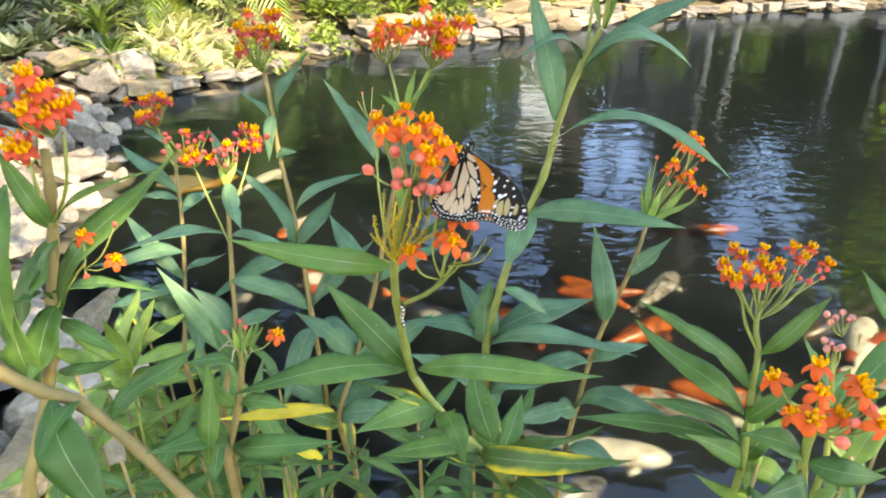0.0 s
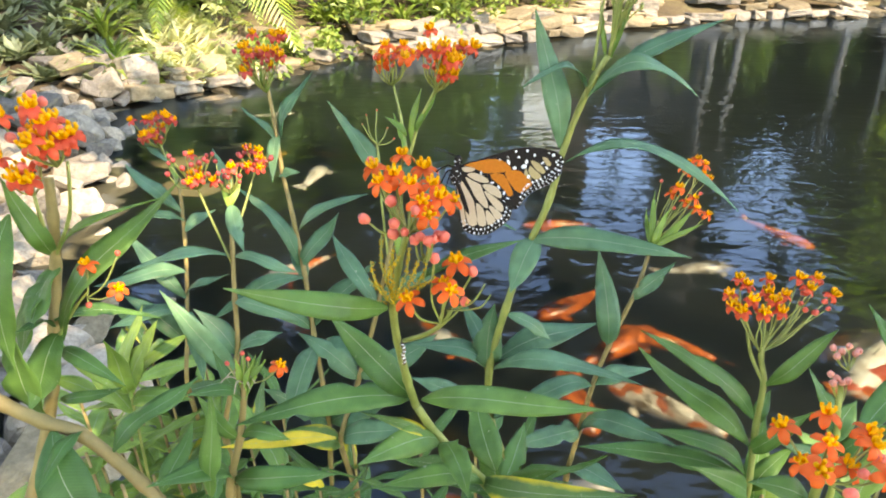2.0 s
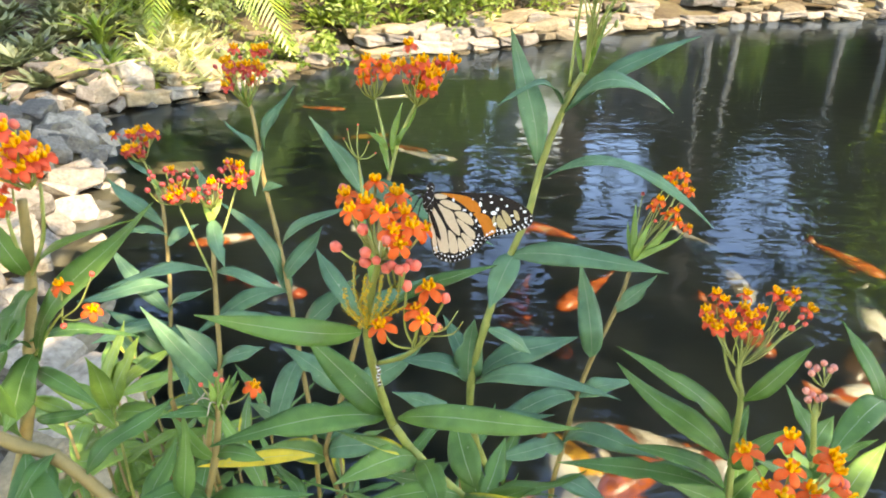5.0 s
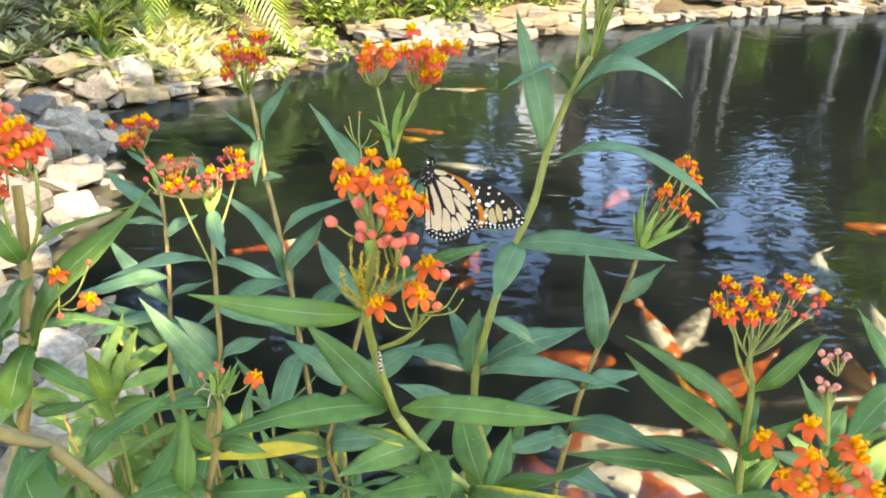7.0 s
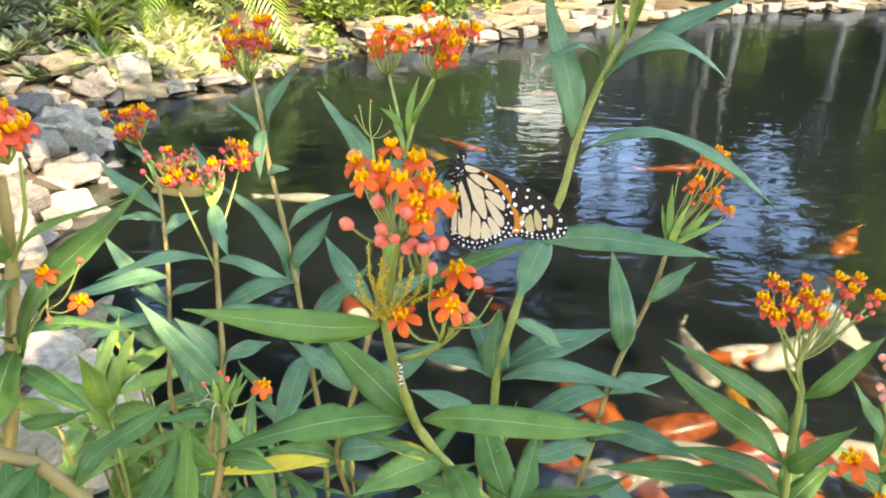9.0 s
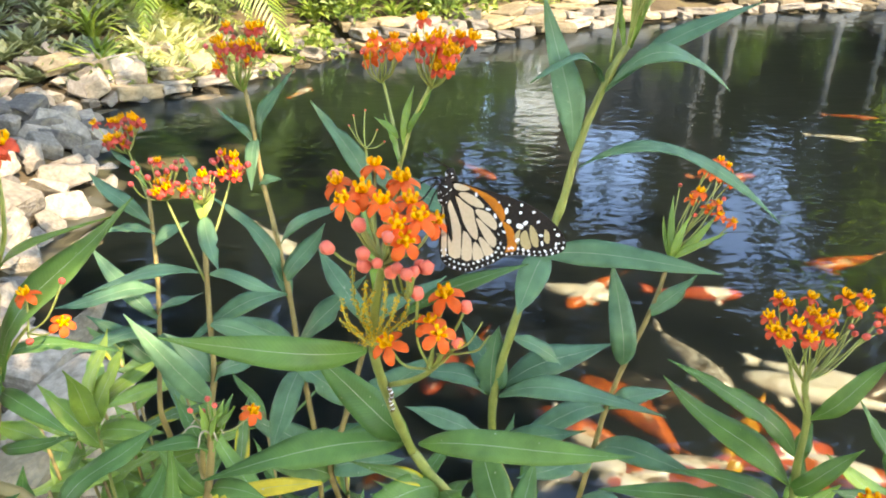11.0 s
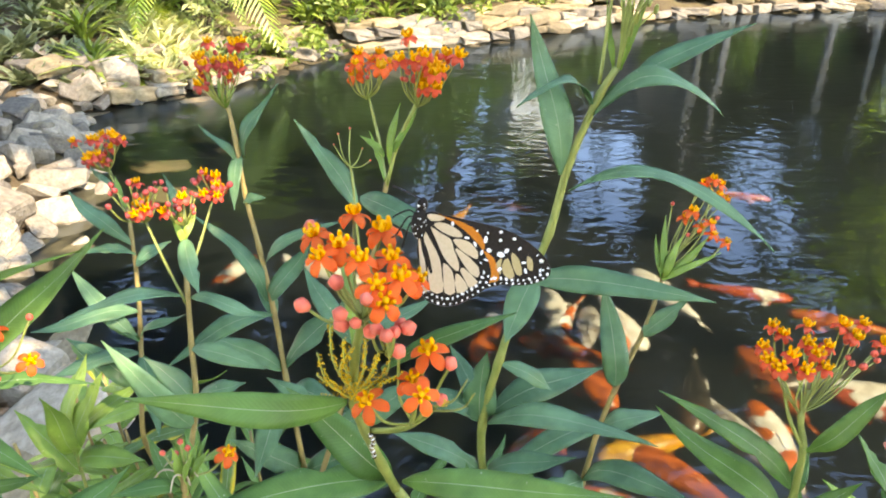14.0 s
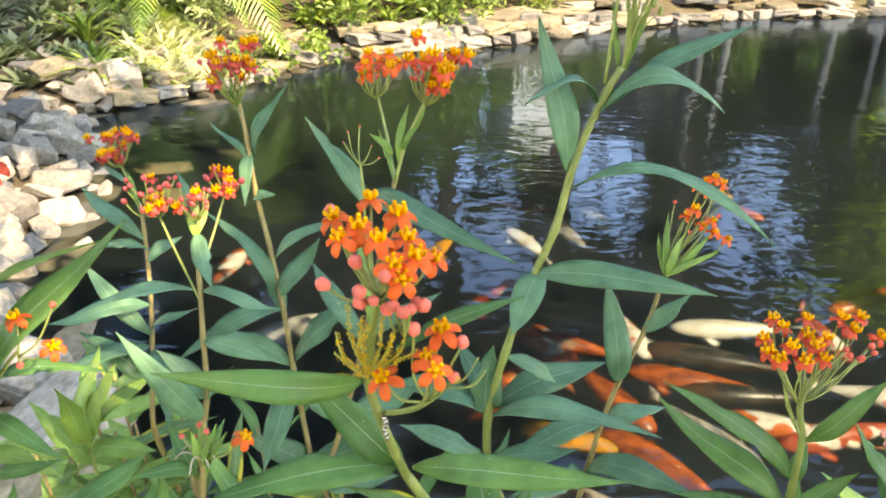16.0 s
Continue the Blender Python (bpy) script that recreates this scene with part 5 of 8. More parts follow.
stem(shoot, [(-0.038, 0.340, 1.310), (-0.022, 0.328, 1.331), (-0.020, 0.325, 1.348)], 0.0006, 0.0004, STEM_GREEN, name='bare_stalk')
stem(shoot, [(-0.039, 0.340, 1.310), (-0.040, 0.330, 1.334), (-0.038, 0.322, 1.352)], 0.0006, 0.0004, STEM_GREEN, name='bare_stalk')
stem(shoot, [(-0.038, 0.340, 1.310), (-0.031, 0.325, 1.336), (-0.029, 0.322, 1.352)], 0.0006, 0.0004, STEM_GREEN, name='bare_stalk')
stem(shoot, [(-0.038, 0.340, 1.310), (-0.028, 0.326, 1.332), (-0.024, 0.320, 1.347)], 0.0006, 0.0004, STEM_GREEN, name='bare_stalk')
stem(shoot, [(-0.040, 0.343, 1.304), (-0.047, 0.334, 1.319), (-0.053, 0.332, 1.327)], 0.0006, 0.0004, STEM_GREEN, name='bare_stalk')
stem(shoot, [(-0.038, 0.343, 1.304), (-0.025, 0.330, 1.323), (-0.016, 0.324, 1.333)], 0.0006, 0.0004, STEM_GREEN, name='bare_stalk')
stem(shoot, [(-0.039, 0.344, 1.306), (-0.043, 0.333, 1.328), (-0.035, 0.325, 1.346)], 0.0006, 0.0004, STEM_GREEN, name='bare_stalk')
aphids(shoot, [((-0.040, 0.344, 1.306), (-0.045, 0.331, 1.336)),
    ((-0.045, 0.331, 1.336), (-0.045, 0.334, 1.354)),
    ((-0.040, 0.343, 1.304), (-0.049, 0.331, 1.326)),
    ((-0.049, 0.331, 1.326), (-0.051, 0.330, 1.340)),
    ((-0.038, 0.340, 1.310), (-0.022, 0.328, 1.331)),
    ((-0.022, 0.328, 1.331), (-0.020, 0.325, 1.348)),
    ((-0.039, 0.340, 1.310), (-0.040, 0.330, 1.334)),
    ((-0.040, 0.330, 1.334), (-0.038, 0.322, 1.352)),
    ((-0.038, 0.340, 1.310), (-0.031, 0.325, 1.336)),
    ((-0.031, 0.325, 1.336), (-0.029, 0.322, 1.352))])
aphids(shoot, [((-0.038, 0.340, 1.310), (-0.028, 0.326, 1.332)),
    ((-0.028, 0.326, 1.332), (-0.024, 0.320, 1.347)),
    ((-0.040, 0.343, 1.304), (-0.047, 0.334, 1.319)),
    ((-0.047, 0.334, 1.319), (-0.053, 0.332, 1.327)),
    ((-0.038, 0.343, 1.304), (-0.025, 0.330, 1.323)),
    ((-0.025, 0.330, 1.323), (-0.016, 0.324, 1.333)),
    ((-0.039, 0.344, 1.306), (-0.043, 0.333, 1.328)),
    ((-0.043, 0.333, 1.328), (-0.035, 0.325, 1.346)),
    ((-0.044, 0.349, 1.300), (-0.056, 0.344, 1.306)),
    ((0.002, 0.319, 1.319), (0.004, 0.319, 1.324))])

# more leaves about the foot of the thick stem, and a young shoot in a patch of sun behind it, its leaves also tinted
# pale
leaf(left_near, (-0.312, 0.468, 1.262), (-0.318, 0.415, 1.225), 0.0260, 0.06, 0)
leaf(left_near, (-0.313, 0.449, 1.214), (-0.325, 0.405, 1.168), 0.0270, 0.06, 0)
leaf(left_near, (-0.313, 0.445, 1.199), (-0.249, 0.410, 1.190), 0.0135, 0.10, 0)
leaf(left_near, (-0.318, 0.435, 1.158), (-0.263, 0.430, 1.174), 0.0095, 0.05, 0)
leaf(left_near, (-0.314, 0.448, 1.224), (-0.252, 0.495, 1.198), 0.0125, 0.08, 0)
leaf(left_pair, (-0.317, 0.716, 1.128), (-0.402, 0.665, 1.135), 0.0210, 0.09, 0)
leaf(left_pair, (-0.318, 0.702, 1.085), (-0.398, 0.668, 1.078), 0.0230, 0.08, 0)
leaf(left_pair, (-0.320, 0.692, 1.045), (-0.392, 0.700, 1.105), 0.0230, 0.06, 0)
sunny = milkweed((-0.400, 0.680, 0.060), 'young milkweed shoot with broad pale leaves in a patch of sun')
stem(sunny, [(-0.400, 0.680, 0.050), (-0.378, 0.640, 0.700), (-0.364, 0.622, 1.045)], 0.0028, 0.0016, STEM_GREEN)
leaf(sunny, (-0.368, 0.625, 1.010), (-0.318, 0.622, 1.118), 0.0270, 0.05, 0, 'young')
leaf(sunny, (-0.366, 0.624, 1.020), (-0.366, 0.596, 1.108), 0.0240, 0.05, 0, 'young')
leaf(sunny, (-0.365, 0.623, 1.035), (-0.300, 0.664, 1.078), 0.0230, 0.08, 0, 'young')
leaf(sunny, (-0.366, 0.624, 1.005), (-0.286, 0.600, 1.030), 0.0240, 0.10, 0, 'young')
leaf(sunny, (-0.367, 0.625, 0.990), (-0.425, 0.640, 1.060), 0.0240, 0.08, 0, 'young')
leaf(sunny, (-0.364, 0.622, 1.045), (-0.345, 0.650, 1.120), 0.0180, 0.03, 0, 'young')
caterpillar_at = Vector((-0.038, 0.374, 1.248))


# ---- plants of the far banks ----
HEART = (-2.77, 8.37, 1.63)
TIPS = ((-1.52, 7.08, 0.33), (-2.87, 7.03, 0.45), (-1.97, 7.61, 0.50), (-3.45, 7.55, 0.62))


def rosette(at, n, length, width, mat, rise, droop, seed, label, category, name, turn=0.0):
    """A clump of strap or spear leaves from one heart."""
    rnd = random.Random(seed)
    ob = empty(name, at, label, category, category + " clumps on the bank")
    for k in range(n):
        a = k * 2.4 + rnd.uniform(-.3, .3) + turn
        e = radians(rise + 55 * (1 - k / n) * rnd.uniform(.6, 1))
        ln = length * rnd.uniform(.7, 1.1)
        d = Vector((math.cos(a) * math.cos(e), math.sin(a) * math.cos(e), math.sin(e)))
        foot = Vector((math.cos(a), math.sin(a), 0)) * 0.03
        v, f, i, uv = blade(foot, foot + d * ln - Vector((0, 0, droop * ln)), width * rnd.uniform(.8, 1.15), droop * 0.8, (0, 0, 1), 0, 0.4, 7, 0.25, seed * 50 + k, thick=0.004)
        part("leaf", mesh_of("leaf", v, f, [mat, mat], i, uv=uv), ob)
    return ob


def frond_plant(at, n, length, seed, label):
    """Cycad or fern: arching ribs with two ranks of narrow leaflets."""
    rnd = random.Random(seed)
    ob = empty("fern", at, label, "fern", "ferns on the bank")
    for k in range(n):
        a = k * 2 * math.pi / n + rnd.uniform(-.25, .25)
        e = radians(rnd.uniform(35, 70))
        h = Vector((math.cos(a), math.sin(a), 0))
        ln = length * rnd.uniform(.8, 1.1)
        pts = [h * (ln * u * math.cos(e) * 1.15) + Vector((0, 0, ln * (math.sin(e) * u - 0.95 * u * u))) for u in [i / 22 for i in range(23)]]
        rib = tube(pts, [0.008 * (1 - .8 * i / 22) for i in range(23)], 5)
        side = h.cross(Vector((0, 0, 1)))
        pieces = [rib]
        for i in range(2, 23):
            u = i / 22
            t = (pts[min(i + 1, 22)] - pts[i - 1]).normalized()
            size = ln * 0.24 * math.sin(math.pi * min(1, u * .85 + .13))
            for s in (-1, 1):
                d = (side * s + t * 0.55 + Vector((0, 0, -.12))).normalized()
                w = t * 0.013
                p = pts[i]
                pieces.append(([p - w, p + w, p + d * size * .6 + w * .8, p + d * size, p + d * size * .6 - w * .8], [(0, 1, 2, 4), (4, 2, 3)]))
        v, f, _ = join(*pieces)
        part("frond", mesh_of("frond", v, f, [FROND]), ob)
    return ob


def cycad():
    """A stout stem above the bank with long fronds that arch over and hang."""
    heart, foot = Vector(HEART), Vector((HEART[0] - .2, HEART[1] + .3, 0))
    foot.z = height(foot.x, foot.y) - .05
    ob = empty("cycad", foot, "tall cycad with arching yellow-green feathery fronds", "cycad")
    v, f = tube(smooth_path([(0, 0, 0), (heart - foot) * .5 + Vector((.05, 0, 0)), heart - foot], 5), [.11 * (1 + .12 * (i % 2)) for i in range(11)], 10)
    part("trunk", mesh_of("trunk", v, f, [BARK]), ob)
    rnd = random.Random(8)
    tips = [Vector(p) for p in TIPS] + [heart + Vector((math.cos(a) * 1.3, math.sin(a) * 1.3, rnd.uniform(-.2, .6))) for a in (0.2, .9, 1.6, 2.3, 3.0, 3.6)]
    for tip in tips:
        a, e = heart - foot, tip - foot
        top = a.lerp(e, .42) + Vector((0, 0, .42 * (e - a).length))
        n = 56
        pts = [a * (1 - u) ** 2 + top * (2 * u * (1 - u)) + e * u * u for u in [i / n for i in range(n + 1)]]
        ln = (e - a).length * 1.2
        pieces = [tube(pts[::2], [.010 * (1 - .8 * i / 28) for i in range(29)], 5)]
        flat = (e - a).cross(Vector((0, 0, 1))).normalized()
        for i in range(5, n + 1):
            u = i / n
            t = (pts[min(i + 1, n)] - pts[i - 1]).normalized()
            size = ln * .175 * min(1, (1.04 - u) * 3.2) * min(1, u * 3)
            for s in (-1, 1):
                d = (flat * s + t * .75 + Vector((0, 0, -.25 + rnd.uniform(-.06, .06)))).normalized()
                w = t * .017
                p = pts[i]
                pieces.append(([p - w, p + w, p + d * size * .6 + w * .8, p + d * size - Vector((0, 0, size * .1)), p + d * size * .6 - w * .8], [(0, 1, 2, 4), (4, 2, 3)]))
        v, f, _ = join(*pieces)
        part("frond", mesh_of("frond", v, f, [FROND]), ob)
    return ob


def leaf_cloud(rnd, centres, per, size):
    """Many small pointed leaves about clump centres (x, y, z, radius); uneven, with gaps."""
    verts, faces = [], []
    for cx, cy, cz, r in centres:
        for _ in range(per if r > .2 else 14):
            d = Vector((rnd.gauss(0, 1), rnd.gauss(0, 1), rnd.gauss(0, 1))).normalized() * r * rnd.random() ** 0.45
            c = Vector((cx, cy, cz)) + d
            ax = Vector((rnd.uniform(-1, 1), rnd.uniform(-1, 1), rnd.uniform(-.7, .5))).normalized()
            sd = ax.cross(Vector((rnd.uniform(-1, 1), rnd.uniform(-1, 1), 1.2))).normalized()
            ln = size * rnd.uniform(.6, 1.3)
            o = len(verts)
            bend = ax.cross(sd) * ln * 0.15
            verts += [c, c + ax * ln * .5 + sd * ln * .26 - bend, c + ax * ln, c + ax * ln * .5 - sd * ln * .26 - bend]
            faces += [(o, o + 1, o + 2), (o, o + 2, o + 3)]
    return verts, faces


def shrub(at, radius, tall, mat, seed, label, size=0.09, per=60):
    rnd = random.Random(seed)
    ob = empty("shrub", at, label, "shrub", "shrubs on the bank")
    cs = [(rnd.gauss(0, radius * .45), rnd.gauss(0, radius * .45), rnd.uniform(.15, 1) * tall, radius * rnd.uniform(.25, .45)) for _ in range(16)]
    tw = [tube(smooth_path([(0, 0, -.02), (c[0] * .4, c[1] * .4, c[2] * .55), c[:3]], 3), 0.006, 4) for c in cs]
    v, f, _ = join(*tw)
    part("branch", mesh_of("branch", v, f, [BARK]), ob)
    v, f = leaf_cloud(rnd, cs, per, size)
    part("crown", mesh_of("crown", v, f, [mat], smooth=False), ob)
    return ob


def tree(at, girth, tall, clumps, per, size, seed, label, mat=None, hole=None, bark=None):
    """Tapered leaning trunk, limbs out to every clump of the crown."""
    rnd = random.Random(seed)
    ob = empty("tree", at, label, "tree", "trees behind the pond")
    lean = Vector((rnd.uniform(-.04, .04), rnd.uniform(-.04, .04), 1))
    pts = [lean * (tall * i / 8) + Vector((noise.noise((seed, i * .6, 0)), noise.noise((seed, 9, i * .6)), 0)) * girth * .9 for i in range(9)]
    v, f = tube(smooth_path(pts, 3), [girth * (1.35 if i == 0 else 1) * (1 - .6 * i / 24) for i in range(25)], 12)
    part("trunk", mesh_of("trunk", v, f, [bark or BARK]), ob)
    limbs = []
    for c in clumps[:10 if hole else 40]:
        t = min(.95, max(.35, c[2] / tall * .75))
        a = pts[int(t * 8)]
        e = Vector(c[:3])
        limbs.append(tube(smooth_path([a, a.lerp(e, .5) + Vector((0, 0, .2)), e], 3), [girth * (.14 if hole else .28) * (1 - .8 * i / 6) for i in range(7)], 5))
    v, f, _ = join(*limbs)
    part("limb", mesh_of("limb", v, f, [bark or BARK]), ob)
    v, f = leaf_cloud(rnd, clumps, per, size)
    if hole:
        # gaps cut through the crown along the sun, to let patches of sun fall
        def open_(p):
            p = p + Vector(at)
            q = p - SUN * ((p.z - 4.0) / SUN.z)
            return any(math.hypot(q.x - a, q.y - b) < r for a, b, r in hole)
        f = [q for q in f if not open_(v[q[0]])]
    part("crown", mesh_of("crown", v, f, [mat or CANOPY], smooth=False), ob)
    return ob


def cottage():
    """A small plastered outbuilding in the gap between the trees."""
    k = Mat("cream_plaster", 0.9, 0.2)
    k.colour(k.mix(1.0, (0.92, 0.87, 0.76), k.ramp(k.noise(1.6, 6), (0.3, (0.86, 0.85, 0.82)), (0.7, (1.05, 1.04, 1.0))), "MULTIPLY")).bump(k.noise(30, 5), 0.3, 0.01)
    tiles = simple("roof_tile", (0.16, 0.09, 0.06), (0.30, 0.17, 0.11), 0.8, 6, 0.5, 0.02)
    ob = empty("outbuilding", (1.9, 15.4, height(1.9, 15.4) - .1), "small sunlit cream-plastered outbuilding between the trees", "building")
    bm = bmesh.new()
    bmesh.ops.create_cube(bm, size=1.0, matrix=Matrix.Translation((0, 0, 1.15)) @ Matrix.Rotation(radians(20), 4, "Z") @ Matrix.Diagonal((1.05, 1.2, 2.3, 1)))
    bmesh.ops.bevel(bm, geom=list(bm.edges), offset=0.02, segments=1, affect="EDGES")
    me = bpy.data.meshes.new("wall")
    bm.to_mesh(me)
    bm.free()
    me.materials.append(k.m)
    part("wall", me, ob)
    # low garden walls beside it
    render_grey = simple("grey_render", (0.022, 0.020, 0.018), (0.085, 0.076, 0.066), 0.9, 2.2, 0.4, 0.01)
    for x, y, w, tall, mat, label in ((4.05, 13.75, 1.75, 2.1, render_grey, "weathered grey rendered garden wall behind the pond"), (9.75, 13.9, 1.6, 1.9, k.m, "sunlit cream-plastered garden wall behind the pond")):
        bm = bmesh.new()
        z = height(x, y)
        bmesh.ops.create_cube(bm, size=1.0, matrix=Matrix.Translation((0, 0, tall / 2 - .1)) @ Matrix.Diagonal((w, .3, tall, 1)))
        bmesh.ops.create_cube(bm, size=1.0, matrix=Matrix.Translation((0, 0, tall - .07)) @ Matrix.Diagonal((w + .08, .4, .08, 1)))
        bmesh.ops.bevel(bm, geom=list(bm.edges), offset=0.015, segments=1, affect="EDGES")
        me = bpy.data.meshes.new("garden_wall")
        bm.to_mesh(me)
        bm.free()
        me.materials.append(mat)
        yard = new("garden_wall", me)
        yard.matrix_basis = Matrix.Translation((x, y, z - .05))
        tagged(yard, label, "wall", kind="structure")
    v = [Matrix.Rotation(radians(20), 3, "Z") @ Vector(p) for p in ((-.62, -.75, 2.25), (.62, -.75, 2.25), (.62, .75, 2.25), (-.62, .75, 2.25), (-.62, -.75, 2.35), (.62, -.75, 2.35), (.62, .75, 2.35), (-.62, .75, 2.35), (-.62, 0, 2.7), (.62, 0, 2.7))]
    part("roof", mesh_of("roof", v, [(3, 2, 1, 0), (0, 1, 5, 4), (2, 3, 7, 6), (4, 5, 9, 8), (6, 7, 8, 9), (1, 2, 6, 9, 5), (3, 0, 4, 8, 7)], [tiles], smooth=False), ob)


def build_far():
    rnd = random.Random(17)
    g = lambda x, y: (x, y, height(x, y) - 0.02)
    # spear-leaved clumps and pale shrubs above the boulders
    for x, y, ln, s in ((-3.1, 6.2, .36, 1), (-3.5, 6.1, .38, 2), (-3.9, 6.4, .4, 10), (-3.3, 6.9, .42, 17), (-3.9, 6.8, .45, 18), (-4.4, 7.1, .5, 3), (-3.0, 7.5, .4, 4), (-4.9, 6.5, .5, 5), (-3.6, 7.8, .45, 6), (-5.2, 7.6, .5, 7), (-2.7, 8.1, .4, 8), (-4.3, 8.2, .5, 9)):
        rosette(g(x, y), 26, ln * .72, .10, AGAVE, 14, .06, s, "grey-green rosette of stiff spear leaves", "agave", "agave")
    for x, y, ln, s in ((-3.05, 6.45, .6, 11), (-3.2, 6.8, .5, 12), (-3.5, 7.3, .7, 13), (-1.6, 9.2, .6, 14), (-.6, 9.6, .55, 15), (.2, 10.2, .6, 16)):
        rosette(g(x, y), 20, ln, .05, STRAP, 22, .25, s, "bright green clump of arching strap leaves", "strap-leaf plant", "strap_leaf_plant")
    for k in range(90):
        s = rnd.random()
        x, y = -2.2 - .95 * s + rnd.uniform(-.42, .42), 6.45 + 1.8 * s + rnd.uniform(-.15, .15)
        if shore(x, y) > .05:
            rosette(g(x, y), 14, rnd.uniform(.22, .40), .12, PALE, 16, .10, 200 + k, "sunlit clump of broad pale cream-green leaves", "bromeliad", "bromeliad")
    for x, y, s in ((-2.5, 7.9, 21), (-3.1, 8.3, 22)):
        shrub(g(x, y), .38, .5, SHRUB_PALE, s, "sunlit shrub with pale variegated leaves", .10, 50)
    for x, y, s in ((-1.5, 9.6, 31), (-.7, 10.2, 32), (.5, 10.6, 33), (-2.4, 9.6, 34), (1.4, 11.2, 35), (2.6, 12.3, 36), (4.0, 13.0, 37), (5.6, 13.5, 38), (7.4, 13.9, 39), (-3.8, 9.2, 40), (-5.2, 9, 41), (9.4, 13.6, 42), (-6.3, 7.4, 43), (-1.1, 9.3, 44), (0.1, 9.8, 45)):
        shrub(g(x, y), .6, .8, SHRUB, s, "leafy green shrub behind the stone edging", .12, 70)
    for x, y, s in ((-1.0, 10.9, 49), (0.4, 11.5, 50)):
        shrub(g(x, y), 1.0, 1.9, SHRUB, s, "tall leafy green bush behind the pond", .15, 110)
    for k in range(22):
        x, y = -6.5 + 3.3 * rnd.random(), 8.3 + 2.2 * rnd.random()
        shrub(g(x, y), .5, .45, SHRUB, 300 + k, 'low dark green ground cover on the bank', .11, 60)
    for k in range(34):
        x, y = -5.8 + 2.7 * rnd.random(), 6.2 + 1.9 * rnd.random()
        rosette(g(x, y), 18, rnd.uniform(.2, .34), .095, AGAVE, 14, .06, 400 + k, 'grey-green rosette of stiff spear leaves', 'agave', 'agave')
    for k in range(22):
        x, y = -4.3 + 1.5 * rnd.random(), 5.1 + 1.1 * rnd.random()
        if shore(x, y) > .55:
            if k % 3:
                rosette(g(x, y), 16, rnd.uniform(.2, .32), .08, AGAVE, 14, .06, 500 + k, "grey-green rosette of stiff spear leaves", "agave", "agave")
            else:
                shrub(g(x, y), .3, .22, SHRUB, 500 + k, "low dark green ground cover on the bank", .09, 50)
    for x, y, s in ((-1.98, 7.2, 46), (-1.68, 7.8, 47), (-1.38, 8.3, 48)):
        shrub(g(x, y), .26, .34, SHRUB, s, 'leafy green shrub behind the stone edging', .10, 55)
    cycad()
    frond_plant(g(-3.1, 8.4), 12, 1.2, 52, "yellow-green cycad with arching feathery fronds")
    frond_plant(g(-2.9, 6.6), 9, .6, 53, "small bright fern with upright fronds")
    cottage()
    # trees that close the place and show in the water
    spots = ((-9, 14.5, .3), (-5.5, 15.5, .28), (-2.5, 15, .32), (.4, 16, .3), (2.9, 15.6, .34), (5.5, 14.5, .34), (11.2, 16.2, .42), (13.5, 15.5, .4), (17, 13, .4), (19, 8, .4), (-9, 8, .3), (19, 2, .35), (-8, 2, .3), (3.5, -9.5, .3), (-4, -6, .3))
    # leaf clumps fill the wood's edge but for a few openings to the sky: x from, to, z from, to
    gaps = ((3.7, 4.8, 3.0, 5.8), (7.0, 9.0, 3.5, 6.3), (1.25, 2.6, 1.2, 3.6), (-.3, .5, 3.7, 5.6), (1.2, 2.5, 5.0, 6.8))
    crowns = [[] for _ in spots]
    while sum(len(c) for c in crowns[:9]) < 900:
        x, y, z, r = rnd.uniform(-11, 19), rnd.uniform(14.2, 17.2), rnd.uniform(.3, 14.5), rnd.uniform(.55, 1.0)
        if z > 13 + 1.6 * noise.noise((x * .35, 3, 0)) + .9 * noise.noise((x * 1.1, 7, 0)) or (5.6 < z < 9.4 and rnd.random() < .54) or (z > 9.4 and rnd.random() < .52):
            continue
        if any(a - r * .8 < x < b + r * .8 and lo - r * .8 < z < hi + r * .8 for a, b, lo, hi in gaps):
            continue
        k = min(range(9), key=lambda i: abs(spots[i][0] - x))
        crowns[k].append((x - spots[k][0], y - spots[k][1], z - .8, r))
    # thin sprays that break the openings up
    for a, b, lo, hi in gaps:
        for _ in range(int((b - a) * (hi - lo) * 5)):
            x, z = rnd.uniform(a - .3, b + .3), rnd.uniform(lo - .3, hi + .3)
            k = min(range(9), key=lambda i: abs(spots[i][0] - x))
            crowns[k].append((x - spots[k][0], rnd.uniform(-.6, .6), z - .8, rnd.uniform(.08, .2)))
    for k in range(9, len(spots)):
        crowns[k] = [(rnd.gauss(0, 1.9), rnd.gauss(0, 1.7), rnd.uniform(1, 12), rnd.uniform(.8, 1.3)) for _ in range(36)]
    for k, (x, y, girth) in enumerate(spots):
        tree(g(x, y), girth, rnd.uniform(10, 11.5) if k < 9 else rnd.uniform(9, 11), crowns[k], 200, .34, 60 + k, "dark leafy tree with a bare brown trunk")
    # a green tree at the water's edge, its leaf colour brightened to look sunlit
    rs = random.Random(47)
    cl = [(rs.gauss(.2, .45), rs.gauss(0, .6), rs.uniform(1.4, 5.6), rs.uniform(.25, .5)) for _ in range(24)]
    tree(g(8.7, 12.75), .12, 5.5, cl, 26, .3, 92, "tree at the far bank with leaves tinted bright yellow-green as if sunlit", mat=SUN_TINTED)
    # slim pale-barked trees between the shrubs
    pale_bark = simple("pale_bark", (0.11, 0.095, 0.072), (0.26, 0.23, 0.185), 0.85, 14, 0.5, 0.01)
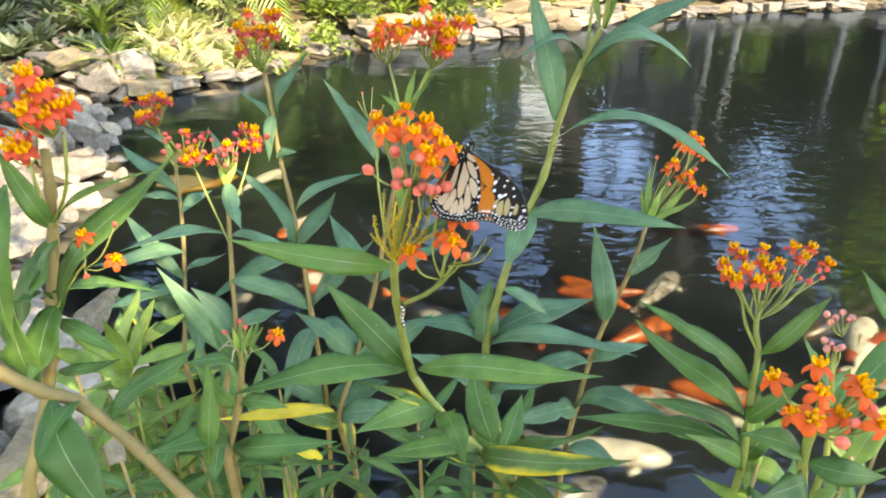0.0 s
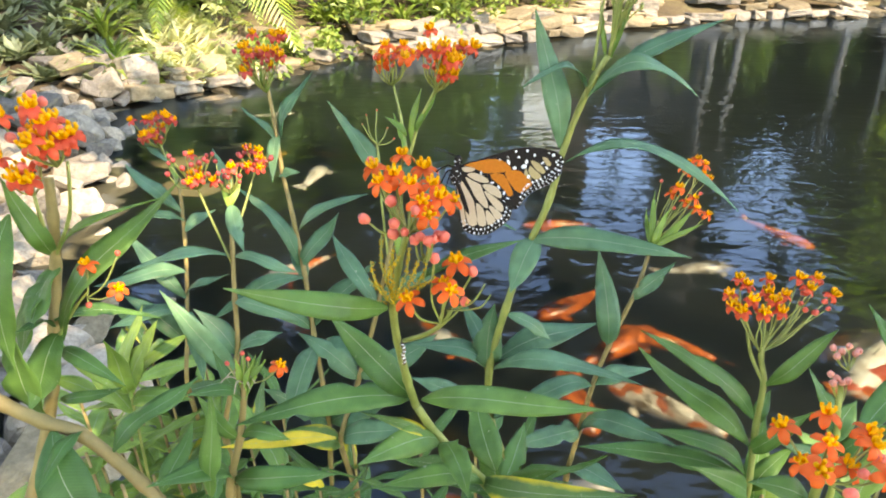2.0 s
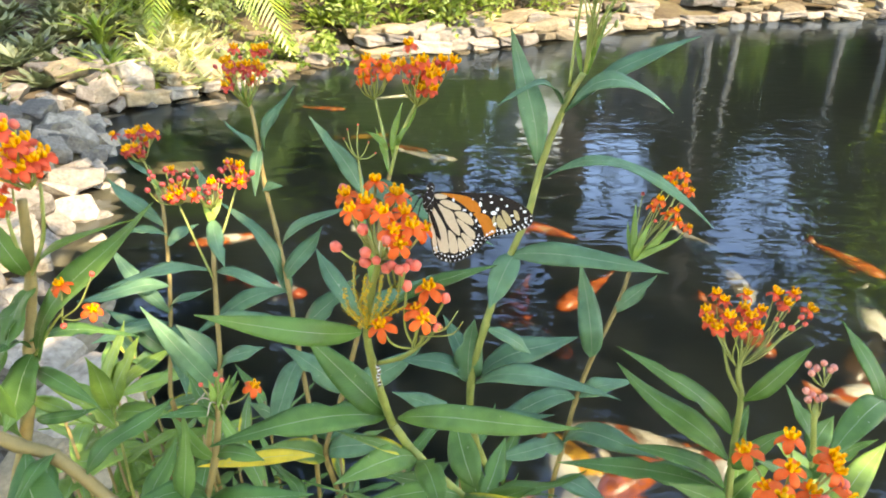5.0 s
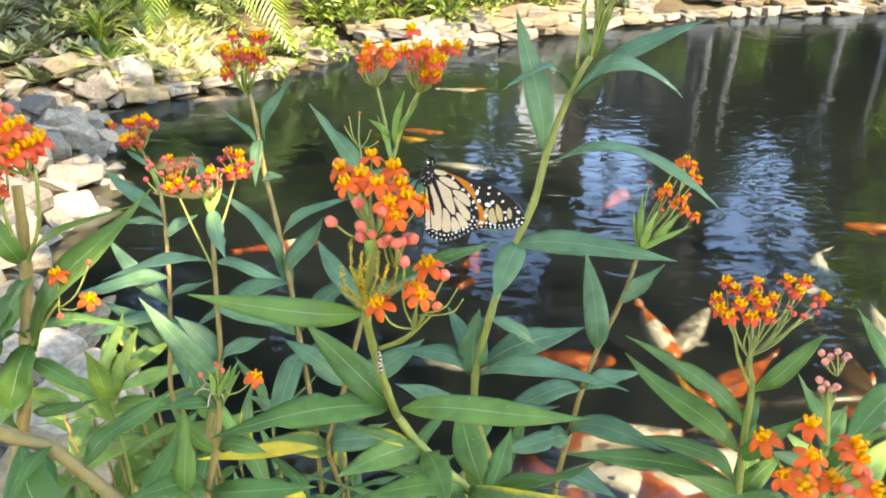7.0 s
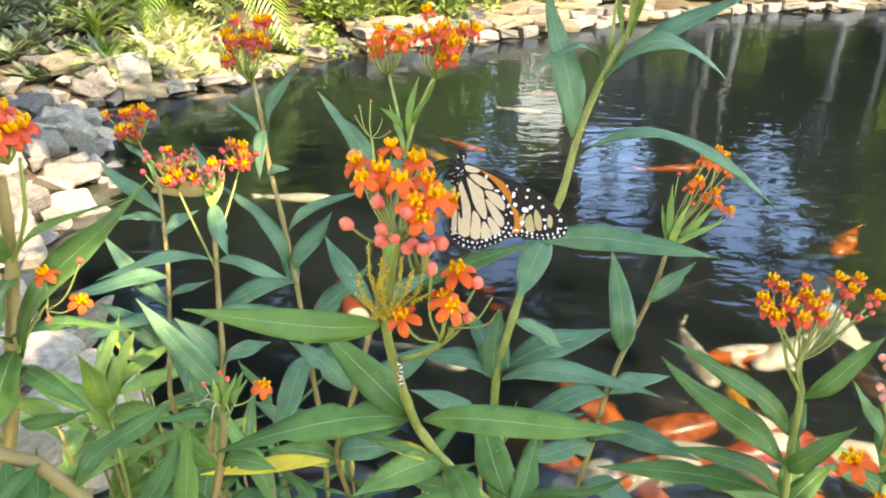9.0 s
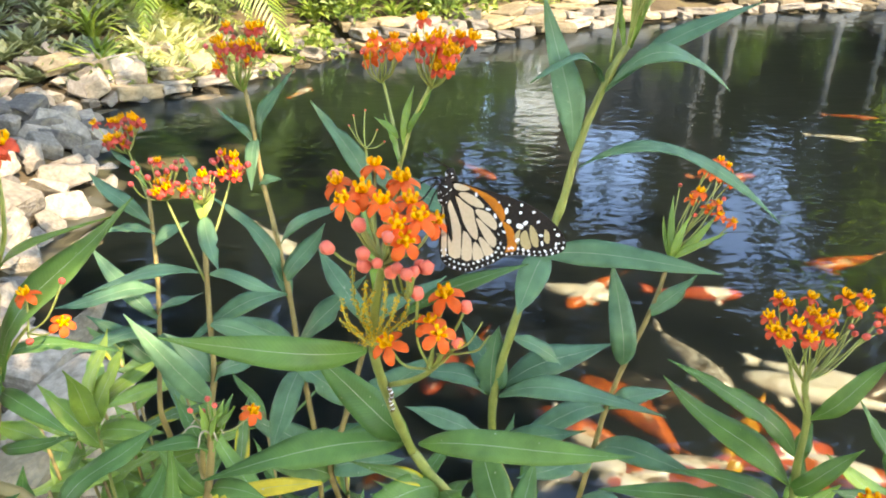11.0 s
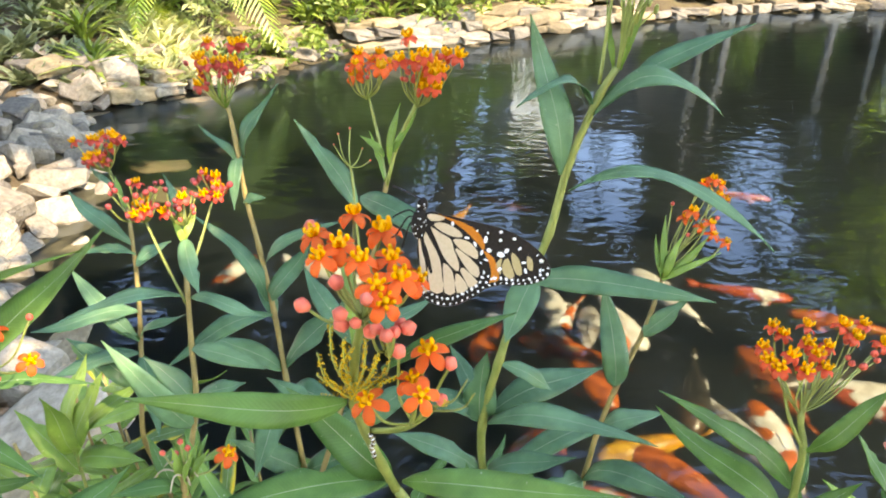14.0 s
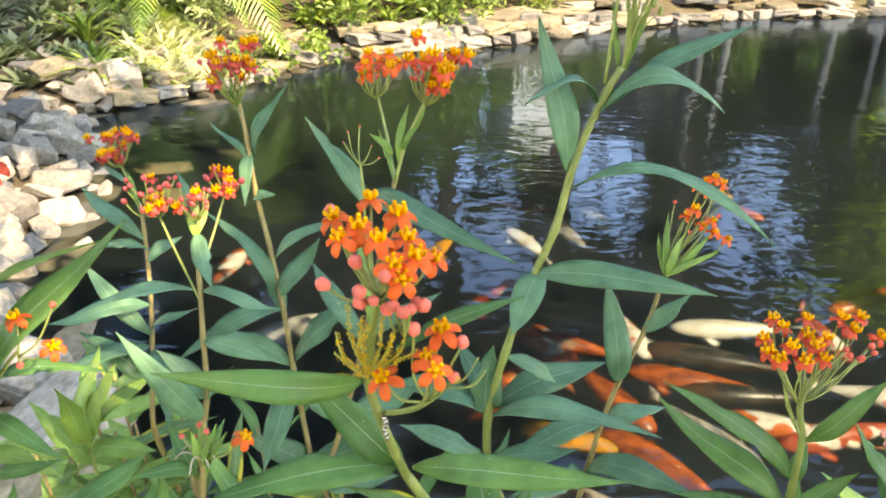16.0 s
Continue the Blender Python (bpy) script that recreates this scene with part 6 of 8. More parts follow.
    for k, (x, y) in enumerate(((5.3, 13.05), (7.35, 13.25), (4.72, 12.75), (8.15, 13.2))):
        rs = random.Random(130 + k)
        cl = [(rs.uniform(-.4, .4), rs.uniform(-.3, .4), rs.uniform(2.5, 3.4), rs.uniform(.22, .4)) for _ in range(6)]
        tree(g(x, y), rs.uniform(.06, .09), 3.0, cl, 60, .16, 96 + k, "slim pale-barked tree behind the pond edge", bark=pale_bark)
    # a tall tree added out of view, its thin crown placed to dapple the agaves
    rt = random.Random(31)
    cl = [(rt.uniform(-5.0, -2.6), rt.uniform(.6, 3.2), rt.uniform(11.2, 12.6), rt.uniform(.3, .55)) for _ in range(20)]
    # clumps added to shade the water beside the bank
    cl += [(rt.uniform(-1.2, -.5), rt.uniform(-.9, -.2), rt.uniform(11.4, 12.4), rt.uniform(.35, .5)) for _ in range(5)]
    tree(g(7.0, -1.5), .2, 11.5, cl, 90, .2, 91, "unseen tall tree added behind the path, its high thin crown shading the bank")
    # a tree added out of view to shade the milkweed
    # where the crown is opened so that chosen leaves get sun
    hole = ((1.62, -1.0, .165), (1.66, -1.19, .12), (1.59, -1.38, .165), (2.30, -1.44, .11))
    rnd = random.Random(23)
    cl = [(rnd.gauss(-1.0, .62), rnd.gauss(.8, .62), rnd.uniform(3.5, 4.6), rnd.uniform(.3, .5)) for _ in range(44)]
    # outer clumps added to dapple the boulders
    cl += [(rnd.uniform(-3.3, -1.9), rnd.uniform(2.6, 4.2), rnd.uniform(4.6, 5.4), rnd.uniform(.2, .36)) for _ in range(20)]
    tree(g(2.9, -1.95), .16, 4.2, cl, 130, .16, 90, "unseen leafy tree added behind the path to shade the milkweed", hole=hole)


build_far()



# ---- the monarch butterfly ----
WING_BLACK = simple("wing_black", (0.010, 0.008, 0.007), (0.025, 0.018, 0.014), 0.6, 900, 0.2, 0.0002)
WING_ORANGE = simple("wing_orange", (0.50, 0.14, 0.015), (0.64, 0.21, 0.03), 0.55, 700, 0.2, 0.0002, (0.8, 0.3, 0.03))
WING_CREAM = simple("wing_cream", (0.62, 0.48, 0.33), (0.74, 0.59, 0.43), 0.6, 700, 0.2, 0.0002, (0.7, 0.5, 0.2))
WING_TAN = simple("wing_tan", (0.40, 0.30, 0.15), (0.50, 0.39, 0.21), 0.6, 700, 0.2, 0.0002, (0.6, 0.4, 0.12))
WING_WHITE = simple("wing_white", (0.75, 0.75, 0.73), (0.85, 0.85, 0.83), 0.6, 700, 0.1, 0.0002)
for wing_mat in (WING_BLACK, WING_ORANGE, WING_CREAM, WING_TAN):
    wing_mat.node_tree.nodes["Principled BSDF"].inputs["Specular IOR Level"].default_value = 0.12
WING_MATS = [WING_BLACK, WING_ORANGE, WING_CREAM, WING_TAN, WING_WHITE]


def ring(points, per=3):
    """A closed smooth outline through points (x, z in millimetres)."""
    n = len(points)
    p = [Vector(q) for q in points]
    out = []
    for i in range(n):
        a, b, c, d = p[i - 1], p[i], p[(i + 1) % n], p[(i + 2) % n]
        for k in range(per):
            t = k / per
            out.append(0.5 * (2 * b + (c - a) * t + (2 * a - 5 * b + 4 * c - d) * t * t + (3 * b - a - 3 * c + d) * t ** 3))
    return out


class Wing:
    """A thin black wing with scaled cells and white spots laid on both its faces; side -1 is the face turned to the viewer's left wing underside."""

    def __init__(self, outline):
        self.v, self.f, self.m = [], [], []
        self.edge = ring(outline)
        self.slab(self.edge, -0.12, 0.12, 0)

    def slab(self, pts, lo, hi, mat):
        o, n = len(self.v), len(pts)
        for y in (lo, hi):
            self.v += [Vector((p.x, y, p.y)) * 0.001 for p in pts]
        self.f += [tuple(range(o, o + n)), tuple(range(o + 2 * n - 1, o + n - 1, -1))]
        self.m += [mat, mat]
        for i in range(n):
            j = (i + 1) % n
            self.f.append((o + i, o + n + i, o + n + j, o + j))
            self.m.append(mat)

    def cell(self, under, *xz):
        """One cell between veins: its own colour below, orange above."""
        pts = ring([(xz[i], xz[i + 1]) for i in range(0, len(xz), 2)], 2)
        self.slab(pts, -0.17, -0.125, under)
        mid = sum(pts, Vector((0, 0))) / len(pts)
        self.slab([p + (p - mid).normalized() * (0.12 if under == 3 else 0.32) for p in pts], 0.125, 0.17, 1)

    def spot(self, x, z, r):
        turn, slim = x * 2.3 + z * 1.7, 0.68 + 0.2 * math.sin(x * 7 + z * 5)
        r *= 1 + 0.22 * math.sin(x * 11 - z * 6)
        ux, uz = Vector((math.cos(turn), math.sin(turn))), Vector((-math.sin(turn), math.cos(turn)))
        pts = [Vector((x, z)) + ux * (r * math.cos(a)) + uz * (slim * r * math.sin(a)) for a in [k * math.pi / 4 for k in range(8)]]
        self.slab(pts, -0.2, -0.125, 4)
        self.slab(pts, 0.125, 0.2, 4)

    def border(self, first, last, rows, gap, r):
        """Rows of white spots inside the margin, between two shares of the outline."""
        n = len(self.edge)
        mid = sum(self.edge, Vector((0, 0))) / n
        run = [self.edge[i % n] for i in range(int(first * n), int(last * n) + 1)]
        for k, inset in enumerate(rows):
            left = gap * (0.5 if k % 2 else 0.0)
            for a, b in zip(run, run[1:]):
                seg = (b - a).length
                while left < seg:
                    p = a.lerp(b, left / seg)
                    d = (mid - p).normalized()
                    q = p + d * inset
                    self.spot(q.x, q.y, r * (1.0 if k else 0.8))
                    left += gap
                left -= seg

    def mesh(self, name):
        return mesh_of(name, self.v, self.f, WING_MATS, self.m, smooth=False)


def forewing_mesh(name):
    w = Wing([(0.9, 4.6), (3.9, 5.4), (10.7, 3.1), (20.7, -0.1), (30.6, -3.6), (38.2, -8.3), (43.8, -13.7), (46.3, -17.5), (47.0, -21.5), (44.7, -24.1), (38.4, -25.6), (33.2, -25.4), (27.5, -24.9), (21.4, -25.9), (16.3, -28.1), (13.1, -25.8), (7.5, -17.1), (3.4, -5.2), (0.6, 2.7)])
    w.cell(1, 3.5, 4.6, 11.8, 1.9, 18.9, -1.9, 22.5, -6.6, 22.9, -10.5, 20.5, -10.6, 11.5, -5.5, 6.6, 0.1)
    w.cell(1, 12.4, -7.0, 18.0, -10.4, 17.6, -17.4, 16.4, -21.8, 13.6, -20.8, 12.1, -14.4)
    w.cell(1, 5.7, -0.4, 11.3, -6.5, 11.6, -14.2, 12.5, -20.3, 9.0, -15.3, 6.3, -7.3)
    w.cell(1, 18.8, -10.8, 22.3, -11.1, 26.0, -14.3, 27.4, -20.3, 26.6, -23.2, 19.7, -23.1, 18.4, -17.8)
    w.cell(3, 33.1, -12.8, 35.7, -16.1, 36.1, -21.5, 33.9, -21.1, 32.7, -16.9)
    w.cell(3, 31.3, -14.9, 32.2, -17.3, 33.3, -21.8, 31.2, -22.7, 29.0, -20.4, 29.2, -16.5)
    w.cell(3, 29.0, -14.4, 28.6, -17.2, 28.1, -20.9, 26.1, -17.6)
    w.cell(3, 38.7, -14.8, 40.5, -16.4, 40.3, -20.3, 38.4, -19.4)
    w.spot(23.6, -7.1, 1.25)
    w.spot(24.5, -11.3, 1.25)
    w.spot(28.8, -13.3, 1.35)
    w.spot(31.1, -12.1, 1.1)
    w.spot(27.8, -18.8, 1.2)
    w.spot(29.2, -7.9, 0.8)
    w.spot(36.2, -11.7, 0.8)
    w.spot(24.7, -4.7, 0.7)
    w.spot(29.7, -4.8, 0.75)
    w.spot(34.5, -7.8, 0.8)
    w.spot(37.2, -17.1, 0.9)
    w.spot(42.6, -14.8, 0.7)
    w.spot(43.9, -17.0, 0.8)
    w.spot(20.7, -3.5, 0.5)
    w.spot(25.6, -22.0, 1.0)
    w.spot(43.1, -20.6, 0.7)
    w.spot(37.6, -20.3, 0.9)
    w.border(0.42, 0.74, (0.9, 3.0), 2.4, 0.62)
    return w.mesh(name)


def hindwing_mesh(name):
    w = Wing([(-0.5, 2.7), (2.9, 5.3), (8.5, 2.7), (14.1, -1.2), (18.2, -5.6), (21.6, -10.2), (23.8, -15.3), (24.5, -19.9), (22.8, -24.5), (19.2, -27.4), (14.1, -29.8), (9.2, -31.3), (4.1, -30.8), (0.0, -28.9), (-2.2, -26.2), (-2.9, -22.3), (-2.9, -15.0), (-2.7, -7.8), (-1.7, -1.0)])
    w.cell(2, 2.2, 4.1, 4.4, 4.4, 9.0, 2.7, 7.3, 1.5, 3.4, 1.9)
    w.cell(2, 4.4, 0.2, 6.6, 1.0, 10.2, -0.2, 14.1, -3.2, 14.8, -5.3, 11.4, -4.9, 7.3, -2.7)
    w.cell(2, 3.2, -0.5, 6.8, -3.2, 10.4, -5.8, 11.2, -9.7, 12.6, -15.0, 12.1, -18.2, 9.7, -16.3, 6.8, -11.6, 4.9, -5.8)
    w.cell(2, 11.2, -6.1, 14.1, -6.1, 17.7, -7.8, 20.1, -11.4, 19.7, -14.1, 16.5, -12.4, 13.3, -9.7)
    w.cell(2, 11.6, -9.7, 14.1, -10.7, 19.9, -17.2, 19.4, -21.1, 16.7, -19.4, 14.3, -15.5)
    w.cell(2, 12.9, -18.0, 14.3, -17.2, 19.2, -22.8, 15.8, -24.7, 14.6, -22.3)
    w.cell(2, 10.9, -19.4, 12.9, -20.1, 15.3, -25.0, 10.9, -26.4)
    w.cell(2, 6.8, -14.6, 9.9, -18.0, 10.2, -26.2, 6.3, -26.0, 6.3, -19.9)
    w.cell(2, 0.5, -1.5, 2.9, -6.1, 5.6, -13.1, 5.8, -19.9, 5.6, -25.5, 1.0, -24.7, 0.5, -15.0, 0.2, -7.8)
    w.cell(2, -1.7, -1.9, -0.5, -2.9, -0.2, -12.6, 0.0, -24.3, -1.9, -24.0, -2.2, -15.0)
    w.spot(16.5, -5.8, 1.0)
    w.spot(19.4, -8.5, 1.0)
    w.spot(21.6, -11.9, 0.9)
    w.spot(23.0, -14.8, 0.8)
    w.spot(20.9, -15.8, 0.7)
    w.spot(21.8, -19.4, 0.9)
    w.spot(11.6, 0.0, 0.8)
    w.border(0.40, 0.80, (0.95, 3.1), 2.5, 0.66)
    return w.mesh(name)

def mirrored(me):
    """The same wing for the other side."""
    m = me.copy()
    m.transform(Matrix.Diagonal((1, -1, 1, 1)))
    m.flip_normals()
    return m


def body_mesh():
    """Head, thorax and abdomen, furry black and dotted with white."""
    pts = [(1.6, 0, 11.0), (1.2, 0, 9.6), (.7, 0, 8.0), (.3, 0, 6.6), (-.6, 0, 4.0), (-1.2, 0, .6), (-1.1, 0, -2.6), (-.6, 0, -4.6), (.2, 0, -9), (1.4, 0, -15), (2.6, 0, -21), (3.0, 0, -23)]
    rad = [.6, 1.9, 2.2, 1.7, 2.8, 3.3, 2.7, 1.7, 1.9, 1.8, 1.3, .4]
    pieces = [tube([Vector(p) * .001 for p in smooth_path(pts, 3)], [r[0] * .001 for r in smooth_path([(r, 0) for r in rad], 3)], 12)]
    rnd = random.Random(4)
    for _ in range(70):
        k = rnd.choice((1, 2, 3, 4, 4, 5, 5, 6))
        u, a = rnd.random(), rnd.uniform(0, 6.28)
        n = Vector((math.cos(a), math.sin(a), 0))
        p = (Vector(pts[k]).lerp(Vector(pts[k + 1]), u) + n * ((rad[k] * (1 - u) + rad[k + 1] * u) * .97)) * .001
        r = rnd.uniform(.0003, .0005)
        pieces.append(tube([p - n * .0003, p + n * .00015], [r, r * .7], 6))
    v, f, i = join(*pieces)
    return mesh_of("body", v, f, [WING_BLACK, WING_WHITE], [0 if k == 0 else 1 for k in i])


HINGE = Vector((0.14, 0, -0.99)).normalized()
monarch = empty("butterfly", (0, 0, 0), "monarch butterfly with cream and orange black-veined wings", "butterfly")
part("body", body_mesh(), monarch, "black body with white dots")
WINGS = []
for nm, me, y in (("forewing", forewing_mesh("forewing"), -.0007), ("hindwing", hindwing_mesh("hindwing"), -.0014)):
    for s in (1, -1):
        w = part(nm, me if s > 0 else mirrored(me), monarch, "orange wing tip with white spots" if nm == "forewing" else "cream wing with black veins", at=Matrix.Translation((0, y * s, 0)))
        WINGS.append((w, s, y * s))
for s in (-1, 1):
    v, f = tube([Vector(p) * .001 for p in smooth_path([(.8, .8 * s, 10.4), (-3.5, 2.2 * s, 13), (-8, 3.6 * s, 15.5), (-10, 4.2 * s, 16.2)], 4)], [.00016] * 11 + [.0003, .00035], 5)
    part("antenna", mesh_of("antenna", v, f, [WING_BLACK]), monarch)
    for k, (z, reach, dropd) in enumerate(((4.5, 9, 1), (2.0, 10, -4), (-.5, 9, -8))):
        v, f = tube([Vector(p) * .001 for p in smooth_path([(-1.5, .8 * s, z), (-reach * .5, 1.8 * s, z + 2.2), (-reach, 1.5 * s, z + dropd), (-reach - 2.2, 1.2 * s, z + dropd - 1.2)], 4)], .00024, 5)
        part("leg", mesh_of("leg", v, f, [WING_BLACK]), monarch)


def caterpillar():
    """A small banded caterpillar clinging to the stem."""
    pts = [Vector((0.0006 * math.sin(i * 0.27), 0, -.0085 + .0004 * i)) for i in range(45)]
    v, f = tube(pts, [(.0007 if i in (0, 44) else .0012) * (1 + .07 * math.sin(i * 2.1)) for i in range(45)], 10)
    bands = (0, 1, 0, 0, 1, 0, 2)
    idx = [bands[(i // 10 * 3 + (i % 10 == 4)) % 7] for i in range(len(f))]
    ob = new("caterpillar", mesh_of("caterpillar", v, f, [WING_BLACK, WING_WHITE, WING_TAN], idx))
    ob.matrix_basis = Matrix.Translation(caterpillar_at)
    return tagged(ob, "small black and white caterpillar on the flower stem", "caterpillar")


crawler = caterpillar()


# ---- koi ----
WHITE, ORANGE, RED = (0.80, 0.80, 0.79), (0.66, 0.15, 0.03), (0.52, 0.09, 0.035)


def scales(name, base, patch, black, cut, seed, amount=1.0):
    """Fish skin: patches of a second colour, a few ink spots, fine scale relief, wet gloss."""
    k = Mat(name, 0.32, 0.5)
    co = k.coords()
    shift = k.node("ShaderNodeMapping", [(co, "Vector")], Location=(seed, seed * 2.3, 0))
    big = k.noise(7.5, 2, shift.outputs[0])
    col = k.mix(k.ramp(big, (cut, (0, 0, 0)), (cut + 0.04, (amount, amount, amount))), base, patch)
    if black:
        ink = k.noise(13, 3, shift.outputs[0])
        col = k.mix(k.ramp(ink, (black, (0, 0, 0)), (black + 0.03, (1, 1, 1))), col, (0.02, 0.02, 0.025))
    dirt = k.ramp(k.noise(16, 6, shift.outputs[0]), (0.36, (0.30, 0.24, 0.18) if base != WHITE else (0.75, 0.7, 0.62)), (0.60, (1, 1, 1)))
    col = k.mix(1.0, col, dirt, "MULTIPLY")
    fleck = k.ramp(k.noise(55, 4, shift.outputs[0]), (0.4, (0.7, 0.66, 0.6) if base != WHITE else (0.88, 0.86, 0.82)), (0.58, (1.05, 1.05, 1.05)))
    col = k.mix(1.0, col, fleck, "MULTIPLY")
    vor = k.node("ShaderNodeTexVoronoi", [(co, "Vector")], Scale=90.0)
    shade = k.ramp(vor.outputs["Distance"], (0.0, (1.08, 1.08, 1.08)), (0.6, (0.82, 0.82, 0.82)))
    return k.colour(k.mix(1.0, col, shade, "MULTIPLY")).bump(vor.outputs["Distance"], 0.2, 0.002).m


SKINS = {
    "white": (scales("koi_white", WHITE, (0.74, 0.72, 0.68), 0, .55, 1), "white koi"),
    "grey": (scales("koi_grey", (0.58, 0.59, 0.60), (0.24, 0.25, 0.26), .66, .56, 9), "grey-white koi with dark flecks"),
    "orange": (scales("koi_orange", ORANGE, (0.66, 0.42, 0.26), 0, .60, 2), "orange koi"),
    "mixed": (scales("koi_mixed", WHITE, ORANGE, 0, .47, 3), "white koi with orange patches"),
    "red": (scales("koi_red", WHITE, RED, 0, .42, 4), "red and white koi"),
    "blush": (scales("koi_blush", (0.60, 0.58, 0.55), (0.58, 0.15, 0.05), .66, .52, 13), "pale koi with a few orange patches"),
    "inky": (scales("koi_inky", WHITE, ORANGE, .62, .58, 5), "white koi with black and orange spots"),
    "yellow": (scales("koi_yellow", (0.85, 0.48, 0.05), (0.80, 0.36, 0.03), 0, .5, 6), "golden yellow koi"),
    "dark": (scales("koi_dark", (0.05, 0.045, 0.035), (0.10, 0.05, 0.02), 0, .5, 7), "dark brown koi"),
    "fire": (scales("koi_fire", ORANGE, (0.12, 0.03, 0.02), 0, .60, 8), "orange koi with dark blotches"),
}


def koi_body(length, bend):
    """Torpedo body: deep shoulders, narrow tail root, blunt snout; bent a little sideways."""
    prof = ((.50, .010, .008), (.485, .034, .026), (.44, .062, .052), (.36, .085, .075), (.24, .098, .092), (.08, .098, .096), (-.08, .082, .085), (-.22, .058, .064), (-.34, .034, .044), (-.42, .022, .036))
    verts, faces, n = [], [], 14
    for x, w, h in prof:
        for s in range(n):
            a = 2 * math.pi * s / n
            verts.append(Vector((x, 1.28 * w * math.cos(a) + bend * (x - .1) ** 2 * (1 if x < .1 else .3), 1.18 * h * math.sin(a))) * length)
    for i in range(len(prof) - 1):
        for s in range(n):
            a, b = i * n + s, i * n + (s + 1) % n
            faces.append((a, a + n, b + n, b))
    faces += [tuple(range(n)), tuple(range((len(prof) - 1) * n, len(prof) * n))[::-1]]
    return verts, faces


def fin(points, thick):
    """A thin tapering fin from its outline, with a rounded rim."""
    c = sum((Vector(p) for p in points), Vector()) / len(points)
    nrm = (Vector(points[1]) - Vector(points[0])).cross(Vector(points[2]) - Vector(points[0])).normalized()
    n = len(points)
    verts = [Vector(p) for p in points] + [c + nrm * thick, c - nrm * thick]
    faces = []
    for i in range(n):
        j = (i + 1) % n
        faces += [(i, j, n), (j, i, n + 1)]
    return verts, faces


def koi(skin, length, bend=0.0):
    mat, label = SKINS[skin]
    ob = empty("koi", (0, 0, 0), label + " swimming near the surface", "koi", "koi in the pond")
    v, f = koi_body(length, bend)
    part("body", mesh_of("body", v, f, [mat]), ob)
    L = length
    yo = bend * (.52 ** 2) * L
    v, f = fin([(0.02 * L, 0, .03 * L), (-.10 * L, .01 * L, .085 * L), (-.20 * L, 0, .11 * L), (-.14 * L, 0, .02 * L), (-.19 * L, 0, -.09 * L), (-.09 * L, -.01 * L, -.06 * L), (0.02 * L, 0, -.03 * L)], .006 * L)
    me = mesh_of("tail_fin", [Vector((p.x, p.y + p.z * .55, p.z * .8)) for p in v], f, [mat])
    tail = part("tail_fin", me, ob, at=Matrix.Translation((-.42 * L, yo, 0)))
    v, f = fin([(.12 * L, 0, .09 * L), (.04 * L, .0, .125 * L), (-.10 * L, 0, .11 * L), (-.20 * L, 0, .065 * L), (-.05 * L, 0, .07 * L)], .004 * L)
    part("dorsal_fin", mesh_of("dorsal_fin", v, f, [mat]), ob)
    for s in (-1, 1):
        v, f = fin([(.30 * L, .07 * L * s, -.03 * L), (.27 * L, .15 * L * s, -.04 * L), (.20 * L, .21 * L * s, -.05 * L), (.15 * L, .17 * L * s, -.05 * L), (.22 * L, .075 * L * s, -.035 * L)], .004 * L)
        part("pectoral_fin", mesh_of("pectoral_fin", v, f, [mat]), ob)
    return ob, tail, yo


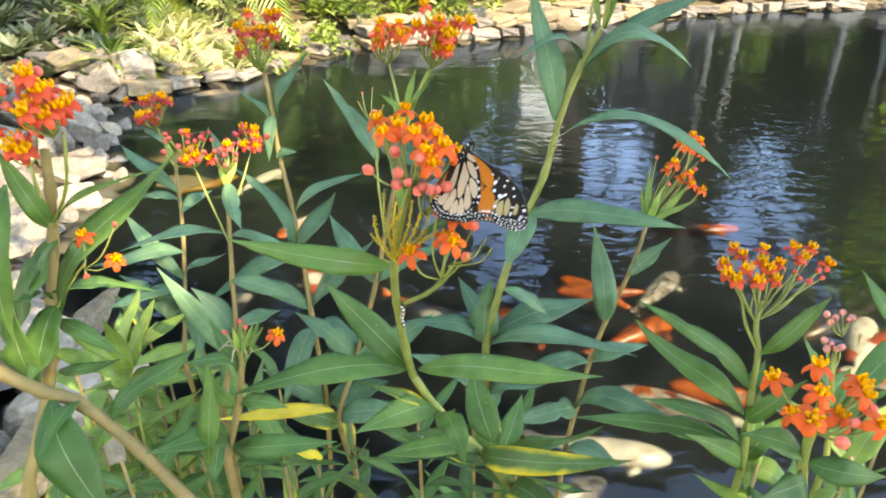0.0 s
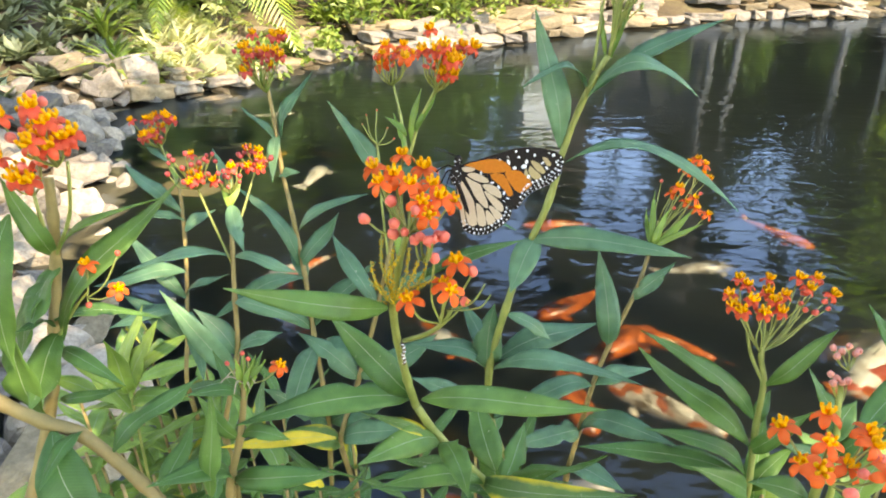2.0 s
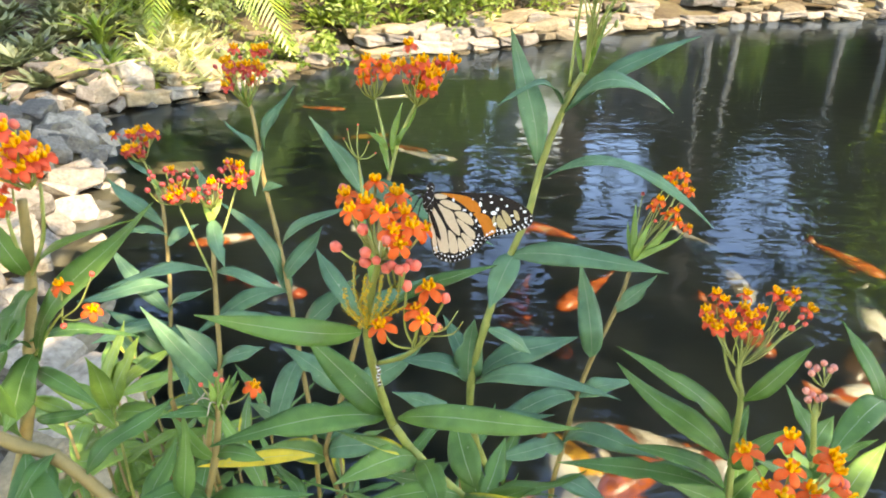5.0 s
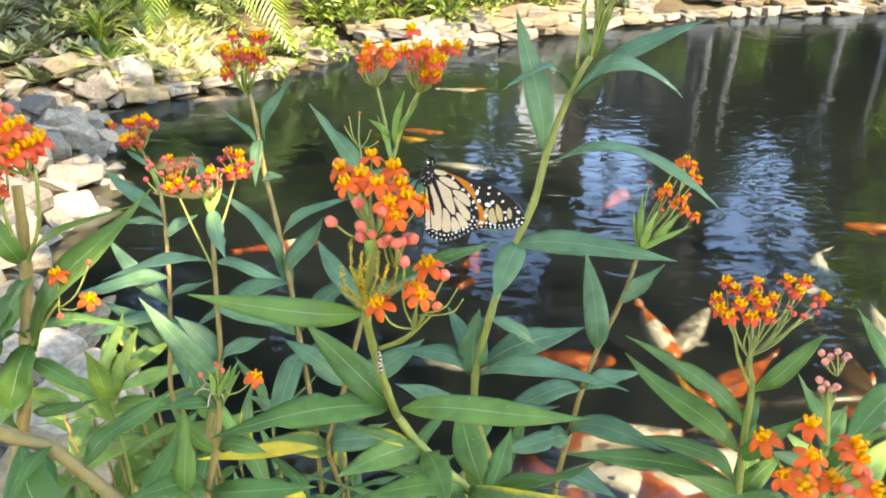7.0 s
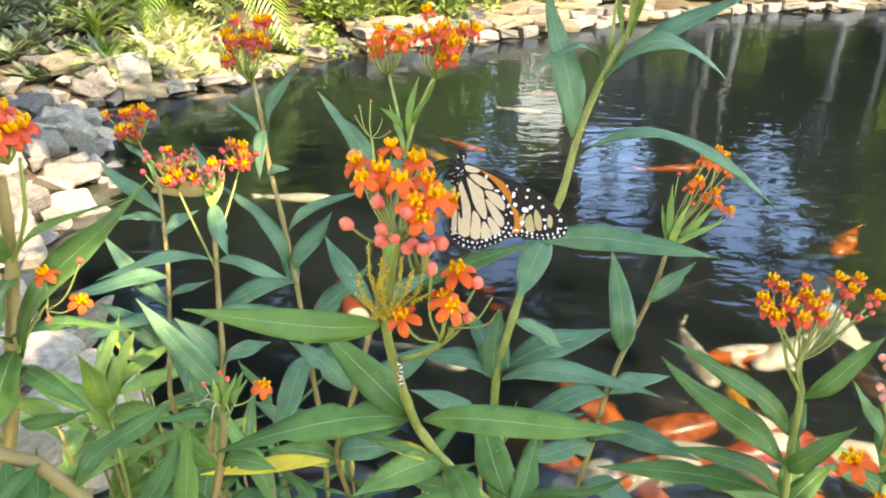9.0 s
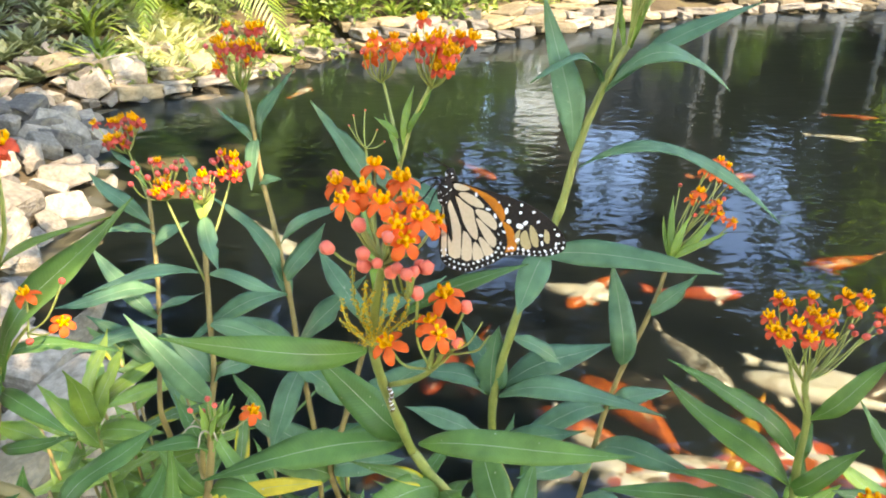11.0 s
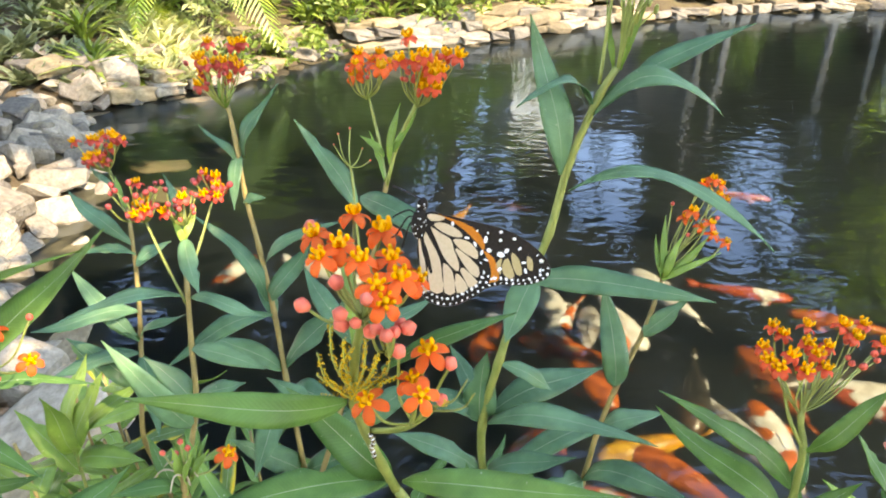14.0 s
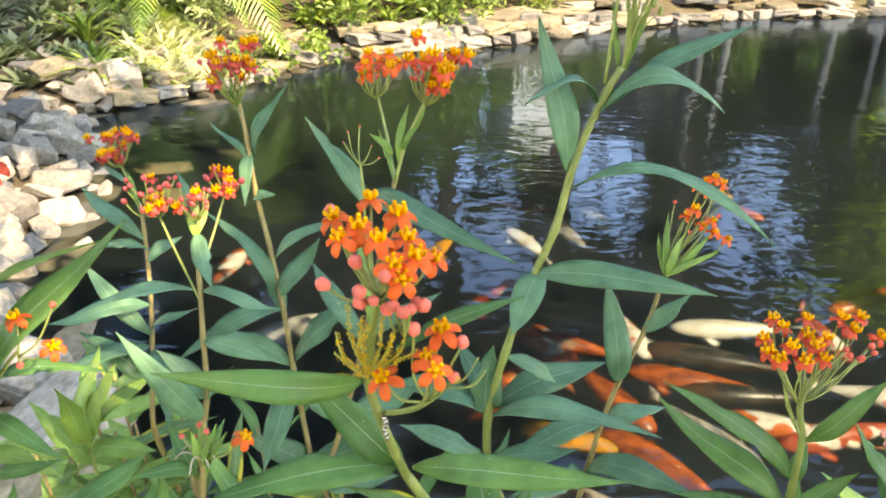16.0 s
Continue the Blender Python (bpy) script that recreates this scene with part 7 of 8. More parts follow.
# ---- what moves ----
def motions():
    # the ripples drift a little
    walk(water, [(0, pose(0, 0, 0)), (8, pose(0.25, -0.2, 0)), (16, pose(0.5, -0.4, 0))])
    walk(shoot, [
        (0, pose(-0.1325, -0.3507, 1.0994, -0.0, 1.1, 0.5)),
        (0.5, pose(-0.1325, -0.3507, 1.0994, 1.7, 0.4, 0.4)),
        (1, pose(-0.1325, -0.3507, 1.0994, 1.9, 1.4, 0.9)),
        (1.5, pose(-0.1325, -0.3507, 1.0994, 0.8, 0.3, 0.3)),
        (2, pose(-0.1325, -0.3507, 1.0994, 1.1, 0.1, 0.1)),
        (2.5, pose(-0.1325, -0.3507, 1.0994, 0.9, 0.5, 0.4)),
        (3, pose(-0.1325, -0.3507, 1.0994, 0.0, 0.7, 0.3)),
        (3.5, pose(-0.1325, -0.3507, 1.0994, 0.3, 1.6, 0.9)),
        (4, pose(-0.1325, -0.3507, 1.0994, 0.7, 1.6, 0.9)),
        (6.5, pose(-0.1325, -0.3507, 1.0994, 1.6, -0.1, 0.1)),
        (7, pose(-0.1325, -0.3507, 1.0994, -0.0, -0.0, -0.0)),
        (7.5, pose(-0.1325, -0.3507, 1.0994, 0.9, -1.3, -0.6)),
        (8, pose(-0.1325, -0.3507, 1.0994, 0.6, -0.0, 0.0)),
        (8.5, pose(-0.1325, -0.3507, 1.0994, 0.8, -1.2, -0.6)),
        (9, pose(-0.1325, -0.3507, 1.0994, 1.5, -0.7, -0.2)),
        (11.5, pose(-0.1325, -0.3507, 1.0994, 0.1, -1.6, -0.8)),
        (12, pose(-0.1325, -0.3507, 1.0994, -0.5, -0.7, -0.4)),
        (12.5, pose(-0.1325, -0.3507, 1.0994, 1.8, -2.3, -1.1)),
        (13, pose(-0.1325, -0.3507, 1.0994, -1.4, -0.8, -0.5)),
        (13.5, pose(-0.1325, -0.3507, 1.0994, 1.9, -1.4, -0.6)),
        (14, pose(-0.1325, -0.3507, 1.0994, 1.3, -0.9, -0.4)),
        (14.5, pose(-0.1325, -0.3507, 1.0994, 0.5, -1.3, -0.6)),
        (15, pose(-0.1325, -0.3507, 1.0994, 1.0, -0.8, -0.3)),
        (15.5, pose(-0.1325, -0.3507, 1.0994, 1.0, -1.2, -0.6)),
        (16, pose(-0.1325, -0.3507, 1.0994, 1.0, -1.2, -0.5))])
    walk(crawler, [
        (0, pose(-0.0354, 0.3741, 1.2479, -0.0, 1.1, 0.5)),
        (0.5, pose(-0.0365, 0.3714, 1.2462, 1.7, 0.4, 0.4)),
        (1, pose(-0.0345, 0.3711, 1.2461, 1.9, 1.4, 0.9)),
        (1.5, pose(-0.0368, 0.3727, 1.2470, 0.8, 0.3, 0.3)),
        (2, pose(-0.0373, 0.3724, 1.2468, 1.1, 0.1, 0.1)),
        (2.5, pose(-0.0364, 0.3727, 1.2470, 0.9, 0.5, 0.4)),
        (3, pose(-0.0362, 0.3740, 1.2479, 0.0, 0.7, 0.3)),
        (3.5, pose(-0.0342, 0.3736, 1.2477, 0.3, 1.6, 0.9)),
        (4, pose(-0.0342, 0.3729, 1.2472, 0.7, 1.6, 0.9)),
        (6.5, pose(-0.0375, 0.3716, 1.2463, 1.6, -0.1, 0.1)),
        (7, pose(-0.0376, 0.3740, 1.2478, -0.0, -0.0, -0.0)),
        (7.5, pose(-0.0401, 0.3727, 1.2468, 0.9, -1.3, -0.6)),
        (8, pose(-0.0376, 0.3732, 1.2473, 0.6, -0.0, 0.0)),
        (8.5, pose(-0.0400, 0.3729, 1.2469, 0.8, -1.2, -0.6)),
        (9, pose(-0.0388, 0.3717, 1.2463, 1.5, -0.7, -0.2)),
        (11.5, pose(-0.0408, 0.3740, 1.2476, 0.1, -1.6, -0.8)),
        (12, pose(-0.0390, 0.3748, 1.2482, -0.5, -0.7, -0.4)),
        (12.5, pose(-0.0422, 0.3715, 1.2458, 1.8, -2.3, -1.1)),
        (13, pose(-0.0392, 0.3763, 1.2491, -1.4, -0.8, -0.5)),
        (13.5, pose(-0.0402, 0.3712, 1.2458, 1.9, -1.4, -0.6)),
        (14, pose(-0.0394, 0.3721, 1.2465, 1.3, -0.9, -0.4)),
        (14.5, pose(-0.0401, 0.3733, 1.2472, 0.5, -1.3, -0.6)),
        (15, pose(-0.0391, 0.3725, 1.2468, 1.0, -0.8, -0.3)),
        (15.5, pose(-0.0400, 0.3726, 1.2468, 1.0, -1.2, -0.6)),
        (16, pose(-0.0399, 0.3725, 1.2467, 1.0, -1.2, -0.5))])
    walk(monarch, [
        (0, pose(0.0006, 0.3195, 1.3768, -26.7, 33.0, -7.7)),
        (0.5, pose(0.0007, 0.3150, 1.3784, -25.6, -2.2, 1.1)),
        (1, pose(0.0002, 0.3192, 1.3868, -25.6, -1.4, 0.8)),
        (1.5, pose(-0.0078, 0.3231, 1.3896, -25.6, -3.5, 1.7)),
        (2, pose(-0.0034, 0.3220, 1.3891, -25.9, -8.1, 4.0)),
        (2.5, pose(-0.0018, 0.3227, 1.3887, -25.9, -8.6, 4.2)),
        (3, pose(-0.0039, 0.3262, 1.3904, -25.9, -8.9, 4.4)),
        (3.5, pose(0.0033, 0.3259, 1.3900, -25.8, -7.5, 3.7)),
        (4, pose(0.0039, 0.3244, 1.3900, -26.2, -12.4, 6.1)),
        (6.5, pose(-0.0034, 0.3199, 1.3882, -25.6, 1.9, -0.8)),
        (7, pose(-0.0030, 0.3261, 1.3907, -25.6, -0.3, 0.2)),
        (7.5, pose(-0.0085, 0.3211, 1.3875, -25.6, 1.3, -0.6)),
        (8, pose(-0.0046, 0.3240, 1.3900, -25.6, 1.2, -0.5)),
        (8.5, pose(-0.0097, 0.3221, 1.3887, -25.6, -1.0, 0.5)),
        (9, pose(-0.0070, 0.3193, 1.3872, -25.6, 2.7, -1.2)),
        (11.5, pose(-0.0101, 0.3247, 1.3899, -25.6, 0.1, 0.0)),
        (12, pose(-0.0067, 0.3267, 1.3896, -25.6, -1.4, 0.7)),
        (12.5, pose(-0.0168, 0.3195, 1.3904, -25.6, -1.3, 0.7)),
        (13, pose(-0.0085, 0.3320, 1.3943, -25.7, -4.5, 2.2)),
        (13.5, pose(-0.0137, 0.3201, 1.3916, -25.6, -0.4, 0.2)),
        (14, pose(-0.0099, 0.3244, 1.3963, -25.7, -4.1, 2.1)),
        (14.5, pose(-0.0103, 0.3253, 1.3937, -25.6, -1.2, 0.6)),
        (15, pose(-0.0101, 0.3265, 1.3989, -25.7, -4.3, 2.1)),
        (15.05, pose(0.0057, 0.3734, 1.4131, -29.2, -27.7, 14.6)),
        (15.1, pose(0.0264, 0.4486, 1.5011, -37.3, -44.5, 28.1)),
        (15.6, pose(0.5000, -0.6000, 2.3000, -37.3, -44.5, 28.1)),
        (16, pose(0.7000, -1.3000, 2.6000, -32.4, -36.3, 20.6))])
    # seconds, how far the wings open, how far the far and the near forewing swing forward
    beat = ((0, 40, 14, 14), (0.2, 36, 13, 13), (0.3, 46, 12, 12), (0.4, 70, 16, 16), (0.5, 82, 27, 27), (0.6, 50, 46, 50), (0.7, 30, 54, 56), (0.8, 26, 56, 58), (0.9, 44, 42, 54), (1.0, 62, 31, 50), (1.1, 58, 34, 52),
            (1.2, 40, 46, 52), (1.3, 30, 48, 50), (1.4, 40, 48, 56), (1.5, 64, 44, 58), (1.6, 46, 38, 56), (1.7, 30, 30, 34), (1.85, 20, 24, 26), (2.0, 14, 22, 25), (2.3, 8, 19, 20), (2.7, 5, 17, 18), (2.85, 12, 18, 19), (3.0, 46, 22, 27),
            (3.15, 24, 19, 20), (3.3, 8, 17, 18), (3.5, 5, 13, 14), (4.0, 4, 7, 7), (5.0, 10, 8, 8), (6.5, 4, 0, 0), (9.0, 3, 0, 0), (10.2, 16, 6, 6), (11.5, 4, 0, 0), (12.5, 8, 3, 4), (13.5, 3, 0, 0), (14.5, 4, 0, 0),
            (14.9, 6, 2, 2), (15.0, 24, 52, 56), (15.1, 10, 30, 30), (15.2, 70, 38, 38), (15.4, 10, 30, 30), (15.6, 70, 38, 38), (15.8, 10, 30, 30), (16.0, 60, 38, 38))
    root = Matrix.Translation((0.002, 0, 0.004))
    for wing, side, y in WINGS:
        swing = 0 if wing.name.startswith("hindwing") else 1
        lag = lambda s: s if swing else 0.8 * max(0, s - 24)
        turn = 1.0 if side > 0 else -0.22
        walk(wing, [(t, Matrix.Translation((0, y, 0)) @ Matrix.Rotation(radians(min(86, a + 1.6 * swing * max(0, a - 45))) * turn, 4, HINGE) @ root @ Matrix.Rotation(-radians(lag(near if (side > 0) == bool(swing) else far)), 4, "Y") @ root.inverted()) for t, a, far, near in beat])

    def swim(skin, length, bend, rows):
        """One koi: seconds, x, y and heading; its tail beats as it goes."""
        fish, tail, yo = koi(skin, length, bend)
        walk(fish, [(t, pose(x, y, -0.11, 0, 0, a)) for t, x, y, a in rows])
        walk(tail, [(k * 0.5, pose(-0.42 * length, yo, 0, 0, 0, 20 * math.sin(k * 1.9 + length * 90))) for k in range(33)])

    swim('grey', 0.44, 0.12, ((0, 0.96, 2.73, 53), (0.5, 1.07, 2.81, 57), (1, 1.11, 2.91, 42), (1.5, 1.22, 2.95, 42), (2, 1.24, 3.05, 14), (3, 1.41, 3.08, 29), (4, 1.42, 3.09, -7), (4.65, 1.41, 3.01, -58), (5.3, 1.40, 2.92, -110), (6.5, 1.05, 2.59, -116), (7, 1.06, 2.51, -124), (7.5, 1.00, 2.37, -120), (8, 1.01, 2.35, -119), (9, 0.96, 2.31, -88), (11.5, 0.95, 2.30, -66), (12, 0.96, 2.29, -68), (12.5, 0.98, 2.17, -80), (13, 0.99, 2.04, -85), (13.5, 1.01, 2.01, -81), (14, 1.00, 1.91, -73), (15, 0.97, 1.84, -66), (16, 0.89, 1.91, -54)))
    swim('white', 0.52, -0.10, ((0, 0.15, 3.94, -21), (1.5, 0.41, 3.95, -16), (2, 0.54, 3.87, -30), (2.5, 0.69, 3.77, -14), (3, 0.81, 3.68, -13), (3.5, 0.83, 3.65, -13), (4, 0.98, 3.50, -24), (5.25, 1.51, 3.32, -92), (6.5, 2.04, 3.13, -159), (7, 1.81, 3.00, -122), (7.5, 1.73, 2.87, -105), (8, 1.70, 2.76, -104), (8.5, 1.68, 2.64, -102), (9, 1.63, 2.51, -104), (10.2, 1.59, 2.22, -157), (10.8, 1.41, 2.11, -194), (11.5, 1.24, 2.01, -232), (12, 1.16, 2.16, -247), (12.5, 1.10, 2.33, -254), (13, 1.04, 2.50, -257), (13.5, 1.03, 2.59, -250), (14, 1.03, 2.82, -252), (14.5, 1.15, 2.52, -209), (15, 1.19, 2.53, -189), (15.5, 1.13, 2.55, -182), (16, 1.24, 2.55, -183)))
    swim('orange', 0.40, 0.10, ((0, -0.79, 5.02, -151), (0.5, -0.77, 5.04, -164), (1, -0.79, 4.86, -102), (1.5, -0.82, 4.68, -41), (3, -0.56, 4.95, -16), (4, -0.28, 4.89, -27), (6.5, -0.33, 5.40, -22), (7, -0.19, 5.39, -17), (7.5, -0.07, 5.34, -22), (8, 0.00, 5.22, -24), (8.5, 0.08, 5.08, -34), (11.5, 0.25, 4.32, -57), (13.5, 0.38, 3.96, -46), (16, 0.48, 3.91, -20)))
    swim('orange', 0.46, 0.00, ((0, 1.36, 3.38, 11), (0.5, 1.48, 3.44, 5), (1, 1.59, 3.39, 2), (2, 1.80, 3.48, -59), (4, 1.83, 3.01, 0), (4.83, 2.02, 3.16, -55), (5.67, 2.20, 3.32, -110), (6.5, 2.38, 3.48, -165), (7, 2.44, 3.50, -189), (7.5, 2.40, 3.49, -180), (8, 2.25, 3.45, -157), (8.5, 2.17, 3.38, -148), (9, 2.08, 3.31, -131), (11.5, 1.87, 3.01, -167), (12, 1.79, 2.95, -167), (12.5, 2.02, 2.99, -167), (12.8, 1.80, 2.87, -227), (13, 1.59, 2.75, -286), (13.5, 1.65, 2.65, -249), (14, 1.72, 2.55, -207), (14.5, 1.80, 2.66, -160), (15, 1.83, 2.68, -152), (16, 1.92, 2.79, -152)))
    swim('orange', 0.43, 0.15, ((0, 0.69, 2.71, 134), (0.5, 0.62, 2.94, 104), (1, 0.59, 3.05, 117), (1.5, 0.60, 3.11, 109), (1.75, 0.62, 3.34, 147), (2, 0.63, 3.58, 185), (3, 0.46, 3.49, 197), (4, 0.33, 3.41, 207), (4.83, 0.53, 3.53, 159), (5.67, 0.74, 3.65, 111), (6.5, 0.94, 3.77, 62), (7, 1.03, 3.92, 59), (7.5, 1.09, 4.08, 46), (8, 1.22, 4.22, 27), (8.5, 1.33, 4.29, 26), (9, 1.50, 4.43, 10), (12, 1.83, 4.18, 3), (16, 1.75, 3.88, -60)))
    swim('fire', 0.44, -0.10, ((0, 0.72, 2.72, 176), (0.5, 0.70, 2.71, 173), (1, 0.62, 2.73, 212), (1.5, 0.60, 2.73, 217), (2, 0.56, 2.70, 217), (2.5, 0.53, 2.67, 224), (3, 0.47, 2.66, 243), (4, 0.43, 2.58, 253), (6.5, 0.16, 3.08, 243), (7, 0.13, 3.04, 253), (7.5, 0.13, 2.99, 253), (9, 0.19, 2.79, 289), (11.5, 0.12, 2.23, 255), (12.5, 0.16, 2.30, 255), (14, 0.21, 2.53, 253), (16, 0.22, 2.16, 230)))
    swim('blush', 0.49, 0.10, ((0, 0.83, 1.92, 157), (0.5, 0.81, 1.97, 144), (1, 0.79, 1.97, 150), (1.5, 0.78, 2.02, 151), (2, 0.79, 1.97, 143), (3, 0.72, 1.90, 142), (4, 0.67, 1.82, 149), (6.5, 0.63, 1.85, 185), (7, 0.60, 1.83, 188), (7.5, 0.63, 1.80, 195), (8, 0.64, 1.75, 196), (9, 0.69, 1.69, 195), (11.5, 0.71, 1.71, 185), (13.5, 0.61, 1.55, 156), (16, 0.44, 1.60, 156)))
    swim('orange', 0.44, 0.12, ((0, 1.02, 1.98, 161), (0.5, 0.89, 2.01, 127), (1, 0.87, 2.05, 128), (1.5, 0.85, 2.30, 152), (2, 0.91, 2.39, 147), (2.5, 0.88, 2.57, 96), (3, 0.90, 2.62, 102), (3.5, 0.88, 2.79, 108), (4, 0.89, 2.90, 119), (4.6, 0.76, 2.87, 185), (5.2, 0.63, 2.83, 251), (5.85, 0.53, 2.54, 320), (6.5, 0.43, 2.25, 389), (7, 0.46, 2.30, 348), (7.5, 0.51, 1.97, 317), (8, 0.49, 1.99, 316), (8.5, 0.47, 2.05, 292), (9, 0.47, 2.05, 302), (9.4, 0.51, 1.99, 357), (9.8, 0.55, 1.92, 412), (10.2, 0.60, 1.85, 468), (11.5, 0.72, 2.04, 472), (12, 0.71, 2.11, 469), (12.5, 0.72, 2.18, 481), (13, 0.67, 2.24, 478), (13.5, 0.55, 2.37, 512), (14, 0.53, 2.39, 515), (14.5, 0.52, 2.39, 520), (15, 0.53, 2.36, 508), (16, 0.53, 2.45, 519)))
    swim('fire', 0.49, -0.08, ((0, 0.78, 2.38, 33), (1.5, 0.56, 2.31, 22), (2, 0.68, 2.36, 38), (2.5, 0.81, 2.49, 21), (3, 0.94, 2.52, 10), (3.5, 0.97, 2.55, 7), (4, 1.07, 2.69, -12), (4.6, 1.18, 2.61, -50), (5.2, 1.28, 2.53, -88), (6.5, 1.19, 2.21, -149), (7, 1.10, 2.13, -145), (7.5, 1.11, 2.11, -151), (8, 0.99, 1.99, -151), (8.5, 0.95, 1.85, -196), (9, 0.84, 1.89, -166), (9.4, 0.78, 1.91, -220), (9.8, 0.72, 1.92, -274), (10.2, 0.66, 1.93, -328), (10.8, 0.98, 1.90, -268), (11.5, 1.29, 1.88, -209), (12, 1.26, 1.89, -228), (12.5, 1.24, 1.93, -233), (13, 1.18, 2.00, -265), (13.5, 1.21, 2.13, -267), (14, 1.23, 2.16, -265), (14.5, 1.21, 2.02, -218), (15, 1.09, 2.00, -235), (15.5, 1.05, 2.15, -202), (16, 0.95, 2.20, -197)))
    swim('fire', 0.47, 0.10, ((0, 0.28, 2.48, -65), (2, 0.45, 2.06, -79), (2.5, 0.49, 2.05, -74), (3, 0.55, 1.91, -76), (3.5, 0.58, 1.84, -79), (4, 0.63, 1.80, -81), (4.83, 0.65, 1.72, -134), (5.67, 0.68, 1.64, -186), (6.5, 0.71, 1.56, -239), (8, 0.63, 1.48, -228), (9, 0.63, 1.41, -259), (11.5, 0.79, 1.71, -205), (12.5, 0.81, 1.73, -250), (13, 0.66, 1.67, -241), (13.5, 0.72, 1.69, -234), (15, 0.77, 1.70, -218), (16, 0.71, 1.76, -227)))
    swim('white', 0.44, 0.10, ((0, 0.50, 1.71, -12), (0.5, 0.51, 1.66, 23), (1, 0.41, 1.58, 14), (3, 0.27, 1.54, 17), (4, 0.22, 1.58, 25), (4.83, 0.36, 1.60, 80), (5.67, 0.50, 1.62, 135), (6.5, 0.64, 1.63, 190), (7, 0.69, 1.60, 163), (7.5, 0.69, 1.59, 181), (8, 0.90, 1.70, 187), (8.5, 0.91, 1.69, 157), (9, 0.89, 1.71, 160), (9.83, 0.73, 1.74, 217), (10.7, 0.57, 1.77, 275), (11.5, 0.41, 1.79, 332), (12, 0.45, 2.01, 278), (12.3, 0.47, 2.12, 221), (12.7, 0.49, 2.24, 164), (13, 0.51, 2.35, 107), (14, 0.52, 2.66, 94), (14.5, 0.56, 2.68, 90), (15, 0.56, 2.95, 86), (15.5, 0.51, 3.20, 100), (16, 0.48, 3.39, 115)))
    swim('yellow', 0.40, 0.10, ((0, -1.46, 4.06, 52), (1.5, -1.36, 4.45, 44), (2.5, -1.18, 5.00, 56), (3, -1.08, 5.20, 60), (3.5, -1.04, 5.24, 39), (4, -0.88, 5.39, 39), (6.5, -0.42, 5.25, -22), (7.5, -0.23, 5.09, -11), (8, -0.17, 4.94, -59), (8.5, -0.11, 4.84, -65), (9, -0.10, 4.76, -54), (11.5, 0.09, 4.07, -75), (15, 0.10, 3.49, -120), (15.5, 0.05, 3.39, -117), (16, 0.01, 3.35, -117)))
    swim('orange', 0.40, 0.00, ((0, -2.18, 5.13, 31), (2, -2.04, 5.94, 18), (3, -1.68, 6.08, -2), (3.5, -1.38, 6.07, -36), (4, -1.22, 6.01, -32), (6.5, -0.32, 6.82, 17), (7, 0.22, 6.85, 0), (9, 0.98, 6.49, -15), (10.2, 2.36, 6.09, -19), (11.5, 3.85, 5.62, -18), (16, 4.74, 5.56, -14)))
    swim('white', 0.40, 0.00, ((0, -1.80, 5.25, 44), (2, -1.52, 5.86, 18), (3, -1.16, 6.21, 29), (3.5, -0.98, 6.29, 24), (4, -0.84, 6.45, 34), (6.5, 0.06, 6.89, 0), (9, 0.66, 5.94, -27), (10.2, 1.88, 5.54, -23), (11.5, 3.45, 5.03, -20), (16, 4.28, 5.01, -28)))
    swim('white', 0.46, 0.10, ((0, -0.91, 2.74, 100), (2, -0.88, 4.36, 82), (3, -0.81, 4.74, 63), (3.5, -0.37, 4.93, 31), (4, -0.17, 5.02, -32), (6.5, -0.04, 4.58, -15), (7, 0.11, 4.54, -15), (8, -1.15, 3.74, 36), (8.5, -1.03, 3.90, 8), (9, -0.90, 3.93, 0), (9.4, -0.80, 3.79, -48), (9.8, -0.70, 3.65, -97), (10.2, -0.60, 3.52, -146), (10.6, -0.77, 3.44, -92), (11.1, -0.93, 3.36, -38), (11.5, -1.10, 3.28, 16), (12, -0.99, 3.34, 16), (12.5, -0.95, 3.34, 10), (14, -0.55, 3.07, -30), (14.8, -0.54, 2.70, 26), (15.5, -0.54, 2.34, 83), (16, -0.69, 2.54, 34)))
    swim('white', 0.44, -0.10, ((0, -1.17, 4.14, 65), (1.5, -0.93, 4.09, 80), (2, -0.88, 4.34, 81), (3, -0.88, 3.86, 86), (3.5, -0.83, 4.02, 69), (4, -0.77, 4.20, 59), (4.6, -0.54, 3.72, -5), (5.2, -0.30, 3.25, -70), (6.5, -0.11, 2.62, -60), (7, 0.02, 2.26, 0), (7.5, -0.10, 2.29, -36), (8, -0.06, 2.31, -46), (8.5, -0.08, 2.31, -31), (9, -0.12, 2.31, -23), (10.2, 0.21, 2.31, 31), (10.8, 0.49, 2.67, -5), (11.5, 0.76, 3.04, -41), (12, 0.83, 2.97, -60), (12.5, 0.88, 2.86, -60), (13, 0.59, 2.69, -69), (13.5, 0.70, 2.66, -64), (14, 0.78, 2.60, -78), (14.2, 0.86, 2.74, -137), (14.3, 0.95, 2.89, -196), (14.5, 1.03, 3.04, -255), (15, 0.99, 3.29, -255), (15.5, 0.94, 3.48, -253), (16, 0.92, 3.67, -256)))
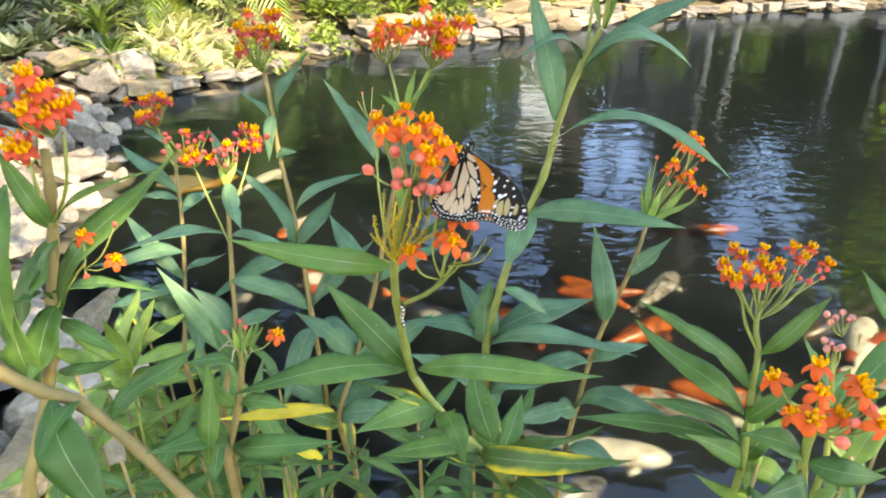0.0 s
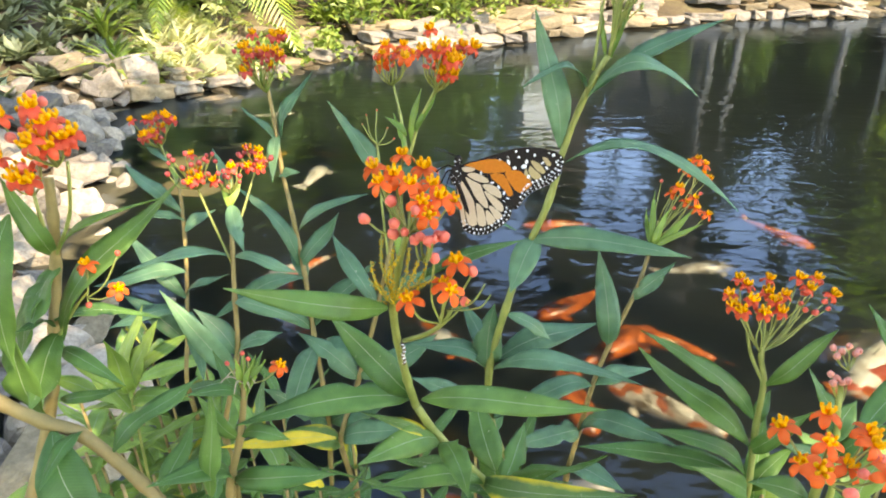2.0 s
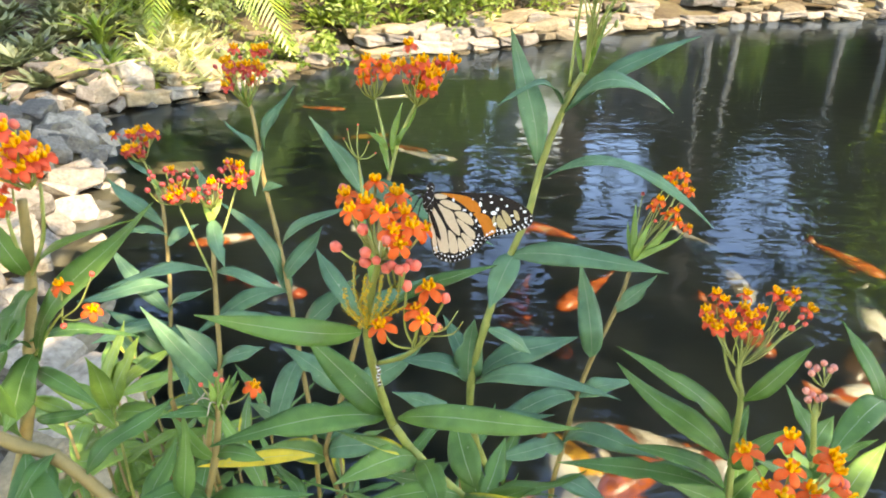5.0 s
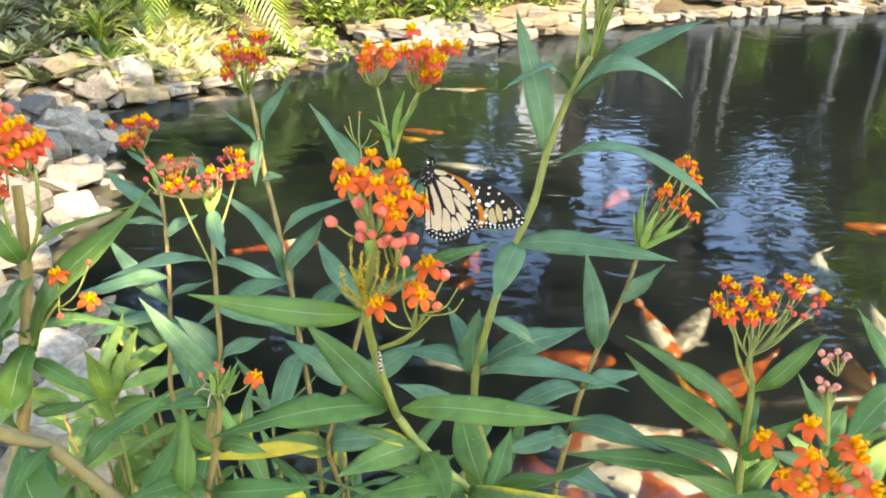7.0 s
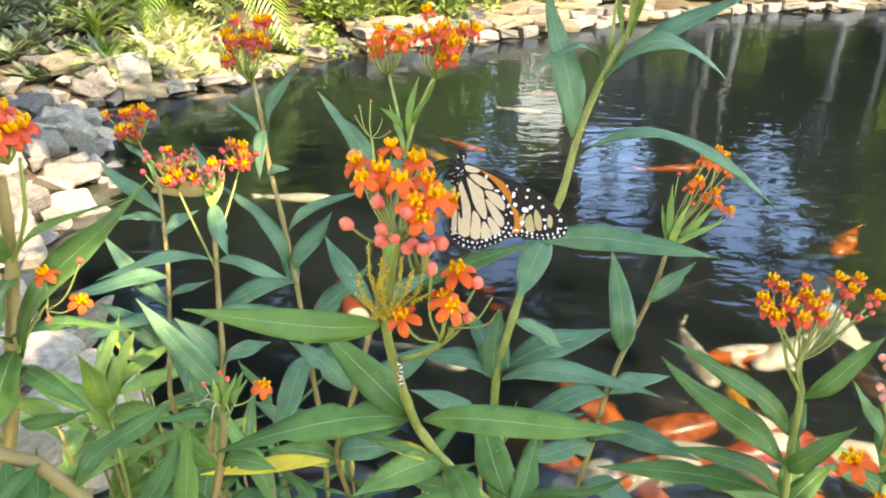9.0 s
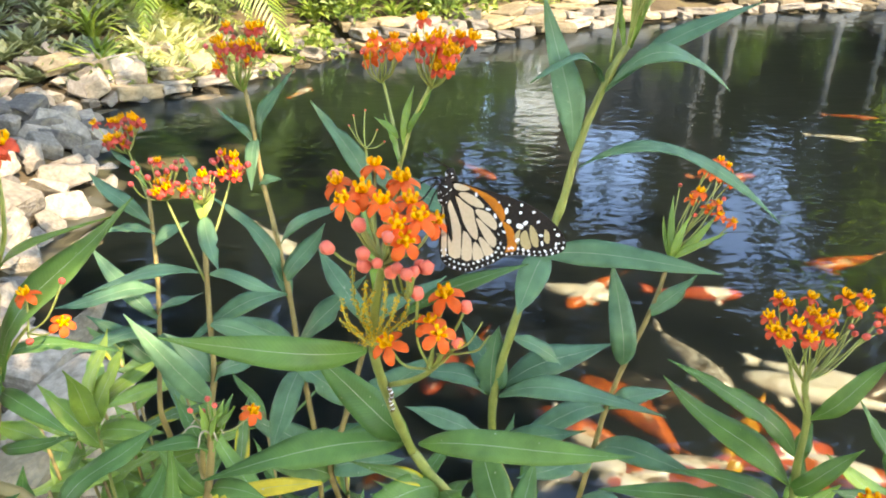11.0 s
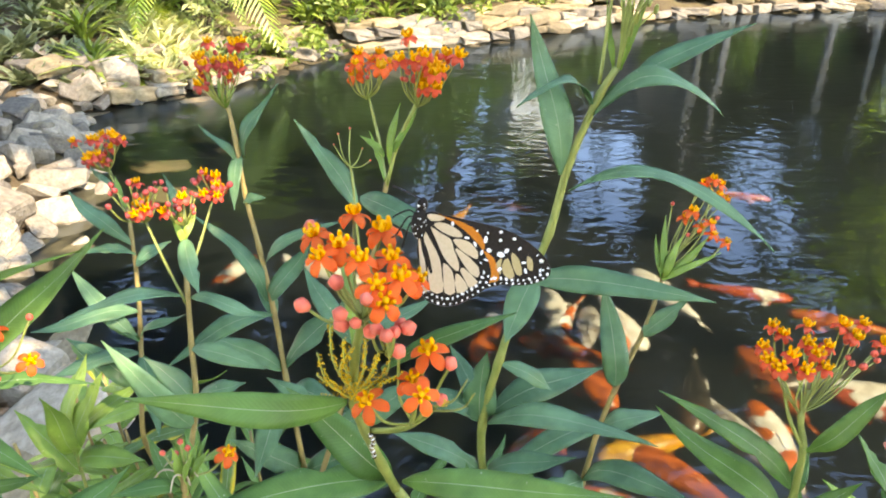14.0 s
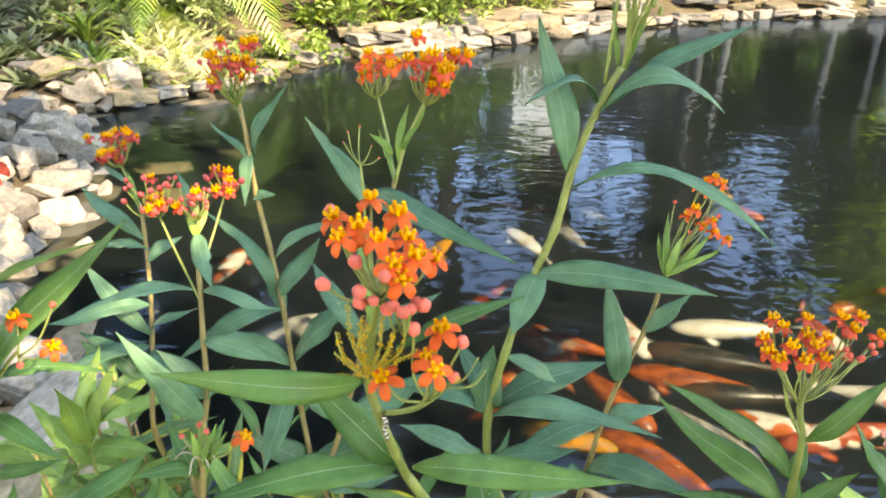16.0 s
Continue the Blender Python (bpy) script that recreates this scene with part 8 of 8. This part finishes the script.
    swim('mixed', 0.44, 0.10, ((0, -0.78, 3.48, -117), (0.5, -0.76, 3.28, -146), (2, -0.74, 3.02, -134), (2.5, -0.77, 2.96, -143), (3, -0.86, 2.85, -175), (3.5, -1.05, 2.78, -217), (4, -1.09, 2.87, -194), (5.25, -1.16, 3.63, -153), (6.5, -1.22, 4.39, -113), (7, -1.32, 4.46, -112), (7.33, -1.29, 4.54, -52), (7.67, -1.25, 4.63, 7), (8, -1.21, 4.72, 66), (8.5, -1.12, 4.91, 81), (9, -1.09, 5.16, 90), (11.5, -1.35, 6.77, 76), (13, -0.94, 3.23, 77), (15.5, -1.09, 2.99, 61), (16, -1.03, 3.12, 84)))
    swim('mixed', 0.42, 0.10, ((0, -0.10, 2.57, -34), (1, -0.09, 2.43, -19), (2, -0.01, 2.41, -46), (4, 0.20, 2.45, -72), (6.5, 0.77, 2.54, -28), (7, 0.89, 2.48, -83), (7.5, 1.01, 2.42, -138), (8, 1.12, 2.35, -194), (8.5, 1.22, 2.34, -178), (9, 1.21, 2.31, -171), (11.5, 0.57, 2.90, -112), (12, 0.53, 2.84, -88), (12.5, 0.55, 2.81, -74), (13, 0.57, 2.72, -72), (14, 0.52, 2.58, -117), (15.5, 0.47, 2.70, -112), (15.7, 0.47, 2.60, -160), (15.8, 0.47, 2.49, -209), (16, 0.46, 2.39, -257)))
    swim('red', 0.42, 0.00, ((0, -0.64, 2.90, -73), (1, -0.62, 2.73, -74), (2, -0.66, 2.64, -69), (3, -0.75, 2.59, -46), (4, -0.79, 2.67, -42), (6.5, -0.86, 3.23, 13), (8, -0.76, 3.31, 17), (8.5, -0.58, 2.98, -24), (9, -0.41, 2.65, -66), (11.5, 0.08, 2.28, -113), (13.5, 0.28, 2.50, -118), (14.5, 0.30, 2.84, -120), (15.5, 0.26, 2.86, -135), (16, 0.20, 2.79, -127)))
    swim('red', 0.42, 0.10, ((0, 1.71, 2.31, -144), (2, 1.64, 2.19, -149), (3, 1.66, 2.10, -168), (4, 1.67, 2.18, -161), (6.5, 1.56, 1.90, -197), (7, 1.58, 1.87, -204), (8, 1.34, 1.96, -188), (8.5, 1.27, 1.99, -186), (9, 1.10, 1.80, -236), (9.83, 1.12, 2.20, -287), (10.7, 1.13, 2.60, -338), (11.5, 1.15, 3.00, -389), (13.5, 1.24, 2.89, -363), (14, 1.39, 2.83, -379), (14.5, 1.51, 2.83, -424), (15, 1.55, 2.82, -432), (16, 1.59, 2.52, -447)))
    swim('dark', 0.57, 0.10, ((0, 1.64, 2.48, -151), (4, 1.75, 2.39, -142), (8, 1.50, 2.26, -85), (11.5, 1.70, 2.18, -155), (14, 1.42, 2.20, -165), (15.5, 1.13, 2.22, -223), (16, 1.08, 2.34, -196)))
    swim('white', 0.47, -0.10, ((0, 1.65, 2.31, 56), (0.667, 1.66, 2.31, 112), (1.33, 1.67, 2.30, 168), (2, 1.69, 2.29, 224), (3, 1.68, 2.47, 259), (4, 1.90, 2.72, 250), (6.5, 1.88, 2.50, 253), (9, 1.36, 2.33, 213), (9.6, 1.30, 2.28, 266), (10.2, 1.23, 2.24, 318), (11.5, 1.50, 2.14, 331), (16, 1.61, 2.09, 339)))
    swim('yellow', 0.40, 0.10, ((0, 0.04, 1.82, -36), (4, 0.20, 1.76, -42), (8, 1.01, 2.01, -92), (11.5, 0.99, 1.85, -137), (12, 1.05, 1.89, -148), (13, 0.95, 1.81, -145), (15.5, 0.44, 1.91, -200), (16, 0.47, 1.88, -198)))
    swim('inky', 0.42, 0.10, ((0, -0.62, 1.86, 119), (1.33, -0.60, 1.88, 66), (2.67, -0.59, 1.89, 13), (4, -0.57, 1.91, -39), (8, -0.46, 1.68, -17), (12, 0.05, 1.70, 30), (13, 0.42, 1.98, 50), (14, 0.73, 2.42, 75), (14.5, 0.80, 2.62, 50), (15, 0.82, 2.64, -15), (15.5, 0.80, 2.59, -60), (16, 0.79, 2.55, -80)))
    swim('grey', 0.40, 0.08, ((0, 0.30, 1.50, 20), (8, 0.35, 1.60, 30), (12, 0.42, 1.85, 50), (13.5, 0.58, 2.30, 65), (14.5, 0.65, 2.70, 85), (15, 0.66, 2.87, 88), (15.5, 0.70, 3.34, 95), (16, 0.72, 3.50, 110)))
    swim('mixed', 0.47, 0.10, ((0, 1.70, 2.02, -10), (6, 1.56, 1.98, -26), (6.67, 1.54, 1.92, -74), (7.33, 1.51, 1.85, -123), (8, 1.49, 1.79, -171), (9, 1.34, 1.74, -189), (11.5, 1.23, 1.67, -208), (12.2, 1.11, 1.73, -271), (13, 0.99, 1.79, -334), (14, 1.11, 1.83, -272), (15, 1.24, 1.86, -209), (16, 1.20, 1.92, -200)))
    swim('dark', 0.47, -0.10, ((0, 2.07, 2.27, 15), (6, 1.56, 2.11, -11), (8, 1.08, 1.97, 24), (9, 0.81, 1.98, -35), (11.5, 0.71, 2.15, -36), (13, 0.64, 2.08, -49), (14, 0.93, 2.11, -111), (15, 1.21, 2.14, -172), (16, 1.11, 2.11, -189)))
    swim('red', 0.47, 0.10, ((0, 0.89, 1.37, 156), (4, 1.04, 1.52, 163), (5, 0.96, 1.57, 115), (6, 0.88, 1.62, 67), (7, 0.80, 1.67, 19), (9, 0.98, 1.76, 19), (12, 1.05, 1.75, 6), (13, 1.32, 1.85, 72), (14, 1.59, 1.96, 138), (16, 1.35, 1.90, 193)))
    swim('fire', 0.47, 0.10, ((0, 1.05, 1.34, 164), (6, 0.84, 1.44, 156), (8, 1.00, 1.54, 161), (11.5, 0.60, 2.08, 121), (12.2, 0.58, 2.21, 181), (13, 0.56, 2.33, 241), (15, 0.57, 2.14, 297), (16, 0.62, 2.12, 296)))
    swim('orange', 0.44, 0.10, ((0, 0.06, 1.40, 162), (4, 0.22, 1.51, 146), (7, 0.32, 1.63, 143), (9, 0.34, 1.74, 141), (11.5, 0.51, 1.87, 138), (12.8, 0.40, 1.85, 92), (14, 0.29, 1.83, 45), (14.7, 0.28, 1.96, 105), (15.3, 0.28, 2.08, 164), (16, 0.28, 2.21, 224)))


motions()
